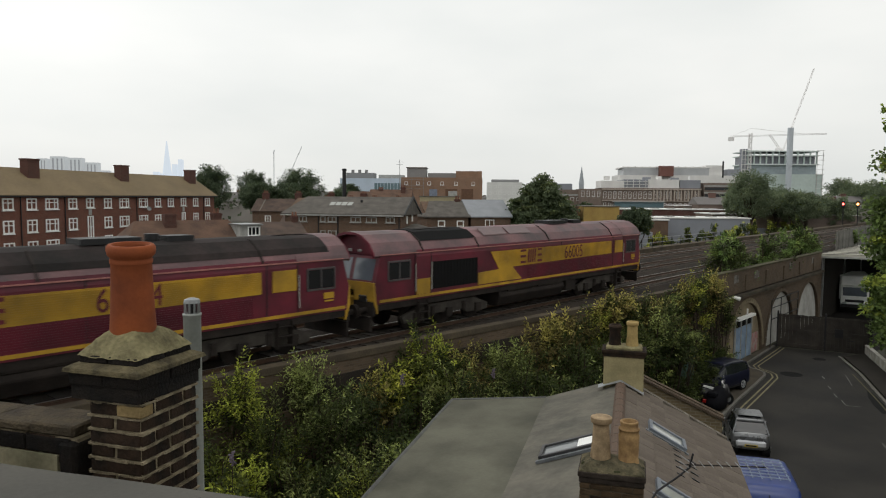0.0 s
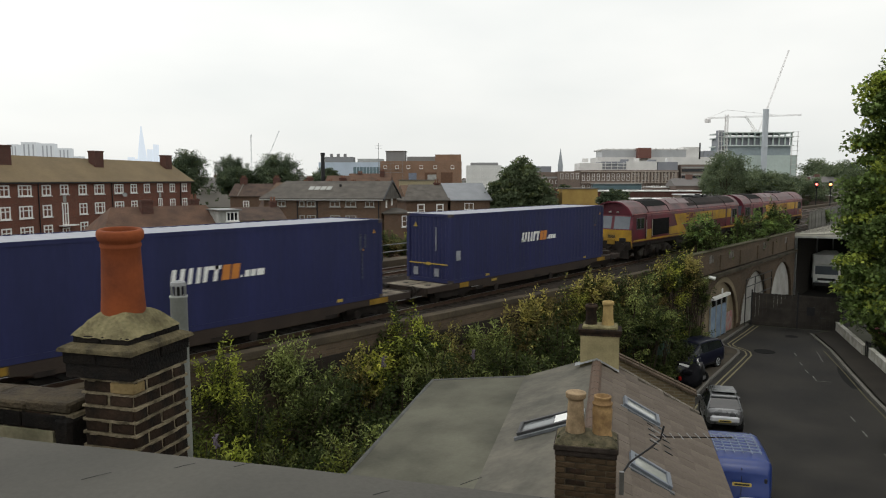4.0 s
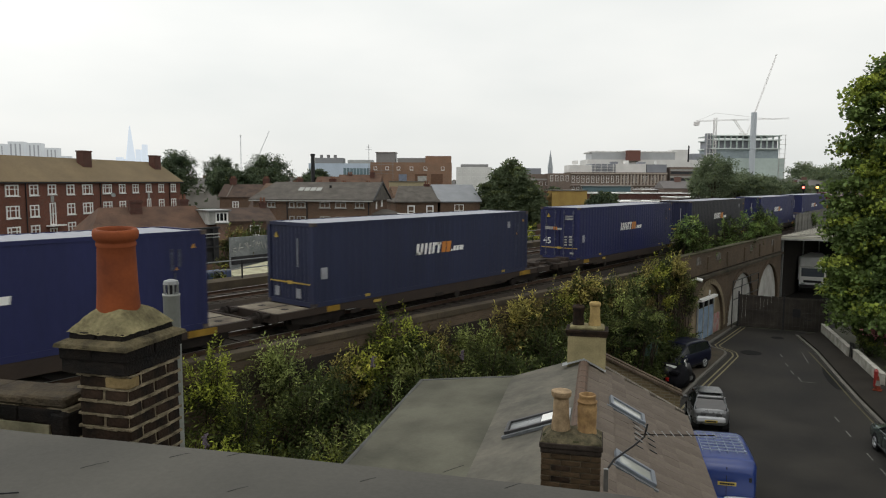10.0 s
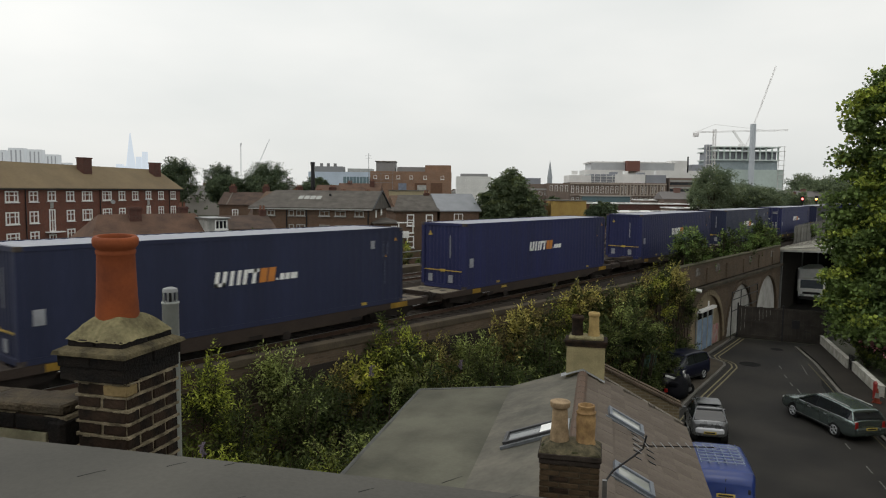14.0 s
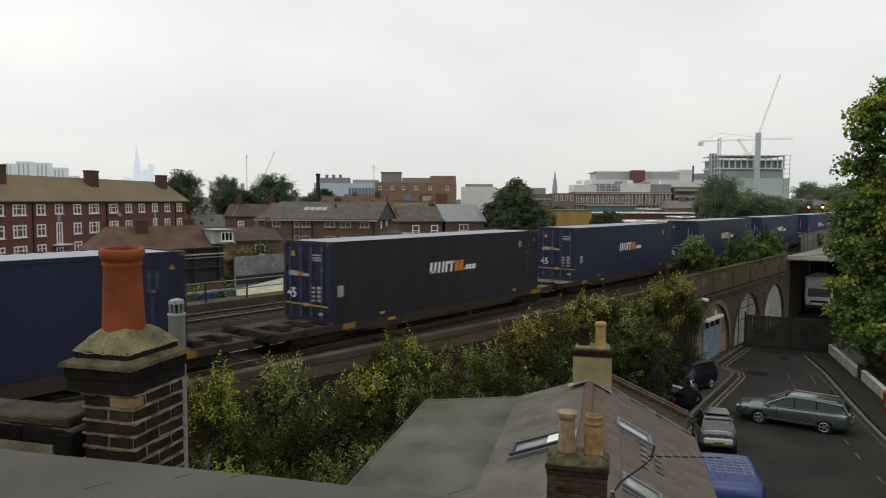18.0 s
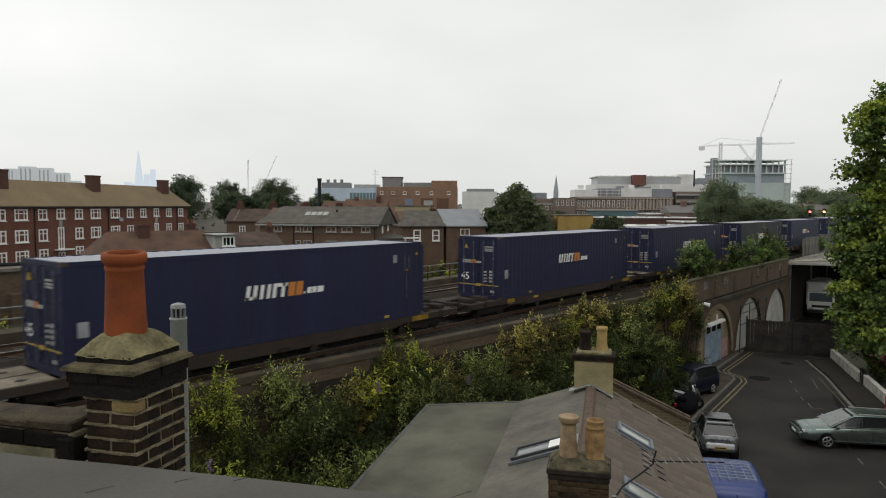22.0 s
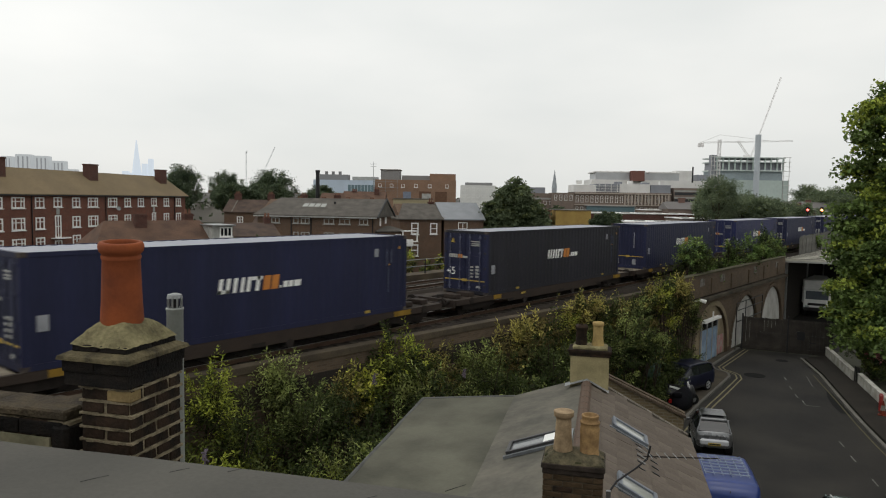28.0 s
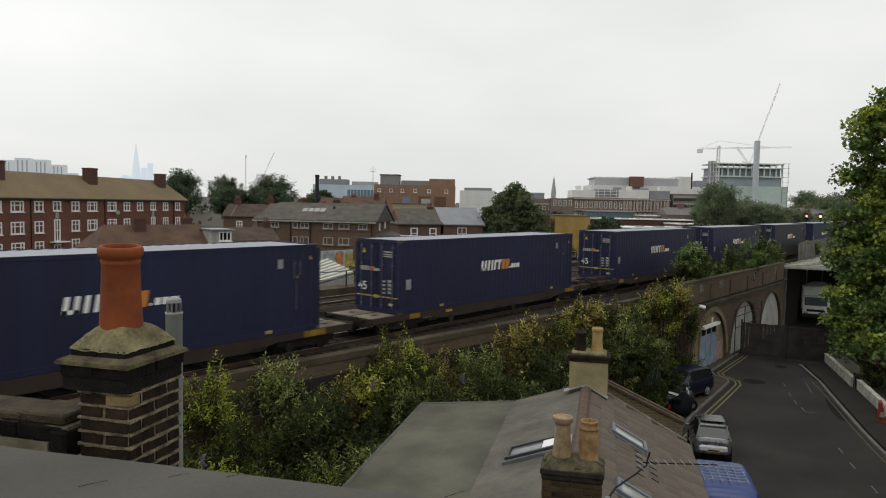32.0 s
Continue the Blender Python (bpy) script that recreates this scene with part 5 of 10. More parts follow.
# ---- lower house: tiled slope to the street, felt slope, flat roof ----
RU, RZ, EU, EZ, VU, VZ, FU = -0.80, 6.30, 1.55, 5.05, -2.54, 5.68, -4.88
V0, V1 = 3.4, 16.85
hw = brick_mat("house_stock_wall", (0.22, 0.17, 0.10), (0.24, 0.22, 0.18))
bm = bmesh.new()
prism(bm, [(EU - 0.1, 0), (EU - 0.1, EZ - 0.12), (RU, RZ - 0.12), (VU, VZ - 0.12), (FU + 0.1, VZ - 0.42), (FU + 0.1, 0)], "y", V0 + 0.05, V1 - 0.05, STREET @ Matrix.Translation((SHIFT, 0, 0)))
structure("lower_house_wall", bm, hw, "brick walls of the lower house")
bm = bmesh.new()
n_v = 40
lw = [(RU, RZ), (-1.3, RZ - 0.19), (-1.9, RZ - 0.4), (VU, VZ)]
rows_ = []
for u, z in lw:
    rows_.append([bm.verts.new(hs(u, V0 + (V1 - V0) * k / n_v, z + 0.012 * noise.noise((u * 2, k * 0.4, 5)))) for k in range(n_v + 1)])
for a, b in zip(rows_, rows_[1:]):
    for k in range(n_v):
        bm.faces.new((a[k], a[k + 1], b[k + 1], b[k]))
structure("felt_slope", bm, mat("grey_brown_felt", (0.19, 0.175, 0.145), 0.85, var=0.22, scale=1.7, fine=9, bump=0.25, second=(0.11, 0.107, 0.09)), "grey-brown felted roof slope", smooth=True)
bm = bmesh.new()
rows_ = []
for i in range(9):
    u = VU + (FU - VU) * i / 8
    rows_.append([bm.verts.new(hs(u, V0 + (V1 - V0) * k / n_v, VZ - 0.015 - 0.25 * i / 8 + 0.02 * noise.noise((u, k * 0.3, 9)))) for k in range(n_v + 1)])
for a, b in zip(rows_, rows_[1:]):
    for k in range(n_v):
        bm.faces.new((a[k], a[k + 1], b[k + 1], b[k]))
fr = structure("flat_roof", bm, FLATFELT, "weathered olive-grey flat felt roof with faint puddle stains", smooth=True)
bm = bmesh.new()
for p, q in (((FU, V0), (FU, V1)), ((FU, V1), (VU, V1))):
    zp, zq = (VZ - 0.25 * (VU - k[0]) / (VU - FU) for k in (p, q))
    bar(bm, hs(*p, zp - 0.03), hs(*q, zq - 0.03), 0.045, 6)
part("roof_edge", bm, mat("edge_trim", (0.15, 0.15, 0.14), 0.8), fr, "dark felt edge trim")

# tiles on the street slope
slope = Vector((EU - RU, 0, EZ - RZ))
run = slope.length
tilt = math.atan2(RZ - EZ, EU - RU)
rt = structure("tiled_slope", (lambda b: (quad(b, hs(RU, V0, RZ - 0.03), hs(EU, V0, EZ - 0.03), hs(EU, V1, EZ - 0.03), hs(RU, V1, RZ - 0.03)), b)[1])(bmesh.new()), TIMBER, "roof slope of brown concrete tiles")
tm = []
for k in range(3):
    b = bmesh.new()
    prism(b, [(-0.01, 0.0), (0.355, -0.004), (0.362, 0.01), (0.355, 0.028), (-0.01, 0.012)], "y", 0.003, 0.327)
    tm.append(mesh_of("tile", b, TILE))
rows_n = int(run / 0.33)
rnd = random.Random(8)
for r in range(rows_n):
    for k in range(int((V1 - 7.2) / 0.33)):
        v = 7.2 + k * 0.33 + (0.165 if r % 2 else 0)
        if v + 0.33 > V1 + 0.05:
            continue
        u, z = RU + slope.x * (r * 0.33 + 0.02) / run, RZ + slope.z * (r * 0.33 + 0.02) / run
        piece("tile", tm[(r + k) % 3], rt, hm(u, v, z + 0.004) @ Matrix.Rotation(tilt - 0.035 + rnd.uniform(-0.01, 0.01), 4, "Y"))
b = bmesh.new()
for r in range(rows_n):
    u, z = RU + slope.x * (r * 0.33 + 0.02) / run, RZ + slope.z * (r * 0.33 + 0.02) / run
    for k in range(11):
        box(b, 0.17, 0.165, 0.012, 0.36, 0.32, 0.02, hm(u, V0 + k * 0.33, z + 0.004) @ Matrix.Rotation(tilt - 0.05, 4, "Y"))
ob_ = part("hidden_tiles", b, TILE, rt)
tagged(ob_, kind="stuff")
for k in range(9):
    u, v = 0.28 + 0.26 * (k % 2), 13.75 - 0.3 * (k // 2) - 0.12 * (k % 2)
    boxpart("slipped_tile_gap", rt, DARKSTEEL, 0, 0, 0, 0.15, 0.035, 0.012, "dark gap between slipped tiles").matrix_local = hm(u, v, RZ + (EZ - RZ) * (u - RU) / (EU - RU) + 0.045) @ Matrix.Rotation(tilt, 4, "Y")
# ridge tiles and flashings
rg = mesh_of("ridge_tile", (lambda b: (prism(b, [(-0.115, -0.03), (-0.07, 0.025), (0, 0.045), (0.07, 0.025), (0.115, -0.03)], "y", 0.0, 0.43), b)[1])(bmesh.new()), mat("red_ridge", (0.165, 0.108, 0.08), 0.9, var=0.35, scale=4, fine=30, second=(0.12, 0.095, 0.075)))
for k in range(23):
    piece("ridge_tile", rg, rt, hm(RU, 6.4 + k * 0.445, RZ + 0.02))
b = bmesh.new()
for s_, zf_ in ((-1, RZ - 0.15), (1, RZ - 0.24)):
    quad(b, hs(RU, V1 - 0.72, RZ + 0.075), hs(RU, V1 - 0.5, RZ + 0.09), hs(RU + s_ * 0.5, V1 - 0.5, zf_ + 0.07), hs(RU + s_ * 0.5, V1 - 0.72, zf_ + 0.055))
part("stack_flashing", b, LEAD, rt, "pale lead flashing at the chimney foot")
b = bmesh.new()
for k in range(14):
    f0, f1 = k / 14, (k + 0.92) / 14
    p = [hs(RU + 0.45 + (EU - RU - 0.45) * f, V1 + o, EZ + (RZ - EZ) * (1 - (RU + 0.45 + (EU - RU - 0.45) * f - RU) / (EU - RU)) + 0.05) for f in (f0, f1) for o in (-0.12, 0.03)]
    va = [b.verts.new(p[i]) for i in (0, 1, 3, 2)]
    vb = [b.verts.new((p[i][0], p[i][1], p[i][2] - 0.07)) for i in (0, 1, 3, 2)]
    b.faces.new(va), b.faces.new(vb[::-1])
    for i in range(4):
        b.faces.new((va[i], vb[i], vb[(i + 1) % 4], va[(i + 1) % 4]))
part("verge", b, mat("verge_mortar", (0.26, 0.235, 0.195), 0.9, var=0.35, scale=5, second=(0.13, 0.11, 0.09)), rt, "worn mortar verge along the gable")
b = bmesh.new()
bar(b, hs(EU + 0.03, V0, EZ - 0.07), hs(EU + 0.03, V1, EZ - 0.07), 0.045, 8)
tagged(new("gutter", mesh_of("gutter", b, DARKSTEEL)), "dark gutter along the eaves", "gutter")


# skylights: frame, glass, flashing
def skylight(u0, u1, v0, v1, zf, label, pale=True):
    zm = (zf(u0) + zf(u1)) / 2
    um, vm = (u0 + u1) / 2, (v0 + v1) / 2
    lu, lv = math.hypot(u1 - u0, zf(u1) - zf(u0)), v1 - v0
    a = math.atan2(zf(u0) - zf(u1), u1 - u0)
    ob = thing("skylight", label, "skylight", hm(um, vm, zm + 0.03) @ Matrix.Rotation(a, 4, "Y"), "roof skylights")
    for s in (-1, 1):
        boxpart("frame_rail", ob, mat("skylight_frame", (0.2, 0.225, 0.26), 0.5, metal=0.3, var=0.15) if pale else mat("dark_skylight_frame", (0.06, 0.06, 0.062), 0.5, metal=0.3, var=0.15), s * (lu / 2 - 0.03), 0, 0.03, 0.07, lv, 0.10, bevel=0.006)
        boxpart("frame_stile", ob, mat("skylight_frame" if pale else "dark_skylight_frame", (0.2, 0.225, 0.26)), 0, s * (lv / 2 - 0.03), 0.03, lu - 0.13, 0.07, 0.09, bevel=0.006)
    # raised base colours stand in for the sky mirrored in the glass
    boxpart("pane", ob, mat("skylight_glass", (0.42, 0.43, 0.39), 0.08, var=0.12, bump=0, spec=0.8) if pale else mat("grey_skylight_glass", (0.16, 0.17, 0.175), 0.08, var=0.1, bump=0, spec=0.8), 0, 0, 0.03, lu - 0.12, lv - 0.12, 0.02, "pale glass, sky reflection put into its colour")
    if not pale:
        boxpart("blind", ob, WHITE, lu / 2 - 0.2, 0, 0.045, 0.3, lv - 0.14, 0.008, "white blind at the top of the glass")
    boxpart("side_flashing", ob, mat("dull_flashing", (0.2, 0.215, 0.23), 0.6, metal=0.2, var=0.25, scale=6), 0, -lv / 2 - 0.04, 0.0, lu + 0.12, 0.07, 0.05, "dull metal side flashing")
    boxpart("apron", ob, LEAD, lu / 2 + 0.09, 0, -0.012, 0.18, lv + 0.2, 0.012, "lead apron")
    return ob


zr = lambda u: RZ + (EZ - RZ) * (u - RU) / (EU - RU)
zl = lambda u: RZ - (RZ - VZ) * (RU - u) / (RU - VU)
skylight(-0.24, 0.44, 13.95, 14.5, zr, "closed roof skylight set in brown tiles")
skylight(-0.18, 0.44, 11.05, 11.6, zr, "closed roof skylight set in brown tiles beside the aerial")
skylight(-2.1, -1.12, 12.25, 12.85, zl, "closed roof skylight set in the felt slope", False)

# middle stack
MOSS = mat("dark_moss", (0.055, 0.06, 0.025), 0.95, var=0.4, scale=12, fine=60, bump=0.9)
s2 = thing("chimney_stack", "brown brick chimney stack with a cement cap and two pots", "chimney", hm(-0.79, 8.98, 5.9))
boxpart("mortar_core", s2, mat("dull_mortar", (0.16, 0.135, 0.095), 0.95, var=0.4, scale=9, fine=50, second=(0.07, 0.06, 0.045)), 0, 0, 0.6, 0.728, 0.508, 1.21, "grey mortar")
brick_stack(s2, 0.75, 0.53, 15, 0.0, 0.075, (RUST_BRICK, STOCK, SOOT), 21, 0.011)
for k, (o, z) in enumerate(((0.02, 1.165), (0.05, 1.235))):
    boxpart("corbel", s2, mat("dark_corbel", (0.06, 0.048, 0.04), 0.9, var=0.35, scale=9, fine=50, bump=0.5), 0, 0, z, 0.75 + o, 0.53 + o, 0.068, bevel=0.008)
bm = bmesh.new()
rings = [(0.39, 0.28, 1.268), (0.375, 0.27, 1.285), (0.30, 0.19, 1.345), (0.26, 0.15, 1.37)]
rr_ = [[bm.verts.new((sx * a, sy * b, z + 0.01 * noise.noise((sx, sy, z * 9)))) for sx, sy in ((-1, -1), (0, -1), (1, -1), (1, 0), (1, 1), (0, 1), (-1, 1), (-1, 0))] for a, b, z in rings]
for a, b in zip(rr_, rr_[1:]):
    for i in range(8):
        bm.faces.new((a[i], a[(i + 1) % 8], b[(i + 1) % 8], b[i]))
bm.faces.new(rr_[-1])
part("flaunching", bm, mat("mossy_cement_cap", (0.17, 0.145, 0.09), 0.95, var=0.45, scale=9, fine=40, bump=0.9, second=(0.05, 0.047, 0.028)), s2, "mossy cracked cement cap")
for k in range(9):
    boxpart("moss_clump", s2, MOSS, 0.345 * math.cos(k * 0.7), 0.24 * math.sin(k * 0.7), 1.275 + 0.012 * (k % 3), 0.07 + 0.02 * (k % 2), 0.06, 0.04, "dark moss clump", 0.012)
buffpot = [(0.125, 0), (0.125, 0.03), (0.108, 0.2), (0.098, 0.42), (0.1, 0.44), (0.124, 0.452), (0.128, 0.458), (0.131, 0.512), (0.13, 0.517), (0.127, 0.52)]
chimney_pot("tall pale buff chimney pot with a sealed domed top", buffpot + [(0.12, 0.521), (0.06, 0.524), (0.0, 0.525)], mat("pale_buff_clay", (0.45, 0.33, 0.2), 0.8, var=0.3, scale=9, fine=50, second=(0.24, 0.17, 0.1)), hm(-0.935, 8.98, 7.26), "chimney pots")
chimney_pot("ringed buff clay chimney pot stained brown", [(0.128, 0), (0.128, 0.05), (0.118, 0.06), (0.122, 0.24), (0.126, 0.36), (0.118, 0.37), (0.118, 0.42), (0.127, 0.425), (0.127, 0.445), (0.105, 0.45), (0.107, 0.5), (0.113, 0.52), (0.107, 0.53), (0.085, 0.53), (0.083, 0.1), (0.08, 0.0)], BUFF, hm(-0.6, 9.0, 7.22), "chimney pots")
# television aerial on a bent arm
ae = thing("television_aerial", "rusty bent television aerial strapped to the chimney", "aerial", hm(-0.36, 9.05, 6.6))
bm = bmesh.new()
pth = [(0, 0, 0), (0.03, 0.03, 0.12), (0.12, 0.16, 0.22), (0.38, 0.36, 0.36), (0.52, 0.5, 0.44), (0.56, 0.52, 0.62)]
for p, q in zip(pth, pth[1:]):
    bar(bm, p, q, 0.014, 6)
part("arm", bm, DARKSTEEL, ae)
bm = bmesh.new()
bar(bm, (0.46, 0.42, 0.5), (1.46, 0.66, 0.485), 0.009, 6)
part("boom", bm, GRIME, ae)
for k in range(9):
    f = k / 8
    x, y, z = 0.55 + 0.88 * f, 0.44 + 0.21 * f, 0.495 - 0.01 * f
    bm = bmesh.new()
    bar(bm, (x + 0.03, y - 0.1, z + 0.015), (x - 0.02, y + 0.1, z + 0.02), 0.005, 5)
    part("element", bm, GALV, ae)
for dz in (-0.07, 0.0, 0.08):
    bm = bmesh.new()
    bar(bm, (0.5, 0.33, 0.5 + dz), (0.4, 0.53, 0.5 + dz), 0.006, 5)
    part("reflector", bm, GALV, ae)
bm = bmesh.new()
box(bm, 0.02, 0.0, 0.0, 0.06, 0.05, 0.3)
part("bracket", bm, GALV, ae)

# far stack on the gable, rendered yellow
s3 = thing("chimney_stack", "pale yellow rendered chimney stack with a dark brick crown", "chimney", hm(-0.75, 16.55, 6.02))
boxpart("shaft", s3, mat("yellow_render", (0.42, 0.36, 0.2), 0.9, var=0.22, scale=2.2, fine=25, bump=0.3, second=(0.28, 0.24, 0.13)), 0, 0, 0.38, 0.88, 0.56, 1.04, "stained pale yellow render", 0.01)
for z, o in ((0.92, 0.05), (0.99, 0.10)):
    boxpart("crown", s3, SOOT, 0, 0, z, 0.88 + o, 0.56 + o, 0.075, "sooty brick crown", 0.008)
boxpart("cap", s3, FLAUNCH, 0, 0, 1.06, 0.8, 0.5, 0.1, "cement cap", 0.03)
chimney_pot("soot-black chimney pot on the rendered stack", [(0.14, 0), (0.13, 0.1), (0.12, 0.32), (0.14, 0.36), (0.15, 0.42), (0.13, 0.47), (0.1, 0.47), (0.1, 0.1)], SOOT, hm(-0.96, 16.55, 7.12), "chimney pots")
chimney_pot("pale yellow clay chimney pot on the rendered stack", [(0.145, 0), (0.14, 0.05), (0.12, 0.2), (0.115, 0.46), (0.135, 0.48), (0.135, 0.54), (0.12, 0.56), (0.1, 0.56), (0.1, 0.1)], mat("yellow_clay", (0.5, 0.36, 0.15), 0.8, var=0.25, scale=6), hm(-0.58, 16.55, 7.12), "chimney pots")
# gable parapet beyond the roof
gw = thing("garden_wall", "old brick wall with a tile coping behind the gable", "wall", hm(0, 17.5, 0))
bm = bmesh.new()
prism(bm, [(-0.3, 0), (1.5, 0), (1.5, 5.3), (-0.3, 6.1)], "y", -0.12, 0.12)
part("wall", bm, hw, gw)
bm = bmesh.new()
for k in range(11):
    f0, f1 = k / 11, (k + 0.94) / 11
    for j, o in enumerate((-0.17, 0.0)):
        prism(bm, [(-0.3 + 1.85 * f0, 6.12 - 0.82 * f0 + 0.03 * j), (-0.3 + 1.85 * f1, 6.12 - 0.82 * f1 + 0.03 * j), (-0.3 + 1.85 * f1, 6.18 - 0.82 * f1 + 0.03 * j), (-0.3 + 1.85 * f0, 6.18 - 0.82 * f0 + 0.03 * j)], "y", o, o + 0.16)
part("coping", bm, mat("mossy_tile", (0.14, 0.105, 0.075), 0.95, var=0.35, scale=5), gw, "mossy tile coping")

TONE = 1.15                     # far buildings brightened: haze put into their colours
# ---- buildings beyond the railway ----
def frame_of(a, b):
    """Axes with x along a facade from a to b (left to right as seen), y away from the railway."""
    d = Vector((b[0] - a[0], b[1] - a[1], 0)).normalized()
    away = Vector((-d.y, d.x, 0))
    m = Matrix.Identity(4)
    m.col[0][:3], m.col[1][:3], m.col[3][:3] = d, away, (a[0], a[1], 0)
    return m


WINDOW_MESHES = {}


def window_grid(w, h, split, bar_at, t):
    """Frame, mullions and transom as one connected casting."""
    b = bmesh.new()
    xs, zs = [-w / 2, -w / 2 + t], [-h / 2, -h / 2 + t]
    for f in split:
        xs += [-w / 2 + f * w - t * 0.35, -w / 2 + f * w + t * 0.35]
    if bar_at:
        zs += [-h / 2 + bar_at * h - t * 0.35, -h / 2 + bar_at * h + t * 0.35]
    xs += [w / 2 - t, w / 2]
    zs += [h / 2 - t, h / 2]
    for y in (-0.07, 0.07):
        g = [[b.verts.new((x, y, z)) for z in zs] for x in xs]
        for i in range(len(xs) - 1):
            for j in range(len(zs) - 1):
                if i % 2 == 0 or j % 2 == 0:
                    b.faces.new((g[i][j], g[i + 1][j], g[i + 1][j + 1], g[i][j + 1]))
    b.verts.ensure_lookup_table()
    b.verts.index_update()
    n = len(b.verts) // 2
    for e in [e for e in b.edges if len(e.link_faces) == 1 and e.verts[0].index < n and e.verts[1].index < n]:
        i, j = e.verts[0].index, e.verts[1].index
        b.faces.new((b.verts[i], b.verts[j], b.verts[j + n], b.verts[i + n]))
    return b


def window(parent, x, z, w, h, split=(0.5,), bar_at=0.0, y=0.0, glass=None, paint=None, name="window", sill=True):
    """A window set in a facade at y: white frame, mullions and a dark pane behind."""
    key = (w, h, split, bar_at, sill)
    if key not in WINDOW_MESHES:
        t = 0.15 if h > 1.2 and w > 0.9 else 0.085
        b = window_grid(w, h, split, bar_at, t)
        sl = bmesh.new()
        box(sl, 0, -0.08, -h / 2 - 0.05, w + 0.16, 0.22, 0.08)
        p = bmesh.new()
        box(p, 0, 0.05, 0, w - t, 0.02, h - t)
        WINDOW_MESHES[key] = (mesh_of("window", b, paint or WHITE), mesh_of("pane", p, GLASS), mesh_of("pane", p2(w, h, t), CURTAIN), mesh_of("sill", sl, paint or WHITE))
    fr, pn, cu, sl = WINDOW_MESHES[key]
    ob = piece(name, fr, parent, Matrix.Translation((x, y - 0.03, z)))
    piece("pane", cu if glass else pn, ob, Matrix())
    if sill:
        piece("sill", sl, ob, Matrix())
    return ob


def p2(w, h, t):
    p = bmesh.new()
    box(p, 0, 0.05, 0, w - t, 0.02, h - t)
    return p


def gable_roof(parent, L, D, ze, zr, material, over=0.3, hip0=0.0, hip1=0.0, name="roof", y0=0.0):
    """A pitched roof with its ridge along x; hips shorten the ridge at either end."""
    b = bmesh.new()
    t = 0.14
    def shell(dz):
        e = [(-over, y0 - over, ze + dz), (L + over, y0 - over, ze + dz), (L + over, y0 + D + over, ze + dz), (-over, y0 + D + over, ze + dz)]
        r = [(-over + hip0, y0 + D / 2, zr + dz), (L + over - hip1, y0 + D / 2, zr + dz)]
        return [b.verts.new(p) for p in e], [b.verts.new(p) for p in r]
    (e, r), (e2, r2) = shell(t), shell(0)
    b.faces.new((e[0], e[1], r[1], r[0])), b.faces.new((e[2], e[3], r[0], r[1]))
    b.faces.new((e[1], e[2], r[1])), b.faces.new((e[3], e[0], r[0]))
    b.faces.new(e2[::-1])
    for i in range(4):
        b.faces.new((e[i], e2[i], e2[(i + 1) % 4], e[(i + 1) % 4]))
    for v in r2:
        b.verts.remove(v)
    return part(name, b, material, parent)


def body(parent, L, D, z, material, zr=None, name="wall", y0=0.0):
    """Walls; with gables up to zr if it is given."""
    b = bmesh.new()
    if zr is None:
        box(b, L / 2, y0 + D / 2, z / 2, L, D, z)
    else:
        prism(b, [(y0, 0), (y0 + D, 0), (y0 + D, z), (y0 + D / 2, zr), (y0, z)], "x", 0, L)
    return part(name, b, material, parent)


def small_stack(parent, x, y, z0, z1, w=0.9, d=0.6, pots=2, material=None, name="chimney"):
    b = bmesh.new()
    box(b, x, y, (z0 + z1) / 2, w, d, z1 - z0)
    box(b, x, y, z1 - 0.15, w + 0.14, d + 0.14, 0.14)
    c = part(name, b, material or RUSTB, parent)
    for k in range(pots):
        b = bmesh.new()
        px = x + (k - (pots - 1) / 2) * 0.32
        lathe(b, [(0.13, z1), (0.1, z1 + 0.4), (0.12, z1 + 0.45)], px, y, 0, 10)
        part("pot", b, mat("dull_clay_pot", (0.17, 0.085, 0.06), 0.9), c)
    return c


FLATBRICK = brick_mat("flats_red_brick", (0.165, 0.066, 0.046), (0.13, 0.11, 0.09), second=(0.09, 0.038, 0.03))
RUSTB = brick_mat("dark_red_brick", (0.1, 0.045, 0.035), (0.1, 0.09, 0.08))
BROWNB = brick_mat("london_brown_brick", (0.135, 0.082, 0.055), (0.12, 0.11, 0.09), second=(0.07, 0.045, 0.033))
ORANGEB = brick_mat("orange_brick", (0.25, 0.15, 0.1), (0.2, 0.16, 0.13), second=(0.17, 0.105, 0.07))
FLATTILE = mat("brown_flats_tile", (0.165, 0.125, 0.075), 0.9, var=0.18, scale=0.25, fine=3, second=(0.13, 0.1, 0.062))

# red brick flats
fm = frame_of((-85.1, 20.8), (-111.9, 66.2))
flats = thing("apartment_block", "four-storey red brick flats with white windows and brown tiled roof", "building", fm)
FL = 52.7
body(flats, FL, 9.0, 10.1, FLATBRICK)
gable_roof(flats, FL, 9.0, 10.15, 13.45, FLATTILE, 0.45)
b = bmesh.new()
prism(b, [(0, 10.1), (9, 10.1), (4.5, 13.4)], "x", FL - 0.3, FL)
part("gable", b, FLATBRICK, flats)
rnd = random.Random(3)
o = 12.0
cols = (-9.0, -5.0, -1.5, 1.7, 5.3, 12.1, 15.6, 20.05, 23.7, 27.15, 34.5, 38.3)
for zi, z in enumerate((9.2, 6.62, 4.1, 1.5)):
    for x in cols:
        big = x in (1.7, 15.6, 20.05, -9.0)
        window(flats, o + x, z, 2.1 if big else 1.55, 1.5 if zi else 1.35, (0.3, 0.72) if big else (0.5,), 0.62, glass=rnd.random() < 0.18)
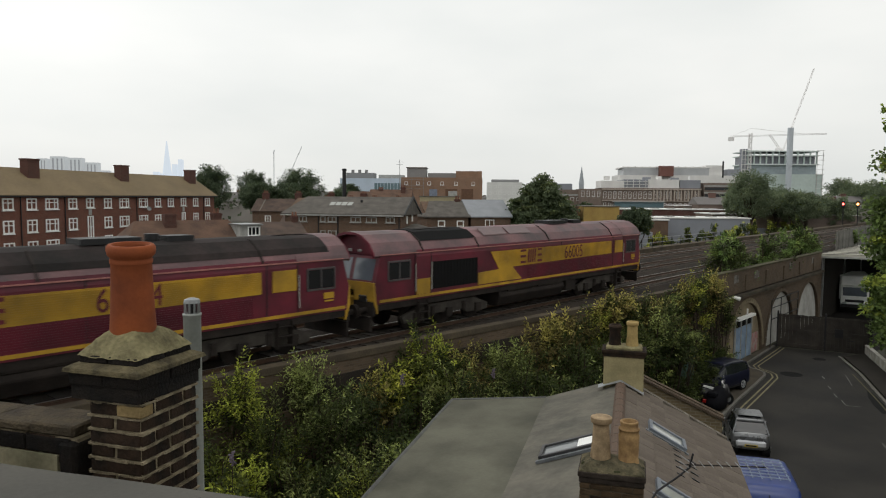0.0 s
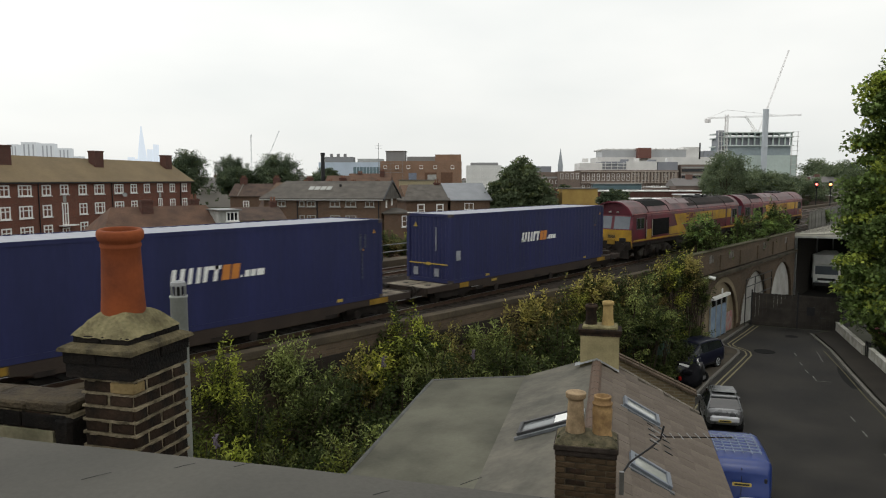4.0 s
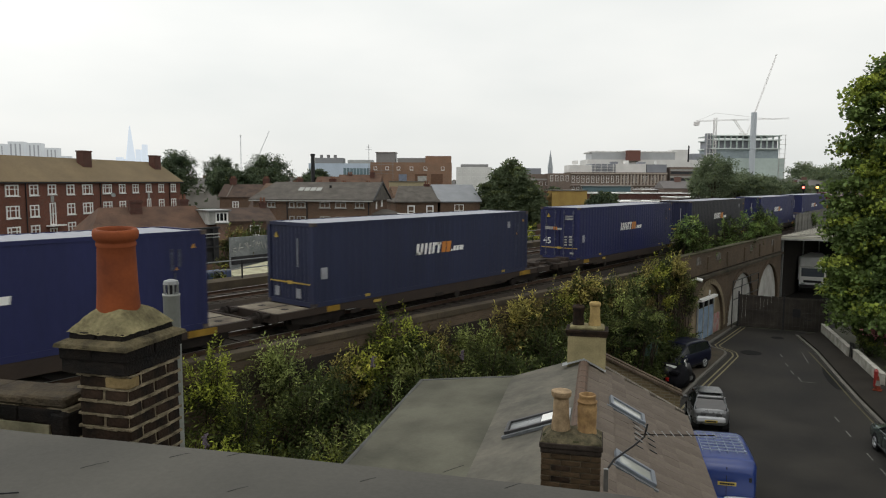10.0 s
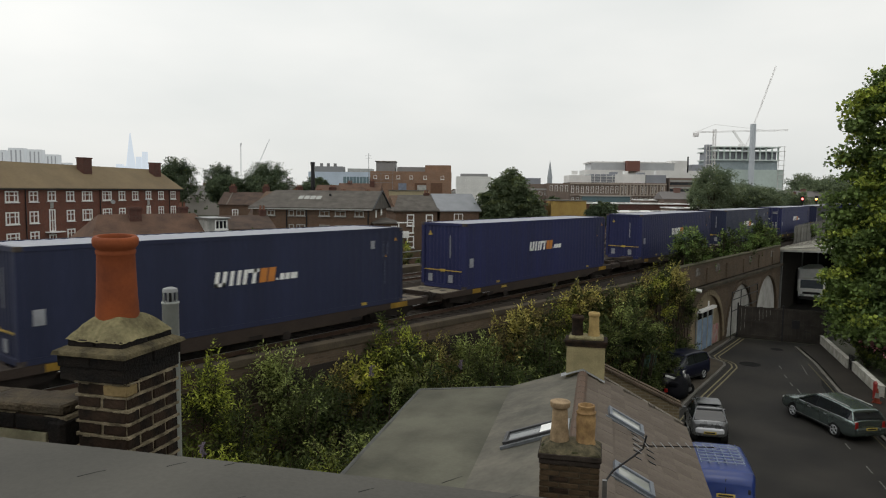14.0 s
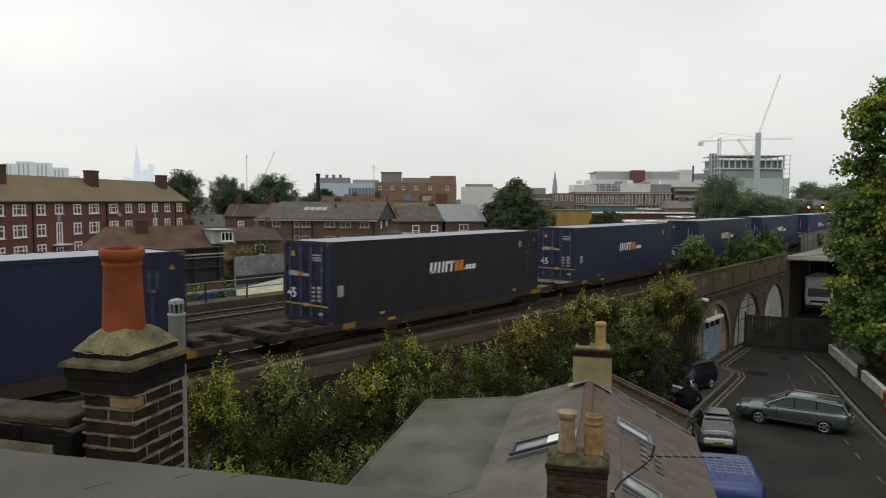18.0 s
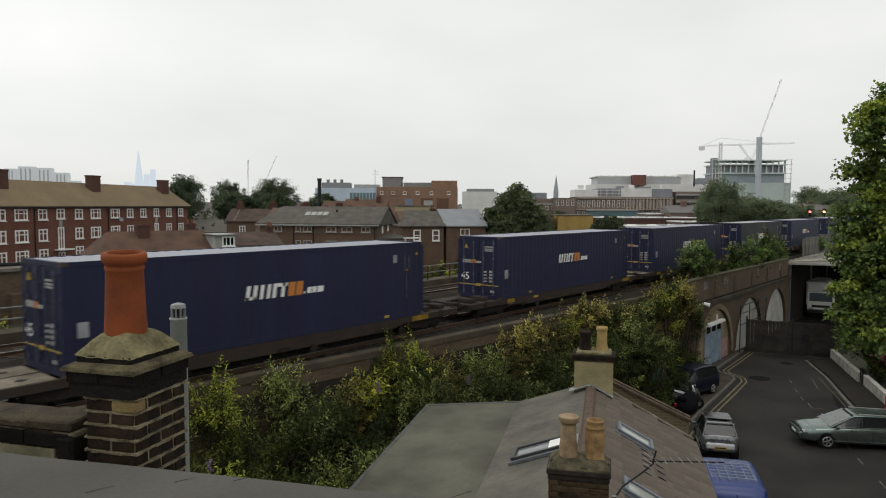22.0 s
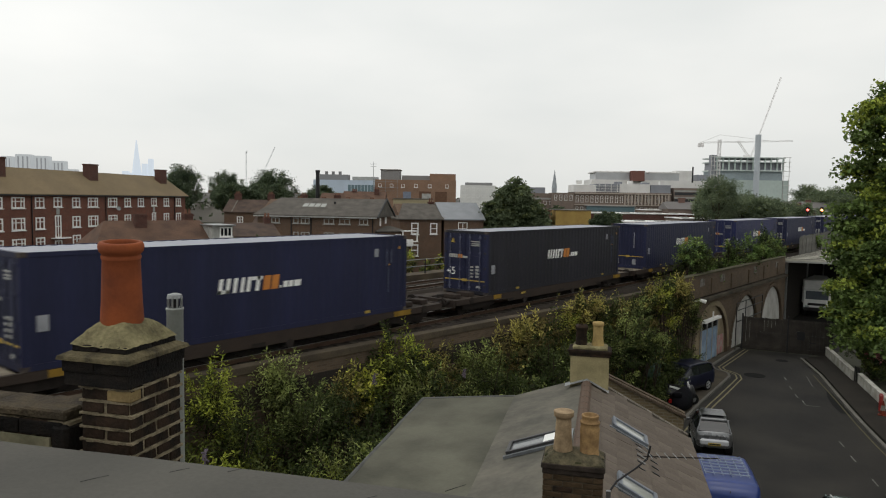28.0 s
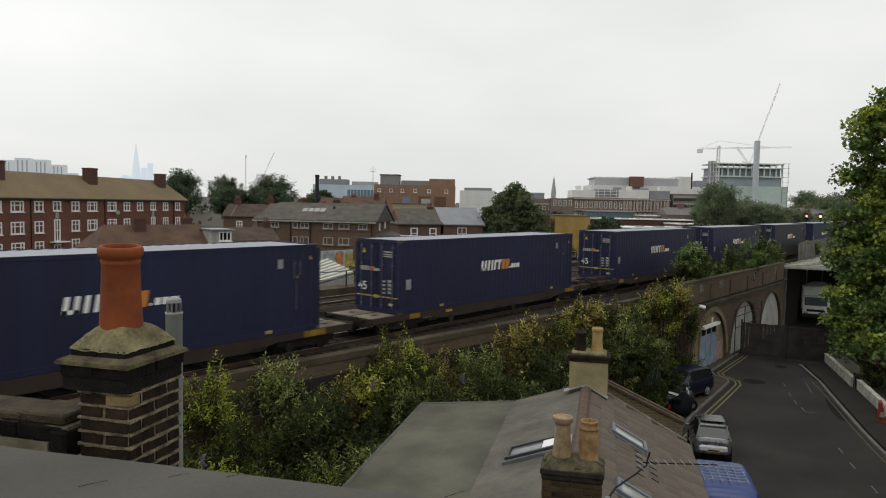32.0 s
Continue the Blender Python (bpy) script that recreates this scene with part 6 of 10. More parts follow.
for x in (8.55, 30.8):
    window(flats, o + x, 9.25, 1.5, 1.3, (0.5,), 0.6)
    window(flats, o + x, 6.1, 1.1, 2.9, (0.5,), 0.5, name="stair_window")
    b = bmesh.new()
    box(b, o + x, -0.5, 4.62, 2.6, 1.0, 0.14)
    part("canopy", b, WHITE, flats, "white concrete entrance canopy")
    boxpart("plaque", flats, OFFWHITE, o + x, -0.03, 8.05, 0.55, 0.08, 0.8, "pale wall plaque")
    window(flats, o + x, 3.3, 1.3, 2.0, (0.5,), 0.5, name="stair_window", sill=False)
for x in (3.9, 18.4, 37.0, -3.2):
    b = bmesh.new()
    bar(b, (o + x, -0.1, 0), (o + x, -0.1, 10.1), 0.07, 6)
    part("drainpipe", b, DARKSTEEL, flats)
b = bmesh.new()
box(b, FL / 2, -0.42, 10.12, FL + 0.9, 0.14, 0.16)
part("gutter", b, DARKSTEEL, flats)
for x in (14.0, 31.65, 50.2):
    b = bmesh.new()
    box(b, x, 3.1, 13.2, 1.9, 1.1, 2.9)
    box(b, x, 3.1, 14.6, 2.05, 1.25, 0.18)
    part("chimney", b, RUSTB, flats)
b = bmesh.new()
lathe(b, [(0.0, 0.06), (0.28, 0.02), (0.36, 0.12)], 0, 0, 0, 12)
dish = part("satellite_dish", b, GALV, flats)
dish.matrix_basis = Matrix.Translation((o + 20.7, -0.5, 8.3)) @ Euler((radians(70), 0, radians(-30))).to_matrix().to_4x4()

# brown-roofed terrace just behind the tracks
tm_ = frame_of((-56.53, 25.46), (-54.2, 40.2))
terr = thing("terrace_house", "low terrace with rust-brown tiled roof and a white dormer", "house", tm_)
TL = 11.6
body(terr, TL, 8.0, 5.0, BROWNB)
gable_roof(terr, TL, 8.0, 5.0, 8.0, REDTILE, 0.3, 2.2, 1.6)
small_stack(terr, 4.7, 3.4, 6.6, 8.75, 1.0, 0.6, 0)
small_stack(terr, 9.3, 4.3, 7.4, 8.75, 0.8, 0.6, 2)
b = bmesh.new()
prism(b, [(5.6, 7.05), (6.9, 7.35), (6.9, 7.45), (5.6, 7.15)], "x", 5.3, 5.5)
part("flashing", b, LEAD, terr, "pale lead flashing by the chimney")
b = bmesh.new()
box(b, 11.2, 2.4, 7.1, 1.9, 3.0, 1.2)
dorm = part("dormer", b, OFFWHITE, terr, "white boarded dormer")
b = bmesh.new()
box(b, 11.2, 2.3, 7.75, 2.2, 3.4, 0.1)
part("dormer_roof", b, GALV, dorm)
window(terr, 11.45, 7.15, 1.15, 0.85, (0.33, 0.66), 0, y=0.88)
# the wing and small roofs beside it
DIMTILE = mat("dim_brown_tile", (0.085, 0.06, 0.048), 0.9, var=0.35, scale=0.9, fine=9, second=(0.05, 0.038, 0.032))
wm = frame_of((-58.6, 39.6), (-57.4, 42.6))
wing = thing("terrace_house", "narrow brick rear wing with a slate roof", "house", wm)
body(wing, 4.6, 6.0, 6.5, BROWNB)
gable_roof(wing, 4.6, 6.0, 6.4, 7.6, DIMTILE, 0.2)
window(wing, 2.6, 5.6, 1.0, 1.0, (0.5,))
small_stack(wing, 4.2, 3.0, 7.0, 8.3, 0.6, 0.5, 2)
bg_ = thing("terrace_house", "dark slate-roofed terrace among trees", "house", frame_of((-92.0, 66.0), (-76.0, 78.0)))
body(bg_, 20, 8, 5.6, BROWNB)
gable_roof(bg_, 20, 8, 5.6, 8.0, DIMTILE, 0.3)
for x in (3.0, 10.0, 17.0):
    small_stack(bg_, x, 4.0, 7.4, 8.9, 1.2, 0.6, 3)

for (xa, ya), (xb, yb), ze, zr_ in (((-118.0, 78.0), (-100.0, 92.0), 7.2, 9.6), ((-106.0, 84.0), (-93.0, 95.0), 6.4, 8.8)):
    bt_ = thing("terrace_house", "long brown-tiled terrace with party walls and chimneys", "house", frame_of((xa, ya), (xb, yb)))
    Lt = math.dist((xa, ya), (xb, yb))
    body(bt_, Lt, 8, ze, BROWNB)
    gable_roof(bt_, Lt, 8, ze, zr_, DIMTILE, 0.3)
    for k in range(4):
        x = 1.5 + k * (Lt - 3) / 3
        small_stack(bt_, x, 4.0, zr_ - 0.5, zr_ + 1.3, 1.3, 0.7, 3)
        b = bmesh.new()
        prism(b, [(-0.2, ze + 0.2), (4.0, zr_ + 0.25), (4.0, zr_ + 0.1), (-0.2, ze)], "x", x - 0.1, x + 0.1)
        part("party_wall", b, CONCRETE, bt_, "pale coped party wall")
        window(bt_, x + 1.6, ze - 1.4, 1.2, 1.3, (0.5,), 0.5)

# two-storey brick houses with a slate roof
hm_ = frame_of((-69.53, 50.51), (-57.1, 57.7)) @ Matrix.Diagonal((1.2, 1.0, 1.0, 1.0))
ra = thing("brick_house", "two-storey brown brick houses with dark slate roof", "house", hm_)
RL = 12.0
body(ra, RL, 8.0, 8.25, BROWNB, 10.15)
gable_roof(ra, RL, 8.0, 8.2, 10.2, SLATE, 0.35, 1.4, 0)
for x, w in ((1.9, 0.95), (4.02, 0.6), (4.98, 1.0), (7.4, 1.15), (9.0, 1.2), (10.9, 1.0)):
    window(ra, x, 7.66, w * 0.9, 0.62, (0.5,) if w > 0.8 else (), 0, glass=(x == 9.0), paint=OFFWHITE)
    if 3 < x < 10:
        window(ra, x, 5.9, w * 0.9, 0.85, (0.38,) if w > 0.8 else (), 0, glass=(x == 7.4), paint=OFFWHITE)
for x in (3.54, 5.58, 11.8):
    b = bmesh.new()
    bar(b, (x, -0.08, 0), (x, -0.08, 8.1), 0.06, 6)
    part("drainpipe", b, DARKSTEEL, ra)
b = bmesh.new()
box(b, RL / 2, -0.38, 8.15, RL + 0.6, 0.12, 0.14)
part("gutter", b, OFFWHITE, ra)
for k in range(4):
    b = bmesh.new()
    box(b, 0, 0, 0, 0.5, 0.9, 0.08, Matrix.Translation((4.4 + k * 0.62, 2.1, 9.47)) @ Euler((math.atan2(2.0, 4.35), 0, 0)).to_matrix().to_4x4())
    # same pale glass, with the mirrored sky in its base colour
    part("rooflight", b, mat("skylight_glass", (0.30, 0.33, 0.35)), ra, "pale rooflight, sky reflection put into its colour")
b = bmesh.new()
bar(b, (7.3, 2.6, 9.4), (7.3, 2.6, 9.95), 0.12, 10)
part("roof_vent", b, DARKSTEEL, ra)
b = bmesh.new()
prism(b, [(-0.45, 8.1), (4.0, 10.22), (8.45, 8.1), (8.45, 8.3), (4.0, 10.45), (-0.45, 8.3)], "x", RL + 0.33, RL + 0.45)
part("bargeboard", b, DARKSTEEL, ra, "dark gable bargeboard")
boxpart("side_window", ra, WHITE, RL + 0.02, 2.5, 7.6, 0.1, 0.5, 0.9)
boxpart("side_window", ra, WHITE, RL + 0.02, 5.2, 7.8, 0.1, 0.6, 0.9)
# lean-to and white porch at its end
lt = thing("lean_to", "small brick lean-to with a white-framed porch", "building", frame_of((-57.0, 58.2), (-55.0, 63.2)))
body(lt, 3.4, 4.0, 6.5, BROWNB)
b = bmesh.new()
prism(b, [(-0.2, 6.5), (4.2, 6.9), (4.2, 7.05), (-0.2, 6.65)], "x", -0.2, 3.6)
part("roof", b, SLATE, lt)
window(lt, 2.6, 5.6, 0.7, 1.3, (), 0.5)
b = bmesh.new()
for x in (3.0, 4.9):
    box(b, x, -0.5, 6.0, 0.12, 0.12, 1.2)
box(b, 3.95, -0.3, 6.62, 2.1, 0.7, 0.1)
box(b, 3.95, -0.3, 5.36, 2.1, 0.7, 0.1)
part("porch", b, WHITE, lt, "white porch posts and canopy")

rb = thing("brick_house", "brown brick house with grey slate roof and white windows", "house", frame_of((-62.5, 68.0), (-59.2, 72.7)))
body(rb, 5.7, 8.0, 7.7, BROWNB, 9.75)
gable_roof(rb, 5.7, 8.0, 7.65, 9.7, SLATE, 0.3, 1.5, 0)
window(rb, 2.0, 6.5, 1.0, 1.55, (), 0.5)
window(rb, 4.6, 6.5, 1.0, 1.5, (), 0.5)
window(rb, 2.0, 3.6, 1.0, 1.55, (), 0.5)
small_stack(rb, 5.2, 4.0, 9.0, 10.1, 0.7, 0.5, 2)
boxpart("wall_tank", rb, WHITE, 0.9, -0.3, 4.6, 1.6, 0.5, 0.9, "white sheet-covered tank")
rc = thing("brick_house", "brown brick house with a pale blue-grey slate roof", "house", frame_of((-59.0, 73.0), (-55.8, 77.6)))
body(rc, 5.6, 8.0, 7.7, BROWNB, 9.9)
gable_roof(rc, 5.6, 8.0, 7.65, 9.9, mat("pale_slate", (0.2, 0.21, 0.225), 0.6, var=0.15, scale=1.0, fine=10), 0.25)
window(rc, 2.6, 6.9, 1.3, 0.9, (0.5,), 0)
window(rc, 2.6, 4.6, 1.2, 1.3, (0.5,), 0)

bb = thing("flat_roofed_block", "low cream rendered block with a flat roof", "building", frame_of((-75.8, 80.8), (-71.0, 84.7)))
body(bb, 6.2, 8, 10.35, mat("cream_render", (0.3, 0.26, 0.165), 0.9, var=0.15, scale=0.4, fine=6))
boxpart("parapet", bb, CONCRETE, 3.1, 4, 10.43, 6.4, 8.2, 0.16)
boxpart("plant_box", bb, OFFWHITE, 5.2, 1.2, 10.9, 1.4, 1.6, 0.8)

# big brown-brick block with stepped top
bk = thing("office_block", "large orange-brown brick block with a stepped flat roof", "building", frame_of((-117.6, 118.9), (-102.4, 130.7)))
body(bk, 19.3, 18, 14.9, ORANGEB)
boxpart("roof_storey", bk, ORANGEB, 16.1, 6, 15.7, 6.2, 8, 1.6)
boxpart("roof_storey", bk, mat("grey_cladding", (0.2, 0.2, 0.2), 0.7, var=0.1), 9.5, 8, 15.5, 7.0, 6, 1.2)
boxpart("stair_tower", bk, mat("grey_cladding", (0.2, 0.2, 0.2)), 3.2, 7, 16.1, 4.6, 5, 2.4)
boxpart("tower_cap", bk, CONCRETE, 3.2, 7, 17.4, 5.0, 5.4, 0.2)
for x in (1.2, 4.0, 6.7, 9.8, 13.1, 17.2):
    window(bk, x, 13.5, 0.8, 0.8, (), 0)
boxpart("loading_door", bk, mat("blue_grey_door", (0.16, 0.19, 0.25), 0.6), 7.7, -0.04, 11.0, 1.9, 0.1, 2.2, "blue-grey loading door")
for x, w in ((12.0, 2.8), (15.8, 2.8)):
    boxpart("brick_panel", bk, mat("dark_panel", (0.13, 0.075, 0.05), 0.9, var=0.2), x, -0.03, 10.9, w, 0.1, 2.6, "recessed dark brick panel")
b = bmesh.new()
for z in (12.2, 13.0, 14.4):
    box(b, 2.6, -0.5, z, 6.0, 0.06, 0.06)
for x in (0.0, 2.6, 5.4):
    box(b, x, -0.5, 12.6, 0.06, 0.06, 4.6)
part("scaffold", b, GALV, bk, "fire stair railings on the end")
b = bmesh.new()
bar(b, (-0.6, 2, 12), (-0.6, 2, 19.2), 0.06, 5)
for z in (18.0, 18.6):
    box(b, -0.6, 2, z, 1.6, 0.05, 0.05)
part("roof_aerial", b, GALV, bk)
for x, z in ((-2.5, 11.6), (-4.6, 11.2)):
    a_ = thing("terrace_house", "old brown brick rear extension with stacked chimneys", "house", frame_of((-96.5 + x * 2, 96.0 + x), (-90.0 + x * 2, 101.0 + x)))
    body(a_, 8, 8, 9.3, BROWNB)
    gable_roof(a_, 8, 8, 9.2, z, REDTILE, 0.3)
    small_stack(a_, 6.5, 3.0, 9.5, z + 0.6, 0.9, 0.6, 3)

# pale blue glass offices
gl = thing("office_block", "pale blue-grey glass and metal office building", "building", frame_of((-172.0, 146.2), (-155.0, 160.0)))
PALEBLUE = mat("pale_blue_cladding", (0.4, 0.47, 0.55), 0.5, var=0.12, scale=0.2, fine=2)
body(gl, 21.9, 14, 16.0, PALEBLUE)
boxpart("roof_plant", gl, mat("grey_cladding", (0.2, 0.2, 0.2)), 6, 6, 16.9, 9, 6, 1.8)
boxpart("roof_plant", gl, OFFWHITE, 16, 6, 16.6, 8, 6, 1.2)
for k in range(10):
    boxpart("glazing_bay", gl, mat("teal_glass", (0.10, 0.16, 0.18), 0.15, var=0.1, spec=0.8), 11.5 + k * 1.05, -0.05, 13.2, 0.9, 0.1, 2.6)
boxpart("white_band", gl, WHITE, 15.5, -0.08, 11.6, 12.5, 0.2, 0.5)
b = bmesh.new()
for k in range(3):
    bar(b, (3.5 + k * 2.2, 4, 17.5), (3.5 + k * 2.2, 4, 18.8), 0.5, 10)
part("roof_stack", b, mat("grey_cladding", (0.2, 0.2, 0.2)), gl)
ch = thing("industrial_chimney", "slim dark brick chimney", "chimney", Matrix.Translation((-108.9, 93.7, 0)))
b = bmesh.new()
bar(b, (0, 0, 0), (0, 0, 15.8), 0.45, 10, 0.38)
bar(b, (0, 0, 15.4), (0, 0, 15.9), 0.46, 10)
part("shaft", b, DARKSTEEL, ch)

wh = thing("office_block", "white flat-roofed office building", "building", frame_of((-141.4, 183.5), (-132.5, 190.7)))
body(wh, 11.5, 12, 15.2, mat("white_office_wall", (0.6, 0.6, 0.58), 0.8, var=0.1, scale=0.3, fine=3))
for z in (13.8, 11.6, 9.4):
    for k in range(7):
        window(wh, 1.0 + k * 1.55, z, 1.0, 1.0, (), 0, sill=False)
boxpart("roof_storey", wh, mat("grey_cladding", (0.2, 0.2, 0.2)), 6, 6, 15.7, 9, 8, 0.9)

# church with a spire
cs = thing("church", "distant grey church with a slender pointed spire", "church", Matrix.Translation((-306.5, 530, 0)) @ Matrix.Rotation(radians(30), 4, "Z"))
FARGREY = mat("far_grey", (0.3, 0.32, 0.34), 0.9, var=0.08, scale=0.05)
FARCRANE = mat("far_crane", (0.6, 0.62, 0.63), 0.9, var=0.05)
boxpart("tower", cs, FARGREY, 0, 0, 11, 4.2, 4.2, 22)
b = bmesh.new()
bmesh.ops.create_cone(b, cap_ends=True, segments=8, radius1=2.3, radius2=0.05, depth=15.5, matrix=Matrix.Translation((0, 0, 29.7)))
part("spire", b, FARGREY, cs)
boxpart("nave", cs, FARGREY, -14, 0, 7, 22, 9, 14)

# college and market buildings in the middle distance
HOSPB = brick_mat("college_brick", (0.2, 0.155, 0.13), (0.14, 0.12, 0.105))
PALECLAD = mat("pale_cladding", (0.6, 0.59, 0.57), 0.6, var=0.1, scale=0.3, fine=3)
DKCLAD = mat("dark_cladding", (0.2, 0.21, 0.235), 0.5, var=0.12, scale=0.3)
hp = thing("college_building", "long brick college building with pale roof storey and tall windows", "building", frame_of((-112, 207), (-86.6, 226.2)))
body(hp, 31.8, 16, 13.6, HOSPB)
boxpart("upper_storey", hp, PALECLAD, 3.5, 7, 14.8, 7.5, 12, 2.4)
boxpart("upper_storey", hp, DKCLAD, 11, 7, 15.0, 7.8, 12, 2.8)
boxpart("upper_storey", hp, PALECLAD, 20, 7, 15.0, 10, 12, 2.9)
boxpart("upper_storey", hp, DKCLAD, 28.5, 7, 14.9, 6.6, 12, 2.7)
for k in range(3):
    boxpart("floor_band", hp, PALECLAD, 11, 0.9, 13.8 + k * 0.95, 7.9, 0.4, 0.14)
for k in range(4):
    boxpart("mullion", hp, PALECLAD, 8.2 + k * 2.0, 0.9, 15.0, 0.14, 0.4, 2.6)
for k in range(19):
    x = 0.9 + k * 1.62
    window(hp, x, 11.3, 0.85, 2.3, (), 0.6, sill=False)
    window(hp, x, 7.9, 0.85, 1.6, (), 0.5, sill=False)
for k in range(14):
    boxpart("column", hp, mat("buff_stone", (0.36, 0.31, 0.265), 0.9, var=0.15, scale=0.4), 16.6 + k * 1.1, -0.25, 11.2, 0.42, 0.5, 3.4)
boxpart("ledge", hp, mat("buff_stone", (0.36, 0.31, 0.265)), 15.9, -0.3, 13.2, 31.8, 0.6, 0.35)
boxpart("ledge", hp, mat("buff_stone", (0.36, 0.31, 0.265)), 15.9, -0.3, 9.4, 31.8, 0.6, 0.25)
for x, w, h in ((2.0, 1.8, 1.2), (6.4, 1.2, 0.8), (15.0, 2.4, 0.9), (19.0, 1.4, 1.3), (24.0, 2.6, 0.8), (29.5, 1.4, 1.4)):
    boxpart("roof_unit", hp, DKCLAD if w > 2 else PALECLAD, x, 4.0, 16.3 + h / 2, w, 2.0, h)
boxpart("link_roof", hp, OFFWHITE, 11, -3.5, 9.2, 16, 4, 0.3, "pale glazed link roof")
boxpart("link_wall", hp, mat("teal_glass", (0.10, 0.16, 0.18)), 11, -3.4, 8.2, 15.5, 3.4, 1.8)
boxpart("wing", hp, HOSPB, -3.6, 6, 6.6, 7.0, 12, 13.2)
for k in range(4):
    window(hp, -6.2 + k * 1.7, 11.6, 0.9, 1.9, (), 0.5, sill=False)
hq = thing("college_building", "white-roofed hall with a red brick stair tower", "building", frame_of((-122.0, 238.5), (-84.0, 268.0)))
body(hq, 46, 16, 18.8, PALECLAD)
boxpart("roof", hq, PALECLAD, 17, 7, 21.6, 32, 14, 0.7, "white curved metal roof", 0.2)
boxpart("clerestory", hq, mat("pale_grey_cladding", (0.4, 0.41, 0.42), 0.6, var=0.12, scale=0.3), 17, 6, 20.1, 31, 12, 2.6)
boxpart("stair_tower", hq, mat("red_cladding", (0.17, 0.085, 0.07), 0.9, var=0.15), 16.5, -1, 20.2, 4.8, 4, 3.8, "red brick stair tower")
boxpart("roof_plant", hq, PALECLAD, 35, 5, 20.6, 6, 5, 4.0)
boxpart("roof_plant", hq, DKCLAD, 42, 5, 20.0, 4, 5, 2.4)
for k in range(12):
    boxpart("roof_rib", hq, PALECLAD, 3 + k * 2.6, -0.5, 21.8, 0.25, 1.4, 0.4)
b = bmesh.new()
bar(b, (37.5, 0, 18), (37.5, 0, 24.0), 0.3, 8)
part("flue_stack", b, DARKSTEEL, hq)
he = thing("brick_offices", "banded brick offices with pale window strips", "building", frame_of((-86.0, 226.8), (-77.0, 233.6)))
body(he, 11.3, 14, 15.4, HOSPB)
for z in (14.4, 12.2, 10.0, 7.8):
    boxpart("window_band", he, OFFWHITE, 5.6, -0.04, z, 11.0, 0.12, 0.5)
    boxpart("glass_band", he, GLASS, 5.6, -0.04, z - 0.9, 10.8, 0.1, 0.9)
lw_ = thing("low_block", "low grey flat-roofed block behind the tree", "building", frame_of((-135, 196), (-114, 212)))
body(lw_, 26, 14, 13.0, HOSPB)
boxpart("roof_storey", lw_, DKCLAD, 10, 6, 14.0, 12, 9, 2.0)
boxpart("pale_band", lw_, OFFWHITE, 13, -0.05, 11.2, 25, 0.14, 0.6)
for k in range(12):
    window(lw_, 1.5 + k * 2.05, 9.8, 1.2, 1.2, (), 0, sill=False)

# yard with low sheds and vehicles in front of the college
for k, (x, y, L, D, h, mt, lb) in enumerate(((-74, 108, 26, 9, 6.3, BROWNB, "low brown brick workshop with a flat roof"), (-62, 122, 24, 10, 6.6, DKCLAD, "low dark metal shed"), (-86, 150, 34, 12, 7.6, RUSTB, "long low brick shed with a pale roof"), (-55, 150, 30, 12, 7.0, HOSPB, "low brown storage shed"), (-74, 176, 36, 10, 8.4, HOSPB, "low brick works building"))):
    sh = thing("workshop_shed", lb, "shed", frame_of((x, y), (x + L * 0.79, y + L * 0.61)))
    body(sh, L, D, h, mt)
    boxpart("roof_edge", sh, PALECLAD, L / 2, D / 2, h + 0.1, L + 0.4, D + 0.4, 0.2, "pale metal roof edge")
    for j in range(int(L / 4)):
        boxpart("rooflight", sh, OFFWHITE, 2 + j * 4, D * 0.4, h + 0.28, 1.6, 2.2, 0.2)
        boxpart("bay_door", sh, DKCLAD, 2 + j * 4, -0.05, 2.2, 2.4, 0.12, 4.0)
yb_ = thing("yellow_brick_block", "windowless yellow ochre rendered block behind the tracks", "building", frame_of((-53.0, 92.3), (-48.9, 95.6)))
body(yb_, 5.3, 6, 9.1, mat("ochre_wall", (0.36, 0.25, 0.08), 0.9, var=0.2, scale=0.5, fine=8, second=(0.26, 0.17, 0.06)))
boxpart("parapet", yb_, CONCRETE, 2.65, 3, 9.15, 5.5, 6.2, 0.14)
yb2 = thing("brick_house", "small dark brick building with white window bands", "building", frame_of((-57.0, 89.0), (-53.6, 91.9)))
body(yb2, 4.4, 6, 8.9, BROWNB)
for z in (8.0, 7.2):
    window(yb2, 3.3, z, 1.3, 0.45, (), 0, sill=False)
boxpart("roof_edge", yb2, REDTILE, 2.2, 3, 9.0, 4.7, 6.3, 0.2)

# hospital under construction with cranes
cn = thing("construction_building", "unfinished concrete tower block wrapped in pale sheeting", "building", frame_of((-151.2, 462.5), (-112, 493.7)))
SHEET = mat("pale_sheeting", (0.56, 0.61, 0.59), 0.7, var=0.12, scale=0.06, fine=0.6)
SHEETD = mat("grey_green_sheeting", (0.46, 0.53, 0.5), 0.7, var=0.12, scale=0.06, fine=0.6)
boxpart("lower_sheeting", cn, SHEETD, 27, 12, 13, 47, 24, 26)
boxpart("upper_sheeting", cn, mat("blue_grey_sheeting", (0.3, 0.35, 0.37), 0.7, var=0.2, scale=0.08, fine=0.7), 25, 12.5, 29, 43, 23, 6)
boxpart("dark_storey", cn, DKCLAD, 25, 13, 35.0, 42, 22, 5.0)
for z in (32.2, 37.8, 40.6):
    boxpart("floor_slab", cn, SHEET, 25, 12, z, 45, 25, 0.7)
for k in range(12):
    boxpart("column", cn, SHEETD, 3.5 + k * 3.9, 0.6, 36.5, 0.8, 0.8, 8.2)
b = bmesh.new()
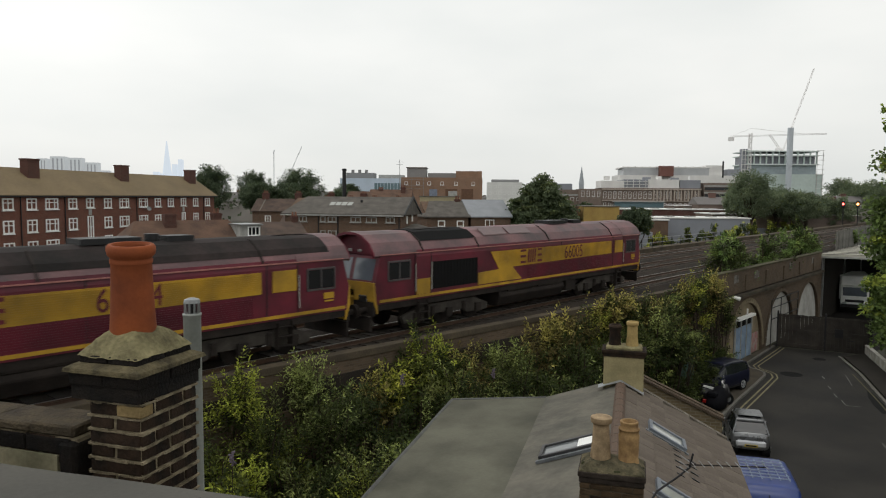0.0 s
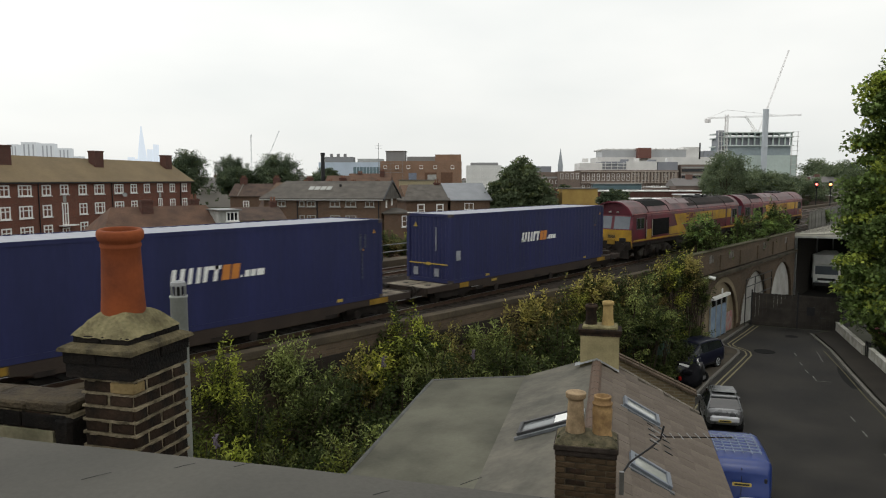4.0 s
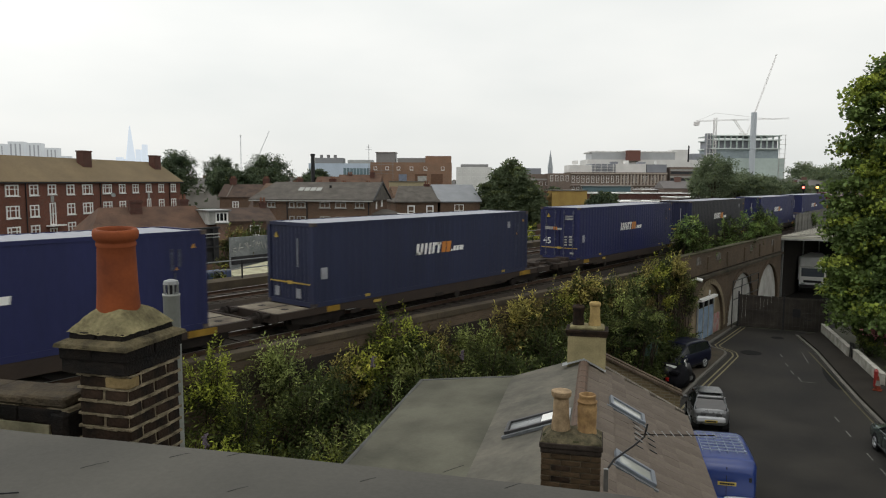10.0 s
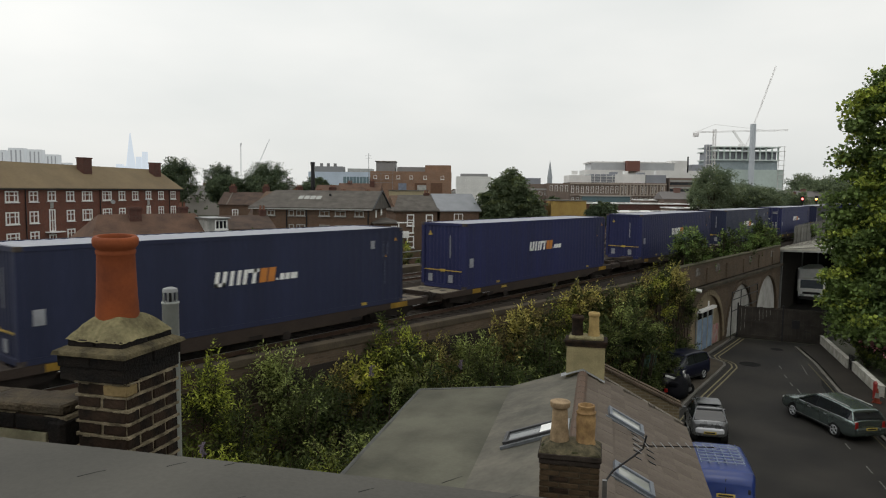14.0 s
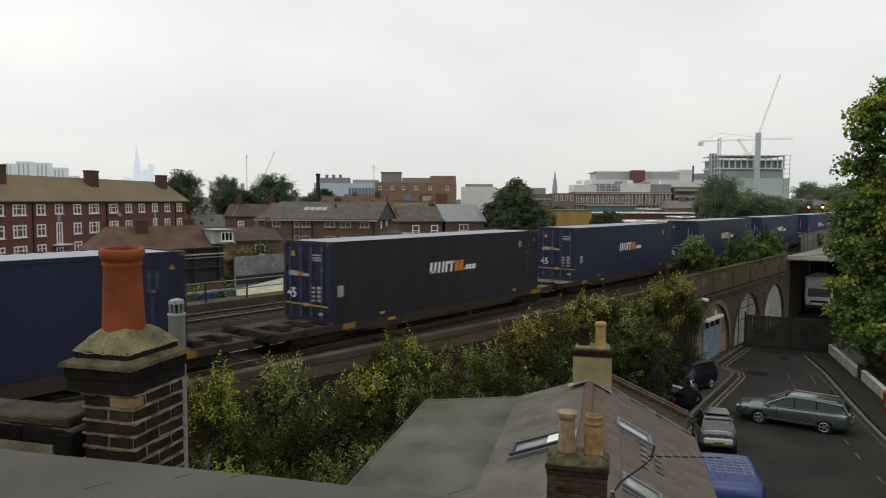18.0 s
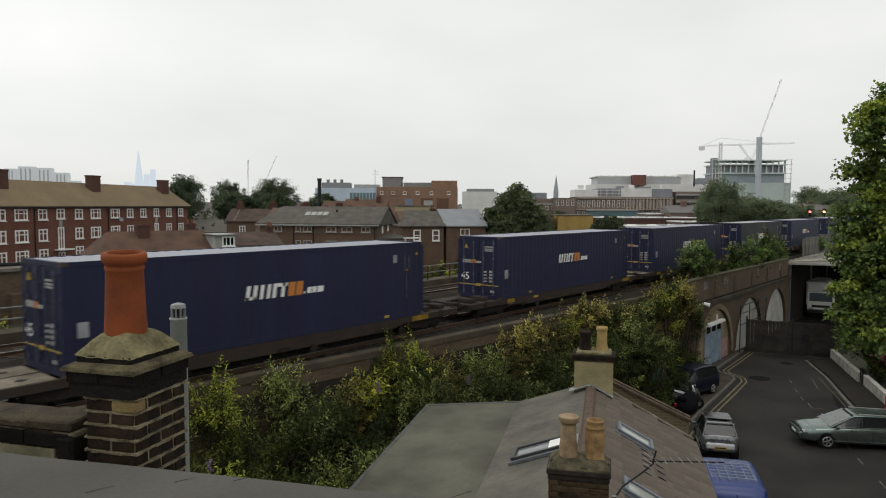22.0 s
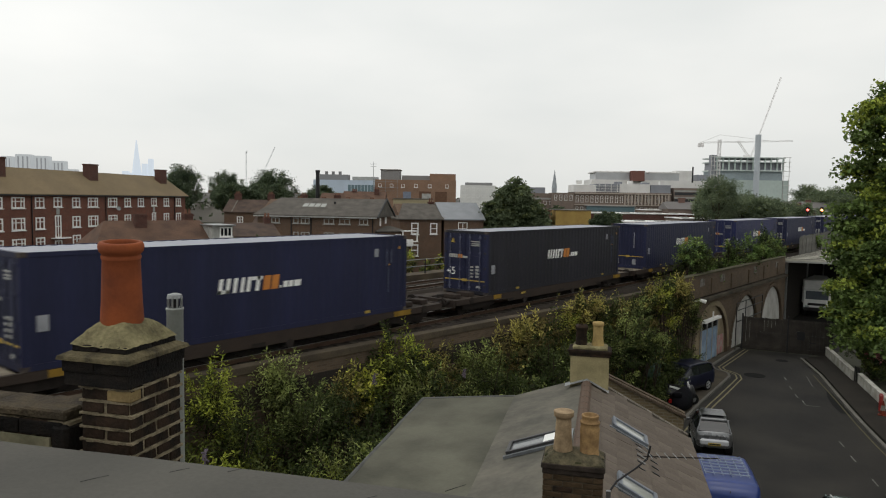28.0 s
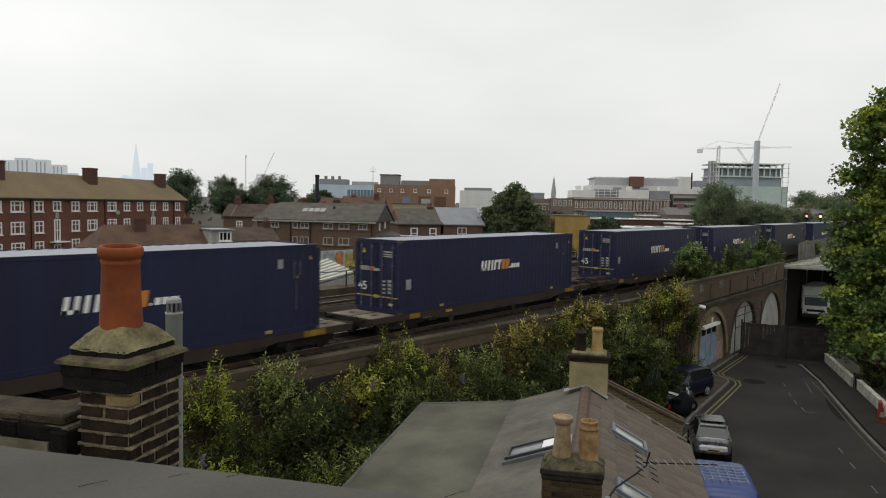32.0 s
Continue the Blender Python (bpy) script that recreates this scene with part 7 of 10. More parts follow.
for k in range(9):
    box(b, 46.5 + (k % 2) * 3.6, -0.4, 27, 0.25, 0.25, 28)
for z in range(14, 42, 3):
    box(b, 48.5, -0.4, z, 5.0, 0.25, 0.25)
    box(b, 1.5, -0.4, z, 4.4, 0.25, 0.25)
for x in (-0.5, 1.5, 3.6):
    box(b, x, -0.4, 28, 0.25, 0.25, 28)
tagged(part("scaffold", b, PALECLAD, cn, "scaffolding on the corners"), kind="stuff")
boxpart("lift_tower", cn, DKCLAD, 1.6, 3, 28, 3.6, 4, 28)
CRANE = mat("crane_white", (0.66, 0.64, 0.63), 0.6, var=0.05)


def lattice(bm, p, q, w, n):
    """A slender square lattice mast."""
    p, q = Vector(p), Vector(q)
    d = (q - p).normalized()
    s = d.cross(Vector((0, 0, 1)) if abs(d.z) < 0.9 else Vector((0, 1, 0))).normalized() * w / 2
    t = d.cross(s).normalized() * w / 2
    for i in (-1, 1):
        for j in (-1, 1):
            bar(bm, p + i * s + j * t, q + i * s + j * t, w * 0.12, 4)
    for k in range(n):
        a, c = p.lerp(q, k / n), p.lerp(q, (k + 1) / n)
        i = 1 if k % 2 else -1
        bar(bm, a + i * s + t, c - i * s + t, w * 0.08, 4)
        bar(bm, a + i * s - t, c - i * s - t, w * 0.08, 4)
        bar(bm, a + s + i * t, c + s - i * t, w * 0.08, 4)


cr = thing("tower_crane", "pale tower crane with a long level jib", "crane", Matrix.Translation((-148.0, 466, 0)))
b = bmesh.new()
lattice(b, (0, 0, 0), (0, 0, 52), 1.6, 20)
part("mast", b, CRANE, cr)
b = bmesh.new()
lattice(b, (-10, -8, 49.8), (37, 30, 51.8), 0.7, 30)
part("jib", b, CRANE, cr)
boxpart("counterweight", cr, CRANE, -9.5, -7.5, 48.2, 3.0, 2.5, 2.4)
b = bmesh.new()
bar(b, (0, 0, 55), (-9, -7, 50.2), 0.1, 4)
bar(b, (0, 0, 55), (26, 21, 51.6), 0.1, 4)
part("tie", b, CRANE, cr)
cr2 = thing("tower_crane", "pale luffing crane with its jib raised", "crane", Matrix.Translation((-137.8, 498.9, 0)))
b = bmesh.new()
lattice(b, (0, 0, 0), (0, 0, 41), 1.8, 16)
part("mast", b, CRANE, cr2)
b = bmesh.new()
lattice(b, (0, 0, 41), (12.7, 17.5, 97), 0.7, 40)
part("jib", b, CRANE, cr2)
b = bmesh.new()
lattice(b, (0, 0, 41), (-7, -5, 53), 1.0, 8)
part("strut", b, CRANE, cr2)
boxpart("cab", cr2, CRANE, -2, -1.5, 42.5, 3.5, 3, 2.5)
fs_ = thing("flue_tower", "tall pale round chimney of the hospital", "chimney", Matrix.Translation((-125.9, 471.6, 0)))
b = bmesh.new()
bar(b, (0, 0, 0), (0, 0, 54.5), 1.75, 14)
part("shaft", b, mat("pale_flue", (0.4, 0.43, 0.46), 0.6, var=0.06), fs_, smooth=False)
for x, y, h, j in ((-774.8, 545.6, 69, (1, 0.5, 0)), (-756, 556, 40, (13, 11, 34))):
    c3 = thing("tower_crane", "thin distant crane on the skyline", "crane", Matrix.Translation((x, y, 0)))
    b = bmesh.new()
    lattice(b, (0, 0, 0), (0, 0, h), 1.0, 24)
    part("mast", b, FARCRANE, c3)
    b = bmesh.new()
    lattice(b, (0, 0, h - 4), (j[0], j[1], h + j[2]), 0.8, 16)
    part("jib", b, FARCRANE, c3)

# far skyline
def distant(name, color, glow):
    """Haze put in as glow: surfaces so far off that the bright air before them outshines them."""
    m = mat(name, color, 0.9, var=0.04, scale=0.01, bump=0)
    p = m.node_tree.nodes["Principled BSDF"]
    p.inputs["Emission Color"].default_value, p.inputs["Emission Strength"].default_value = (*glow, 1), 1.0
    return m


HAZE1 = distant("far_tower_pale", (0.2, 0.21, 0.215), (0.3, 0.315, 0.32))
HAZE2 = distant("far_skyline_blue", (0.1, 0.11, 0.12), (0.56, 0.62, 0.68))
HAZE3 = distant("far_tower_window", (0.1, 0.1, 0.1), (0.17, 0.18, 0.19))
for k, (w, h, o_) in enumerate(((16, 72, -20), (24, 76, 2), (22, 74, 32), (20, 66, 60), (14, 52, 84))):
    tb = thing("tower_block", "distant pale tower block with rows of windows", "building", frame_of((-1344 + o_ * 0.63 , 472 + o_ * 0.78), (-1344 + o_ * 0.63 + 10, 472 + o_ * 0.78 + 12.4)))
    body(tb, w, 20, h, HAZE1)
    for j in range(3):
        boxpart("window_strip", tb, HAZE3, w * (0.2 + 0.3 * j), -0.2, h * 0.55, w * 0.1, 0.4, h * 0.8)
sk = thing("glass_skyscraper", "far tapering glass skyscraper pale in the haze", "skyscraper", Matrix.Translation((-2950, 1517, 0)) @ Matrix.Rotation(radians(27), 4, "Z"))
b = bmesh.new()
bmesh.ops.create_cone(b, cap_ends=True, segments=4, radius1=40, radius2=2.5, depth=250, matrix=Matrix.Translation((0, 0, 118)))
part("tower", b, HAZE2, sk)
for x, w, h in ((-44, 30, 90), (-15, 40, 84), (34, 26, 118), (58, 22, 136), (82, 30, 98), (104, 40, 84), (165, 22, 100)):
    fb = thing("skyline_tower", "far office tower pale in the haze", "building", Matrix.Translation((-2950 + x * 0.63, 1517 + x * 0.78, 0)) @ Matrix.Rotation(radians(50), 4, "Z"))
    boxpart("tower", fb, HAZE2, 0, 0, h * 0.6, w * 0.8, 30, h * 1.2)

# ---- between the far track and the houses ----
rl = thing("railing", "grey two-rail steel railing on the far wall", "railing", Matrix.Translation((-30.6, 0, 0)))
for k in range(46):
    boxpart("post", rl, DARKSTEEL, 0, -21.75 + k * 2.4, 5.92, 0.06, 0.06, 0.98)
for z in (5.95, 6.4):
    b = bmesh.new()
    bar(b, (0, -22, z), (0, 86.5, z), 0.03, 6)
    part("rail", b, GALV, rl)
ts_ = thing("trackside_sign", "small white triangular sign on the railing", "sign", Matrix.Translation((-30.572, 15.6, 5.85)))
b = bmesh.new()
prism(b, [(-0.28, 0.0), (0.28, 0.0), (0.0, 0.56)], "x", 0.0, 0.02)
plate = part("plate", b, WHITE, ts_)
b = bmesh.new()
prism(b, [(-0.13, 0.08), (0.13, 0.08), (0.0, 0.34)], "x", 0.02, 0.026)
part("symbol", b, DARKSTEEL, plate, "dark triangle on the plate")
gd = thing("girder_bridge", "dark riveted girder bridge parapet with pale flanges", "bridge", Matrix.Translation((-37.5, 0, 0)))
DKG = mat("old_black_girder", (0.035, 0.035, 0.037), 0.7, var=0.3, scale=2)
boxpart("web", gd, DKG, 0, 17.6, 6.5, 0.12, 14.0, 2.2)
for z, h, mt in ((7.62, 0.1, DKG), (7.25, 0.07, OFFWHITE), (7.05, 0.06, GALV), (6.45, 0.08, DKG), (5.5, 0.14, DKG)):
    boxpart("flange", gd, mt, 0.14, 17.6, z, 0.24, 14.0, h)
for k in range(9):
    boxpart("stiffener", gd, DKG, 0.12, 11.0 + k * 1.65, 6.5, 0.2, 0.12, 2.1)
bp = thing("brick_pier", "old brown brick abutment wall with a stone cap", "wall", Matrix.Translation((-36.8, 6.8, 0)))
boxpart("wall", bp, VBRICK, 0, -1.75, 3.8, 1.2, 16.5, 7.1)
boxpart("cap", bp, CONCRETE, 0, -1.75, 7.42, 1.5, 16.8, 0.16)
boxpart("buttress", bp, VBRICK, 0.85, 5.8, 3.2, 0.5, 0.9, 6.2)
lw2 = thing("low_wall", "low sandy rendered wall behind the railing", "wall", Matrix.Translation((-33.4, 15.6, 4.9)))
boxpart("wall", lw2, mat("sandy_render", (0.22, 0.17, 0.1), 0.9, var=0.35, scale=1.5, fine=14, second=(0.11, 0.085, 0.055)), 0, 0, 0.42, 0.3, 4.4, 0.84)
shd = thing("shed_roof", "pale ribbed corrugated shed roof sloping up beside the far track", "shed")
WR = mat("pale_corrugated", (0.42, 0.42, 0.37), 0.7, var=0.25, scale=0.9, fine=8, second=(0.3, 0.3, 0.265))
SH = [Vector(p) for p in ((-32.2, 25.4, 5.2), (-32.2, 30.8, 6.0), (-36.4, 32.2, 6.55), (-36.4, 28.5, 5.7))]


def sheet(bm, corners, up, down):
    """A slab between four corners, raised and lowered from their plane."""
    hi, lo = [bm.verts.new(p + Vector((0, 0, up))) for p in corners], [bm.verts.new(p - Vector((0, 0, down))) for p in corners]
    bm.faces.new(hi), bm.faces.new(lo[::-1])
    for i in range(4):
        bm.faces.new((hi[i], lo[i], lo[(i + 1) % 4], hi[(i + 1) % 4]))


b = bmesh.new()
sheet(b, SH, 0.0, 0.1)
part("roof_sheet", b, mat("shed_rib", (0.12, 0.11, 0.095), 0.9, var=0.2), shd, "dark grooves of the roof sheet")
for k in range(7):
    f0, f1 = k / 7 + 0.01, k / 7 + 0.1
    b = bmesh.new()
    sheet(b, [SH[0].lerp(SH[3], f0), SH[1].lerp(SH[2], f0), SH[1].lerp(SH[2], f1), SH[0].lerp(SH[3], f1)], 0.09, 0.0)
    part("roof_rib", b, WR, shd, "pale ribs of the roof sheet")
b = bmesh.new()
lowc = [Vector((p.x, p.y, 0)) for p in SH]
hi, lo = [b.verts.new(p - Vector((0, 0, 0.11))) for p in SH], [b.verts.new(p) for p in lowc]
b.faces.new(hi), b.faces.new(lo[::-1])
for i in range(4):
    b.faces.new((hi[i], lo[i], lo[(i + 1) % 4], hi[(i + 1) % 4]))
part("wall", b, OFFWHITE, shd)
gy = thing("graffiti_wall", "grey rendered wall covered in pale worn graffiti", "wall", Matrix.Translation((-37.3, 27.4, 4.9)))
boxpart("wall", gy, mat("grey_render", (0.2, 0.21, 0.21), 0.9, var=0.35, scale=1.5, fine=9, second=(0.11, 0.12, 0.12)), 0, 0, 1.0, 0.2, 4.2, 2.1)
boxpart("dark_plinth", gy, mat("old_black_girder", (0.035, 0.035, 0.037)), 0.12, 0, 0.6, 0.06, 4.2, 0.5, "dark band low on the wall")
rnd = random.Random(31)
for k in range(9):
    b = bmesh.new()
    y, z = -1.8 + k * 0.42, 1.45 + rnd.uniform(-0.15, 0.15)
    for j in range(3):
        bar(b, (0.11, y + rnd.uniform(-0.2, 0.2), z + rnd.uniform(-0.25, 0.25)), (0.11, y + rnd.uniform(-0.2, 0.2), z + rnd.uniform(-0.25, 0.25)), 0.03, 4)
    part("paint_stroke", b, OFFWHITE, gy, "pale sprayed stroke")
sl_ = thing("concrete_slab", "pale sandy concrete slab leaning behind the railing", "slab", Matrix.Translation((-35.9, 27.6, 4.9)))
b = bmesh.new()
sheet(b, [Vector(p) - Vector((-35.9, 27.6, 4.9)) for p in ((-32.2, 22.4, 5.15), (-32.2, 25.35, 5.18), (-36.2, 28.2, 5.52), (-36.2, 24.2, 5.05))], 0.0, 0.35)
part("slab", b, mat("sandy_concrete", (0.42, 0.4, 0.28), 0.9, var=0.3, scale=2, fine=14), sl_)
gf = thing("painted_wall", "short wall end covered in pale and orange graffiti", "wall", Matrix.Translation((-38.5, 34.7, 0)))
boxpart("wall", gf, mat("pale_blue_paint", (0.36, 0.38, 0.37), 0.8, var=0.35, scale=2.5, fine=9, second=(0.18, 0.21, 0.22)), 0, 0.4, 5.45, 0.25, 3.0, 2.9)
boxpart("orange_patch", gf, mat("orange_spray", (0.5, 0.2, 0.08), 0.8, var=0.4, scale=4, fine=12), 0.135, 0.5, 6.3, 0.02, 0.7, 0.9)
boxpart("yellow_patch", gf, mat("yellow_spray", (0.42, 0.33, 0.1), 0.8, var=0.4, scale=4, fine=12), 0.135, 1.5, 6.1, 0.02, 0.75, 1.2)
boxpart("grey_patch", gf, OFFWHITE, 0.135, -0.4, 6.45, 0.02, 0.8, 0.5)
for k, (y, z, mt) in enumerate(((20.1, 5.45, mat("blue_drum", (0.06, 0.085, 0.16), 0.5)), (21.6, 5.4, mat("blue_drum", (0.05, 0.09, 0.3))), (18.6, 5.4, OFFWHITE))):
    db = thing("storage_bin", "plastic storage bin dumped behind the railing", "bin", Matrix.Translation((-33.2, y, 4.9)))
    boxpart("bin", db, mt, 0, 0, 0.35, 0.9, 1.4, 0.7, bevel=0.05)
# ledge that the bins and scrub stand on
b = bmesh.new()
prism(b, [(-31.5, -20), (-31.5, 36), (-38.5, 36), (-38.5, -20)], "z", 4.0, 4.9)
structure("far_embankment", b, GROUND, "weedy ledge behind the far wall")

# grey palisade wall further along the near side
pw = thing("palisade_fence", "tall grey steel palisade fence beside the track", "fence", Matrix.Translation((-15.9, 76, 0)))
mesh_p = mesh_of("pale", (lambda b: (prism(b, [(-0.1, 4.9), (0.1, 4.9), (0.1, 7.1), (0.0, 7.4), (-0.1, 7.1)], "x", -0.03, 0.03), b)[1])(bmesh.new()), mat("grey_pale", (0.17, 0.165, 0.15), 0.7, metal=0.2, var=0.3, scale=1, second=(0.08, 0.078, 0.07)))
rnd = random.Random(44)
for k in range(150):
    piece("pale", mesh_p, pw, Matrix.Translation((-0.013 * k + rnd.uniform(-0.03, 0.03), k * 0.29, rnd.uniform(-0.14, 0.05))) @ Matrix.Rotation(rnd.uniform(-0.5, 0.5), 4, "Z"))
b = bmesh.new()
for z in (5.4, 6.7):
    bar(b, (-0.05, 0, z), (-2.0, 43, z), 0.05, 4)
part("rail", b, GALV, pw)
# signals
for x, y, tint, glow in ((-29.7, 160.0, "amber", (1, 0.35, 0.05)), (-31.9, 158.0, "red", (1, 0.05, 0.03))):
    sg = thing("railway_signal", "colour-light railway signal showing %s" % tint, "signal", Matrix.Translation((x, y, 4.9)))
    b = bmesh.new()
    bar(b, (0, 0, 0), (0, 0, 4.0), 0.1, 8)
    part("post", b, DARKSTEEL, sg)
    boxpart("head", sg, DARKSTEEL, 0, 0, 4.6, 0.6, 0.3, 1.3)
    lm_ = bpy.data.materials.new(tint + "_lamp")
    lm_.use_nodes = True
    lm_.node_tree.nodes["Principled BSDF"].inputs["Emission Color"].default_value = (*glow, 1)
    lm_.node_tree.nodes["Principled BSDF"].inputs["Emission Strength"].default_value = 6.0
    b = bmesh.new()
    bar(b, (0, -0.15, 4.6), (0, -0.22, 4.6), 0.22, 12)
    part("lamp", b, lm_, sg, "lit %s lamp" % tint)

# ---- plants ----
rng = np.random.default_rng(11)


def shell_points(n, c, r, low=-0.4, clumps=0, spread=0.3):
    """Places near the skin of a lumpy ellipsoid, gathered in clumps."""
    k = clumps or max(6, n // 45)
    d = rng.normal(size=(k, 3))
    d /= np.linalg.norm(d, axis=1)[:, None]
    d[:, 2] = np.where(d[:, 2] < low, -d[:, 2] * 0.6, d[:, 2])
    cc = d * rng.uniform(0.55, 0.92, (k, 1))
    p = cc[rng.integers(0, k, n)] + np.clip(rng.normal(size=(n, 3)), -1.2, 1.2) * spread * rng.uniform(0.4, 1.0, (n, 1))
    inner = rng.random(n) < 0.16
    q = rng.normal(size=(n, 3))
    q *= (rng.random((n, 1)) ** 0.5 * 0.75) / (np.linalg.norm(q, axis=1)[:, None] + 1e-9)
    p[inner] = q[inner]
    return np.asarray(c) + p * np.asarray(r)


def stems(bm, base, tops, r):
    for t in tops:
        m = (Vector(base) + Vector(t)) / 2 + Vector((rng.normal() * 0.12, rng.normal() * 0.12, 0.1))
        bar(bm, base, m, r, 5, r * 0.7)
        bar(bm, m, t, r * 0.7, 5, r * 0.3)


def bush(x, y, z0, top, r, n, leaf, mix, label, group, mats=(None, None), name="shrub", shoots=5, slim=0.24):
    """A shrub of arching branches gathered in tufts, with paired leaves along the outer half of each."""
    ob = thing(name, label, "shrub", Matrix.Translation((x, y, z0)), group)
    h = top - z0
    rz = min(h * 0.55, r * 1.5)
    per = 16
    k = max(12, n // per)
    m = max(5, k // 6)
    # tufts on a lumpy dome, some hanging down its sides
    td = rng.normal(size=(m, 3))
    td[:, 2] = np.abs(td[:, 2]) * 1.2 - 0.55
    td /= np.linalg.norm(td, axis=1)[:, None]
    tc = np.array([0, 0, h - rz]) + td * rng.uniform(0.6, 1.0, (m, 1)) * np.array([r, r, rz])
    if h > 2.6:
        low = rng.random(m) < 0.36
        a = rng.uniform(0, 6.28, m)
        hang = np.stack([r * 0.9 * np.cos(a), r * 0.9 * np.sin(a), rng.uniform(0.3, h - rz, m)], 1)
        tc[low] = hang[low]
        td[low] = np.stack([np.cos(a), np.sin(a), 0 * a + 0.1], 1)[low]
    of = rng.integers(0, m, k)
    tips = tc[of] + rng.normal(size=(k, 3)) * np.array([0.17, 0.17, 0.13])
    tall = rng.random(k) < shoots / k
    tips[tall] += np.stack([rng.normal(size=k) * 0.12, rng.normal(size=k) * 0.12, rng.uniform(0.25, 0.6, k)], 1)[tall]
    foot = tips - td[of] * rng.uniform(0.55, 0.85, (k, 1)) - np.array([0, 0, 1.0]) * rng.uniform(0.25, 0.6, (k, 1))
    bend = (foot + tips) / 2 + np.array([0, 0, 1.0]) * rng.uniform(0.1, 0.28, (k, 1))
    own = np.repeat(np.arange(k), per)
    f = np.tile(np.repeat(np.linspace(0.12, 1.0, per // 2), 2), k)[:, None]
    pts = foot[own] * (1 - f) ** 2 + 2 * bend[own] * f * (1 - f) + tips[own] * f ** 2
    tang = 2 * (bend[own] - foot[own]) * (1 - f) + 2 * (tips[own] - bend[own]) * f
    tang /= np.linalg.norm(tang, axis=1)[:, None] + 1e-9
    side = np.cross(tang, np.array([0.2, 0.1, 0.97]))
    side /= np.linalg.norm(side, axis=1)[:, None] + 1e-9
    up = np.cross(side, tang)
    turn = (np.tile(np.repeat(np.arange(per // 2) % 2, 2), k) * 1.57 + rng.normal(size=k * per) * 0.35)[:, None]
    sign = np.tile([1.0, -1.0], k * per // 2)[:, None]
    out = (side * np.cos(turn) + up * np.sin(turn)) * sign
    dirs = out * 0.85 + tang * (0.25 + 0.9 * f)
    pts = pts + out * leaf * 0.45
    keep = pts[:, 2] > 0.1
    pts, dirs, own, f = pts[keep], dirs[keep], own[keep], f[keep, 0]
    # light put into colour: high tufts take the lit tone, in patches
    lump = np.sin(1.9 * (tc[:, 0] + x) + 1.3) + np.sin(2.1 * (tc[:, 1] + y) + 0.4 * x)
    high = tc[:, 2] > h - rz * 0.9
    lit_tuft = rng.random(m) < np.clip(mix * (0.2 + 1.1 * high) * (1 + 0.5 * lump), 0, 0.95)
    old = ~lit_tuft & (rng.random(m) < 0.45)
    lit = (lit_tuft[of][own] & (f > 0.3)) | (tall[own] & (f > 0.55) & (rng.random(len(own)) < 0.7))
    # shade put into colour: leaves near a branch's foot take the dark material
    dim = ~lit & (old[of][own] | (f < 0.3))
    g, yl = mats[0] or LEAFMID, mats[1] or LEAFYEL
    b = bmesh.new()
    stems(b, (0, 0, 0), [tuple(tc[i]) for i in rng.integers(0, m, 6)], 0.04)
    for i in range(0, k, 5):
        bar(b, foot[i], bend[i], 0.012, 4, 0.009)
        bar(b, bend[i], tips[i], 0.009, 4, 0.004)
    tagged(part("stem", b, BARK, ob), kind="stuff")
    for nm, q, mt, lb in (("leaves", ~lit & ~dim, g, ""), ("old_leaves", dim, LEAFDARK, "dark leaves, shade put into the inner ones"), ("young_leaves", lit, yl, "yellow-green leaves, light put into their tone")):
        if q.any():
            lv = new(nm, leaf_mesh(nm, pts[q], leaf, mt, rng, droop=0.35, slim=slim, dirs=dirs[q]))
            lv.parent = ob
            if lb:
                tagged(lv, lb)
    return ob


def wall_x(y):
    for (x0, y0), (x1, y1) in zip(NEAR, NEAR[1:]):
        if y0 <= y <= y1:
            return x0 + (x1 - x0) * (y - y0) / (y1 - y0)
    return -15.0


def profile(y):
    ys = (0, 7.6, 8.6, 9.4, 10.2, 11.0, 11.5, 12.1, 13.0, 13.8, 14.7, 15.5, 16.3, 17.0, 18.1, 19.0, 19.6, 20.0, 21.2, 22.6, 23.3, 24.3, 25.8, 27.4, 28.3, 29.3, 31.0, 33.8, 37.9, 39.6, 40.6, 42.1, 43.3)
    zs = (4.4, 4.6, 5.6, 6.1, 5.9, 4.9, 5.3, 6.2, 5.8, 5.2, 4.95, 5.05, 5.3, 6.1, 6.25, 5.5, 4.7, 5.1, 4.8, 5.1, 5.5, 5.7, 5.75, 5.6, 5.75, 6.1, 6.05, 5.85, 6.05, 6.05, 5.5, 4.6, 3.7)
    return float(np.interp(y, ys, zs))


def species(y, dark):
    """Leaf colours, share of lit leaves and words for a shrub of the bank."""
    u = rng.random()
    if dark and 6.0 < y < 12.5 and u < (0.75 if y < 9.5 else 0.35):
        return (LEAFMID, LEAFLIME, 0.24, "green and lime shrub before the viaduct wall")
    # shade low in the bank is put into the dark leaf colour
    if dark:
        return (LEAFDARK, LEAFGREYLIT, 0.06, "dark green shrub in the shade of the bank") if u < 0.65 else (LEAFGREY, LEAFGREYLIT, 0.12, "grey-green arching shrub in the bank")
    if 16.3 < y < 18.6 or y < 10.2:
        return (LEAFMID, LEAFLIME, 0.5, "tall bright lime-green shrub crowding the viaduct")
    if u < (0.06 if y < 12.5 else 0.24 if y < 20 else 0.42):
        return (LEAFRUSSET, LEAFOLIVE, 0.5, "russet and olive shrub with drying leaves")
    if u < 0.62:
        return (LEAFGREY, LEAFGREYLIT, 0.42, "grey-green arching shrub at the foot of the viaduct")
    return (LEAFMID, LEAFYEL, 0.42, "overgrown green and yellow shrub crowding the viaduct")


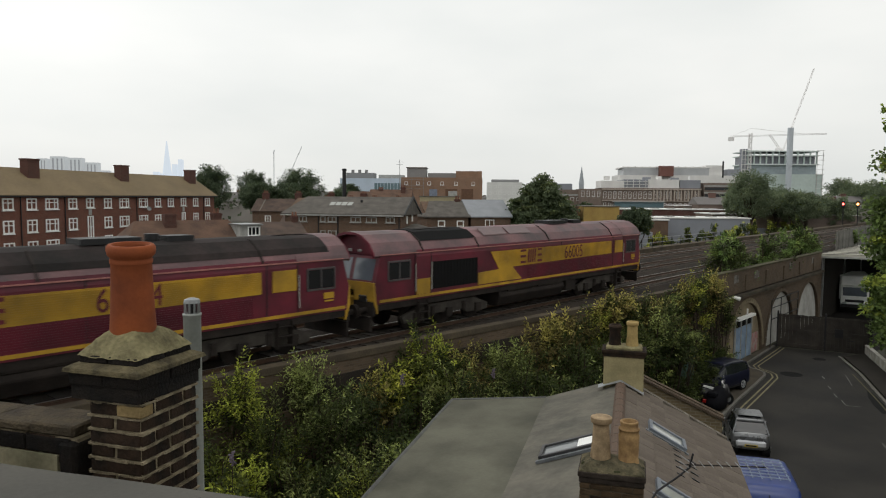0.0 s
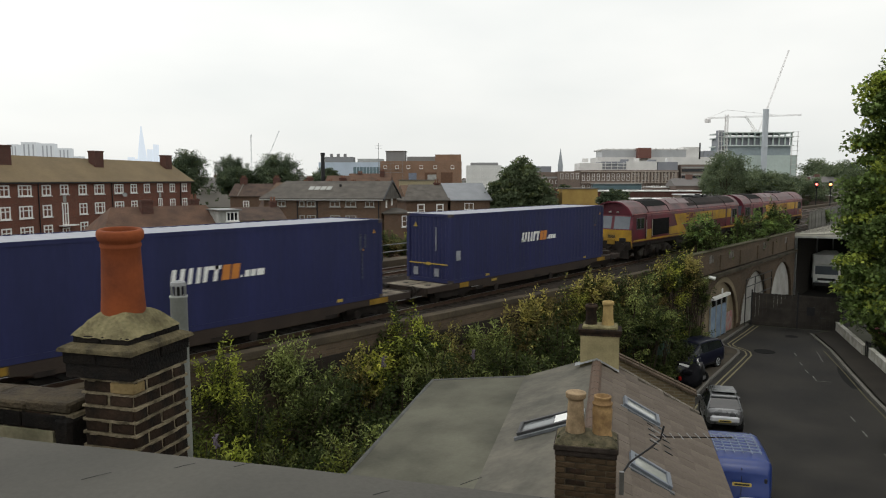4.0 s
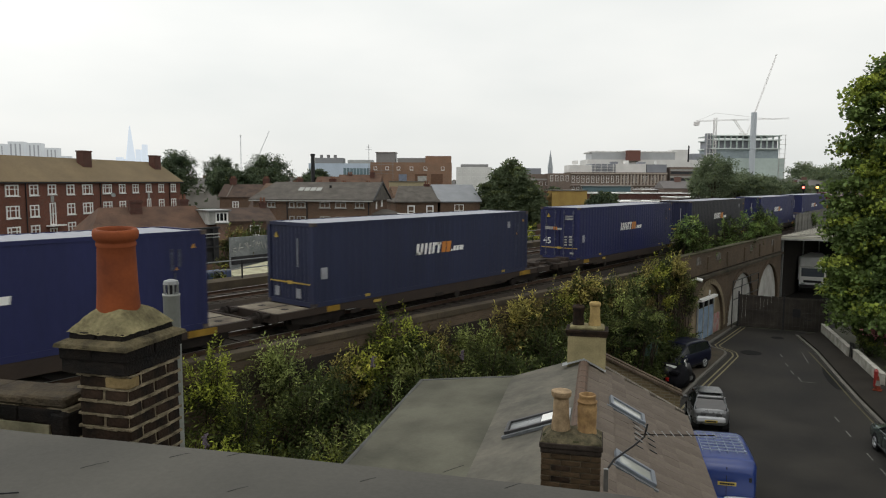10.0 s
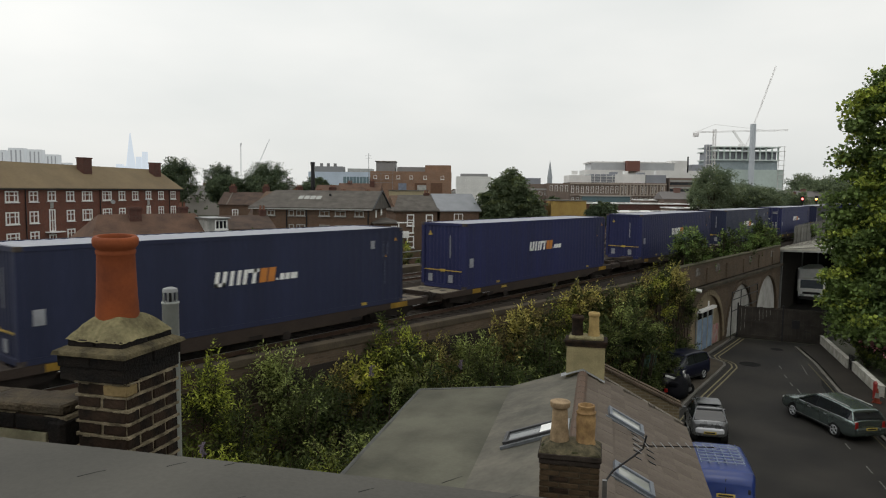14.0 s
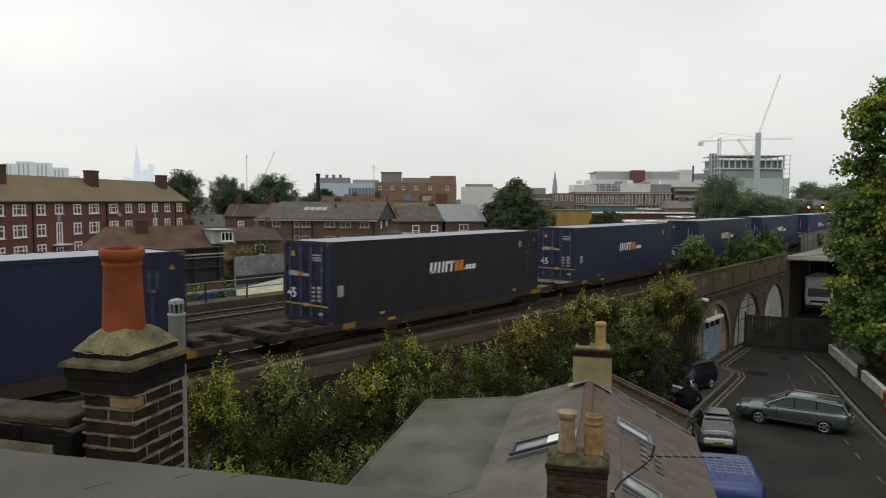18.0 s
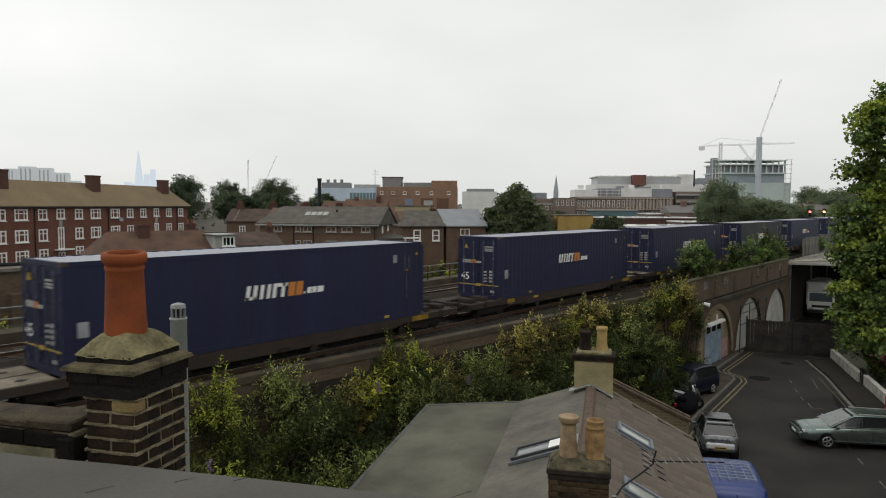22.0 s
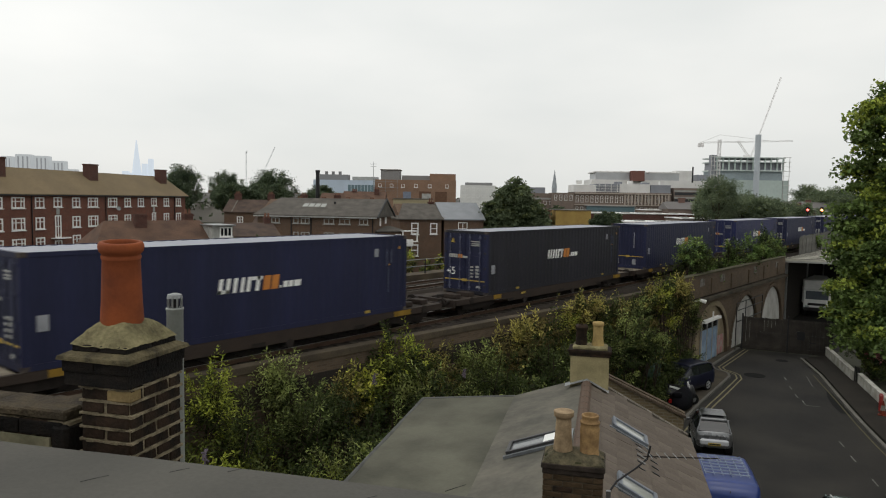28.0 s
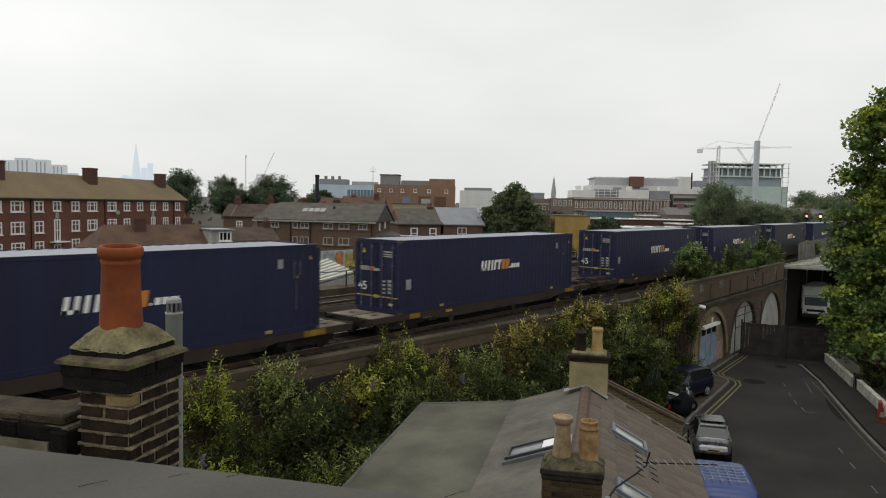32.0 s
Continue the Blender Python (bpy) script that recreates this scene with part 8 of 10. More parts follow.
y = 2.0
while y < 42.4:
    x0 = wall_x(y) + (0.7 if y < 39.5 else 0.5)
    xl = -5.25 - 0.45 * (y + 2.26) if y < 13.6 else (-11.9 if y < 27 else -13.0 if y < 34 else -14.2 if y < 40 else wall_x(y) + 0.5)
    x = x0
    while x < xl + 0.01:
        f = min(1, max(0, (x - x0) / 2.6))
        by = y + rng.uniform(-0.22, 0.22)
        top = (profile(by) + 0.28) * (1 - f) + (4.2 + 0.5 * math.sin(y * 1.7 + x)) * f + rng.uniform(-0.2, 0.08)
        if y > 13.6 and f > 0.6:
            top = rng.uniform(3.4, 4.5) if y < 33 else rng.uniform(2.6, 3.8)
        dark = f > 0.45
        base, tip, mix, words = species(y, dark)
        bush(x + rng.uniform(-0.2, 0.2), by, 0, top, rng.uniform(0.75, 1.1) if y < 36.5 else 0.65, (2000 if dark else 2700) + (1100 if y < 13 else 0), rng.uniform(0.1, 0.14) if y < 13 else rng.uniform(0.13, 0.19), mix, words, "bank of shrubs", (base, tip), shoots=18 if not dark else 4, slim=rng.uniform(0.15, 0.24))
        x += 1.3
    y += 1.15
# a few purple flower spikes
for x, y, z in ((-13.2, 8.2, 4.7), (-13.9, 18.4, 4.5), (-14.0, 14.2, 5.1)):
    fw = thing("flower_spike", "purple buddleia flower spike", "flower", Matrix.Translation((x, y, z)))
    b = bmesh.new()
    for k in range(26):
        box(b, rng.normal() * 0.03, rng.normal() * 0.03, k * 0.012, 0.035, 0.035, 0.03)
    part("blossom", b, mat("purple_petal", (0.17, 0.14, 0.17), 0.8, var=0.3), fw)
    b = bmesh.new()
    bar(b, (0, 0, -0.6), (0, 0, 0.02), 0.01, 4)
    part("stalk", b, BARK, fw)

# saplings on the parapet
# lit copy of the sapling green, light put into its colour
BRIGHTLIT = mat("leaf_fresh_lit", (0.25, 0.33, 0.09), 0.6, var=0.3, scale=0.8, island="leaf", bump=0)
BRIGHT = mat("leaf_fresh_green", (0.175, 0.25, 0.075), 0.6, var=0.3, scale=0.8, island="leaf", bump=0, second=(0.1, 0.16, 0.045))
for x, y, top, r in ((-15.9, 45.0, 8.3, 0.95), (-15.9, 46.6, 8.6, 1.0), (-16.0, 48.6, 7.6, 1.0), (-16.1, 54.0, 7.6, 1.1), (-16.2, 57.0, 8.2, 1.3), (-16.2, 60.4, 8.0, 1.2), (-16.3, 63.6, 8.9, 1.2), (-16.3, 66.4, 8.7, 1.2), (-16.8, 70.5, 7.4, 0.9), (-16.9, 86, 7.6, 1.2)):
    bush(x, y, 4.92, top, r, 1800, 0.2, 0.12, "bright green self-sown sapling behind the parapet", "saplings on the parapet", (BRIGHT, BRIGHTLIT), "sapling")
# scrub behind the far track
for k in range(58):
    y = 37 + k * 2.6 + rng.uniform(-0.6, 0.6)
    bush(-38.5 - rng.uniform(0, 5), y, 0, rng.uniform(5.6, 7.0), rng.uniform(1.3, 1.9), 700, 0.34, 0.25, "pale green scrub beyond the far track", "scrub beyond the tracks")
for k in range(4):
    bush(-38.2 + rng.uniform(-0.2, 0.2), 25.9 + k * 0.8, 4.9, 7.7 + rng.uniform(-0.2, 0.4), 0.8, 1100, 0.2, 0.2, "green bush behind the graffiti wall", "weeds by the railing", (LEAFRUSSET, LEAFGREY), name="weeds")
for k in range(7):
    bush(-33.4 - rng.uniform(0, 1.4), 33.4 + k * 0.8, 4.9, 6.7 + rng.uniform(-0.3, 0.5), 0.8, 1000, 0.18, 0.2, "brown-green weeds crowding the railing", "weeds by the railing", (LEAFRUSSET, LEAFGREY), name="weeds")
for k in range(8):
    bush(-32.2, 8.5 + k * 1.8, 4.9, 5.7 + rng.uniform(0, 0.5), 0.55, 260, 0.16, 0.3, "low weeds behind the railing", "weeds by the railing", name="weeds")


def tree(x, y, z0, zc, ztop, r, n, leaf, material, label, group, second=None, mix=0.25, name="tree", cat="tree", limbs=9):
    ob = thing(name, label, cat, Matrix.Translation((x, y, z0)), group)
    h = ztop - z0
    cz = zc - z0
    rz = (h - cz)
    b = bmesh.new()
    bar(b, (0, 0, 0), (0.1, 0, cz * 0.75), r * 0.075 + 0.05, 10, r * 0.05 + 0.03)
    part("trunk", b, BARK, ob)
    b = bmesh.new()
    for k in range(limbs):
        a, q = rng.uniform(0, 6.28), rng.uniform(0.4, 0.8)
        s = Vector((0.1, 0, cz * rng.uniform(0.45, 0.75)))
        m = s + Vector((math.cos(a) * r * q * 0.5, math.sin(a) * r * q * 0.5, h * 0.18))
        t = Vector((math.cos(a) * r * q, math.sin(a) * r * q, cz + rz * rng.uniform(-0.2, 0.6)))
        bar(b, s, m, r * 0.03 + 0.02, 6, r * 0.02 + 0.012)
        bar(b, m, t, r * 0.02 + 0.012, 6, 0.01)
    part("limb", b, BARK, ob)
    pts = shell_points(n, (0, 0, cz), (r, r, rz), -0.75, max(40, n // 130), 0.15)
    # light from above put into colour: upper patches take the second material
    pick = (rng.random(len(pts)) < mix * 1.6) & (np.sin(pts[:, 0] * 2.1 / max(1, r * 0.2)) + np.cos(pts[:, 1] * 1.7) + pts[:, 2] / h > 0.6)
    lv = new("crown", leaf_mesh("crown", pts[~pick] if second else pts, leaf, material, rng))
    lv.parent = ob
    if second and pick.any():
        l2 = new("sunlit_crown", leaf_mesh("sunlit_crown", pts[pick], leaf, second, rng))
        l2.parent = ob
        tagged(l2, "upper leaves in a second green")
    return ob


# big street tree over the garden wall: a crown of drooping lobes
LIME = mat("leaf_lime", (0.34, 0.39, 0.07), 0.6, var=0.3, scale=0.7, island="leaf", bump=0, second=(0.2, 0.25, 0.05))
big = thing("tree", "large leafy sycamore overhanging the street", "tree", Matrix.Translation((-4.4, 51.85, 0)))
b = bmesh.new()
bar(b, (0, 0, 0), (0.15, 0.1, 4.2), 0.42, 12, 0.34)
bar(b, (0.15, 0.1, 4.2), (0.1, 0.3, 11.0), 0.34, 12, 0.16)
part("trunk", b, BARK, big)
LOBES = ((0.4, 1.5, 18.0, 2.9), (-0.5, 0.6, 17.5, 1.8), (-1.8, 0.2, 15.8, 2.3), (1.6, 0.0, 14.5, 3.4), (-1.1, 1.2, 12.8, 3.1), (-2.0, 0.2, 10.3, 2.4), (1.0, -0.6, 10.4, 3.4), (-2.4, -0.2, 8.0, 2.3), (0.4, -0.8, 7.6, 3.2), (-2.9, -0.6, 5.7, 1.9), (0.6, -1.4, 5.0, 2.6), (-0.9, -2.2, 4.0, 1.7), (1.2, -3.4, 3.9, 1.5), (-0.3, -3.6, 3.0, 1.4), (1.4, -5.0, 3.2, 1.5), (2.4, -3.6, 4.4, 2.0), (-3.0, -0.9, 3.6, 1.4), (-2.4, -1.7, 2.5, 1.2), (-0.5, -4.0, 2.5, 1.3), (0.6, -5.4, 2.6, 1.3))


def lobed_crown(ob, lobes, dense, leaf, shade, lit_mat, share, foot, thick=0.14, tufts=26, wide=0.36):
    """A crown of drooping lobes, each on its limb, with leaves in flat sprays."""
    allp, alll = [], []
    for lx, ly, lz, lr in lobes:
        b = bmesh.new()
        s0, s2 = Vector((0.1, 0.2, max(2.6, lz - 2.6))), Vector((lx, ly, lz))
        s1 = s0.lerp(s2, 0.5) + Vector((0, 0, 0.5))
        bar(b, s0, s1, thick, 7, thick * 0.7)
        bar(b, s1, s2, thick * 0.7, 7, 0.03)
        part("limb", b, BARK, ob)
        k, nc = int(lr * lr * dense), int(lr * lr * tufts)
        d = rng.normal(size=(nc, 3))
        d /= np.linalg.norm(d, axis=1)[:, None]
        cc = d * rng.uniform(0.45, 1.0, (nc, 1)) * lr * np.array([1, 1, 0.85])
        own = rng.integers(0, nc, k)
        q = np.clip(rng.normal(size=(k, 3)), -1.7, 1.7) * np.array([wide, wide, wide * 0.36]) * rng.uniform(0.5, 1.2, (nc, 1))[own]
        q[:, 2] -= 0.25 * np.hypot(q[:, 0], q[:, 1])
        allp.append(cc[own] + q + np.array([lx, ly, lz]))
        # light put into colour: higher lobes get more clumps in the lit tone
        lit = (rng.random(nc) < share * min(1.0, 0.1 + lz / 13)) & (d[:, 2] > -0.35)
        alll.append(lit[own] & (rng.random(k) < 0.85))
    allp, alll = np.concatenate(allp), np.concatenate(alll)
    keep = allp[:, 2] > foot
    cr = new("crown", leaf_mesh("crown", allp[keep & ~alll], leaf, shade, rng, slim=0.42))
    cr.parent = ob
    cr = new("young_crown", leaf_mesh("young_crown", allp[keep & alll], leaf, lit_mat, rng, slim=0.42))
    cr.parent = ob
    tagged(cr, "yellow-green leaves, light put into their tone")


lobed_crown(big, LOBES, 1150, 0.26, mat("leaf_sycamore", (0.155, 0.215, 0.06), 0.55, var=0.3, scale=0.6, island="leaf", bump=0, second=(0.08, 0.12, 0.038)), LIME, 0.5, 0.9, tufts=12, wide=0.5)
for y in np.arange(30.4, 41.0, 1.1):
    bush((-13.7 if y < 36 else -14.35) + rng.uniform(-0.2, 0.3), float(y), 0, rng.uniform(1.6, 2.8), 0.85, 1500, 0.16, 0.06, "low dark shrub at the foot of the arches", "bank of shrubs", (LEAFDARK, LEAFMID))
for x, y in ((-5.2, 49.6), (-6.6, 52.2), (-4.4, 46.9), (-3.7, 44.9), (-3.0, 43.4), (-2.3, 41.9), (-5.7, 48.4)):
    hb = bush(x, y, 0, 2.1, 1.1, 1400, 0.16, 0.1, "dark garden shrub with pink blossom behind the wall", "garden shrubs", (LEAFDARK, LEAFMID))
    fp = shell_points(60, (0, 0, 1.5), (0.9, 0.9, 0.6), 0.1, 8, 0.2)
    f_ = new("blossom", leaf_mesh("blossom", fp, 0.16, mat("pink_petal", (0.55, 0.2, 0.24), 0.7, var=0.2), rng))
    f_.parent = hb
    tagged(f_, "pink blossom")

# haze put into colour: paler leaves for the farther trees to the right
LEAFHAZY = mat("leaf_hazy_far_green", (0.2, 0.24, 0.14), 0.7, var=0.3, scale=0.3, island="far_leaf", bump=0, second=(0.085, 0.115, 0.07))
FAR_TREES = (
    (-139.1, 81.9, 12.0, 17.4, 4.6), (-176.0, 116.9, 12.6, 17.9, 5.4), (-144.6, 110.0, 12.2, 17.8, 6.4), (-139.4, 121.0, 10.5, 13.8, 4.6), (-150, 100, 9.5, 13.5, 4.0),
    (-45.5, 144.2, 11.0, 16.4, 5.2), (-44.3, 157.8, 9.4, 13.4, 5.2), (-39.5, 161.5, 8.6, 12.0, 5.2), (-35.4, 168.0, 7.8, 11.2, 4.6), (-49.0, 150.0, 9.6, 13.6, 4.4), (-38.0, 150.0, 8.6, 12.0, 5.0),
    (-71.5, 355.6, 12, 20.5, 10.0), (-48.6, 283.3, 11.5, 17.5, 8.0), (-60, 330, 11, 17.5, 10.0), (-32, 260, 11, 17.0, 8.0), (-20, 250, 12, 18.0, 8.0), (-8, 225, 11, 17.0, 8.0), (-36, 230, 9.6, 14.0, 6.0),
    (-42.7, 88.5, 7.2, 9.2, 2.4), (-63.0, 110.0, 7.2, 9.6, 2.6))
for x, y, zc, zt, r in ((-137.0, 78.0, 9.5, 14.5, 4.6), (-160.0, 108.0, 9.8, 14.6, 5.6), (-150.0, 104.0, 9.0, 13.2, 5.0), (-137.0, 104.0, 9.4, 13.8, 5.4), (-131.0, 112.0, 8.8, 12.6, 5.0), (-168.0, 124.0, 10.0, 14.5, 6.0)):
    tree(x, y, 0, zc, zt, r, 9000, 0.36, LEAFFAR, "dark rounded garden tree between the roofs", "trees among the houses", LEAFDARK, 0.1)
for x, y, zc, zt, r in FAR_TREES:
    tree(x, y, 0, zc, zt, r, 15000, max(0.26, r * 0.045), LEAFHAZY if x > -75 and y > 140 else LEAFFAR, "rounded dark green tree among the houses", "trees among the houses", LEAFMID, 0.05)
mid_tree = thing("tree", "dense dark green tree standing beyond the tracks", "tree", Matrix.Translation((-52.6, 80.2, 0)))
b = bmesh.new()
bar(b, (0, 0, 0), (0.1, 0.2, 9.0), 0.34, 10, 0.12)
part("trunk", b, BARK, mid_tree)
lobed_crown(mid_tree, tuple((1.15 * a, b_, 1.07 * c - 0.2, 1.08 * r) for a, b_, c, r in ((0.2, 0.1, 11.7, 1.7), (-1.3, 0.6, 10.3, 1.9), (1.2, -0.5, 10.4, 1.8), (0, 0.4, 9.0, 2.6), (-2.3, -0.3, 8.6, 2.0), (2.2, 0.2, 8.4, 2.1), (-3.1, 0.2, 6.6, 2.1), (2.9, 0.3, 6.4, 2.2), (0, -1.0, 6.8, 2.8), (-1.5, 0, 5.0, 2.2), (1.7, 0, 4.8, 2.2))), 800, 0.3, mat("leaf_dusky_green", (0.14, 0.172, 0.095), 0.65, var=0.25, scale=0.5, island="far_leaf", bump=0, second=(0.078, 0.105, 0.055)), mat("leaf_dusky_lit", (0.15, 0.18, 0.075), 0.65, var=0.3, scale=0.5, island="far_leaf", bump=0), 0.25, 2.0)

# distant roofs and trees that close the view
pts = []
for k in range(620):
    a = math.radians(rng.uniform(-6, 85))
    d = rng.uniform(260, 900)
    c = np.array([-math.sin(a) * d, math.cos(a) * d, 0])
    if 80 < c[1] < 420 and -36 < c[0] < -14:
        continue
    n_ = 210
    q = rng.normal(size=(n_, 3)) * np.array([6, 6, 2.2]) + c + np.array([0, 0, rng.uniform(3.5, 7.5)])
    pts.append(q)
pts = np.concatenate(pts)
pts = pts[(pts[:, 2] > 0) & (pts[:, 2] < 11.5)]
tagged(new("far_woods", leaf_mesh("far_woods", pts, 1.5, mat("far_wood_green", (0.085, 0.105, 0.06), 0.9, var=0.2, scale=0.03, island="far_leaf", bump=0), rng, slim=0.5)), "belt of distant trees between far roofs", "trees", "", "stuff")
far_brick = [mat("far_brick_%s" % n_, c, 0.9, var=0.15, scale=0.1) for n_, c in (("brown", (0.13, 0.1, 0.085)), ("pale", (0.27, 0.25, 0.23)), ("red", (0.15, 0.09, 0.075)))]
FARROOF = mat("far_roof", (0.15, 0.14, 0.135), 0.9, var=0.2, scale=0.1)
rnd = random.Random(12)
for k in range(74):
    a = math.radians(rnd.uniform(2, 78))
    d = rnd.uniform(170, 520)
    x, y = -math.sin(a) * d, math.cos(a) * d
    if -40 < x < -10 or (-160 < x < -85 and 190 < y < 280) or (-165 < x < -95 and 440 < y < 520) or (-130 < x < -85 and 110 < y < 150):
        continue
    hh = rnd.uniform(6.0, 8.6) + d * 0.004
    ob = thing("distant_house", "distant brick house row with a pitched roof", "house", frame_of((x, y), (x + math.cos(a + rnd.uniform(-0.5, 0.5)) * 10, y + math.sin(a + rnd.uniform(-0.5, 0.5)) * 10)), "distant houses")
    L = rnd.uniform(14, 34)
    body(ob, L, 9, hh, far_brick[k % 3])
    gable_roof(ob, L, 9, hh, hh + rnd.uniform(1.2, 2.4), FARROOF, 0.3)
    for j in range(int(L / 6)):
        window(ob, 3 + j * 6, hh - 1.5, 2.6, 1.1, (0.5,), 0, sill=False)
        if j % 2 == 0:
            small_stack(ob, 4.5 + j * 6, 4.5, hh + 1, hh + 3.0, 1.6, 0.8, 0, far_brick[2])

TONE = 0.76
# ---- street things ----
def loft(bm, stations, closed=True):
    """Rings of equal length joined one to the next; ends capped."""
    rings = [[bm.verts.new(p) for p in r] for r in stations]
    n = len(rings[0])
    for a, b in zip(rings, rings[1:]):
        for i in range(n if closed else n - 1):
            bm.faces.new((a[i], a[(i + 1) % n], b[(i + 1) % n], b[i]))
    bm.faces.new(rings[0][::-1]), bm.faces.new(rings[-1])


TYREGREY = mat("alloy_rim", (0.4, 0.41, 0.42), 0.35, metal=0.8, var=0.1)
PLATE_Y = mat("yellow_plate", (0.6, 0.45, 0.08), 0.5, var=0.05)
REDLAMP = mat("red_lamp", (0.35, 0.015, 0.012), 0.2, var=0.1, spec=0.8)
CLEARLAMP = mat("clear_lamp", (0.5, 0.52, 0.52), 0.1, var=0.1, spec=0.9)
CARGLASS = mat("car_glass", (0.018, 0.021, 0.023), 0.1, var=0.1, bump=0, spec=0.42)


# glossy, with part of the sky's reflection put into the grey base
WINDSCREEN = mat("windscreen_sky", (0.1, 0.115, 0.11), 0.06, var=0.05, bump=0, spec=1.0)


def car(name, label, L, W, sections, roofline, paint, wheels, wr=0.31, trim=None, extra=None, m=None, front_glass=True, lamps=True):
    """x across, y to the front, z up. sections: (y, low, belt, half width); roofline: (y, z, half width at the top)."""
    ob = thing(name, label, "car", m)
    b = bmesh.new()
    sec = np.array(sections)
    ys = np.linspace(sec[0, 0], sec[-1, 0], 33)
    ys = np.sort(np.concatenate([ys, sec[:, 0]]))
    cur = [np.interp(ys, sec[:, 0], sec[:, i]) for i in (1, 2, 3)]
    # ease the corners between stations
    for _ in range(2):
        cur = [np.concatenate([c[:1], 0.25 * c[:-2] + 0.5 * c[1:-1] + 0.25 * c[2:], c[-1:]]) for c in cur]
    st = []
    for y, lo, belt, hw in zip(ys, *cur):
        half = [(0.8, lo), (0.95, lo + 0.05), (0.99, lo + 0.16), (1.0, (lo + belt) / 2), (0.985, belt - 0.16), (0.95, belt - 0.05), (0.86, belt + 0.0), (0.5, belt + 0.03)]
        st.append([(hw * f, y, z) for f, z in half] + [(-hw * f, y, z) for f, z in half[::-1]])
    loft(b, st)
    part("body", b, paint, ob, smooth=True)
    # glazed upper part and painted roof, both eased along their length
    rl = np.array(roofline)
    yr_ = np.sort(np.concatenate([np.linspace(rl[0, 0], rl[-1, 0], 26), rl[:, 0]]))
    up = [np.interp(yr_, rl[:, 0], rl[:, i]) for i in (1, 2, 3, 4)]
    for _ in range(3):
        up = [np.concatenate([c[:1], 0.25 * c[:-2] + 0.5 * c[1:-1] + 0.25 * c[2:], c[-1:]]) for c in up]
    eased = [tuple(float(v) for v in q) for q in zip(yr_, *up)]
    b = bmesh.new()
    rg = []
    for y, z0, z1, h0, h1 in eased:
        rg.append([(-h0, y, z0), (h0, y, z0), (h1, y, z1 - 0.05), (-h1, y, z1 - 0.05)])
    loft(b, rg)
    part("glazing", b, CARGLASS, ob, "dark car windows")
    (ya, za0, za1, ha0, ha1), (yb, zb0, zb1, hb0, hb1) = roofline[-1], roofline[-2]
    b = bmesh.new()
    quad(b, (-ha0 * 0.93, ya - 0.02, za1 - 0.01), (ha0 * 0.93, ya - 0.02, za1 - 0.01), (hb1 * 0.93, yb + 0.05, zb1 - 0.055), (-hb1 * 0.93, yb + 0.05, zb1 - 0.055))
    ws = part("windscreen", b, WINDSCREEN, ob, "windscreen reflecting the sky")
    if not front_glass:
        ws.data.materials[0] = CARGLASS
    ws.location = (0, 0.02, 0.012)
    b = bmesh.new()
    inner = [q for q in eased if roofline[1][0] - 0.06 <= q[0] <= roofline[-2][0] + 0.06]
    rr2 = []
    for y, z0, z1, h0, h1 in inner:
        rr2.append([(-h1 - 0.01, y, z1 - 0.07), (h1 + 0.01, y, z1 - 0.07), (h1 + 0.005, y, z1 - 0.02), (h1 * 0.8, y, z1 + 0.015), (-h1 * 0.8, y, z1 + 0.015), (-h1 - 0.005, y, z1 - 0.02)])
    loft(b, rr2)
    part("roof", b, paint, ob, smooth=True)
    b = bmesh.new()
    for s in (-1, 1):
        ends = [(roofline[0], roofline[1]), (roofline[-1], roofline[-2])]
        for (ya, za0, za1, ha0, ha1), (yb, zb0, zb1, hb0, hb1) in ends:
            bar(b, (s * ha0, ya, za0), (s * hb1, yb, zb1 - 0.04), 0.035, 5)
    tagged(part("pillar", b, paint, ob), kind="stuff")
    b = bmesh.new()
    for s in (-1, 1):
        for q in roofline[2:-2]:
            bar(b, (s * (q[3] - 0.004), q[0], q[1]), (s * (q[4] - 0.004), q[0], q[2] - 0.06), 0.026, 5)
    tagged(part("door_pillar", b, RUBBER, ob, "black door pillars"), kind="stuff")
    for y in wheels:
        for s in (-1, 1):
            b = bmesh.new()
            bar(b, (s * (W / 2 - 0.3), y, wr * 1.05), (s * (W / 2 - 0.012), y, wr * 1.05), wr * 1.17, 24)
            part("wheel_arch", b, RUBBER, ob, "dark wheel arch")
            b = bmesh.new()
            bar(b, (s * (W / 2 - 0.2), y, wr), (s * (W / 2 + 0.002), y, wr), wr, 20)
            wh_ = part("wheel", b, RUBBER, ob, "black tyre")
            b = bmesh.new()
            for k in range(5):
                a = k * 2 * math.pi / 5
                bar(b, (s * (W / 2), y, wr), (s * (W / 2), y + math.cos(a) * wr * 0.6, wr + math.sin(a) * wr * 0.6), 0.035, 5)
            for k in range(16):
                a0, a1 = k * math.pi / 8, (k + 1) * math.pi / 8
                bar(b, (s * (W / 2), y + math.cos(a0) * wr * 0.64, wr + math.sin(a0) * wr * 0.64), (s * (W / 2), y + math.cos(a1) * wr * 0.64, wr + math.sin(a1) * wr * 0.64), 0.025, 4)
            part("rim", b, TYREGREY, wh_, "alloy rim")
    yf, yr = sections[-1][0], sections[0][0]
    hwf, hwr = sections[-1][3], sections[0][3]
    for s in (-1, 1):
        boxpart("headlight", ob, CLEARLAMP, s * (hwf - 0.2), yf - 0.06, sections[-1][2] - 0.16, 0.32, 0.18, 0.14, "clear headlight", 0.03)
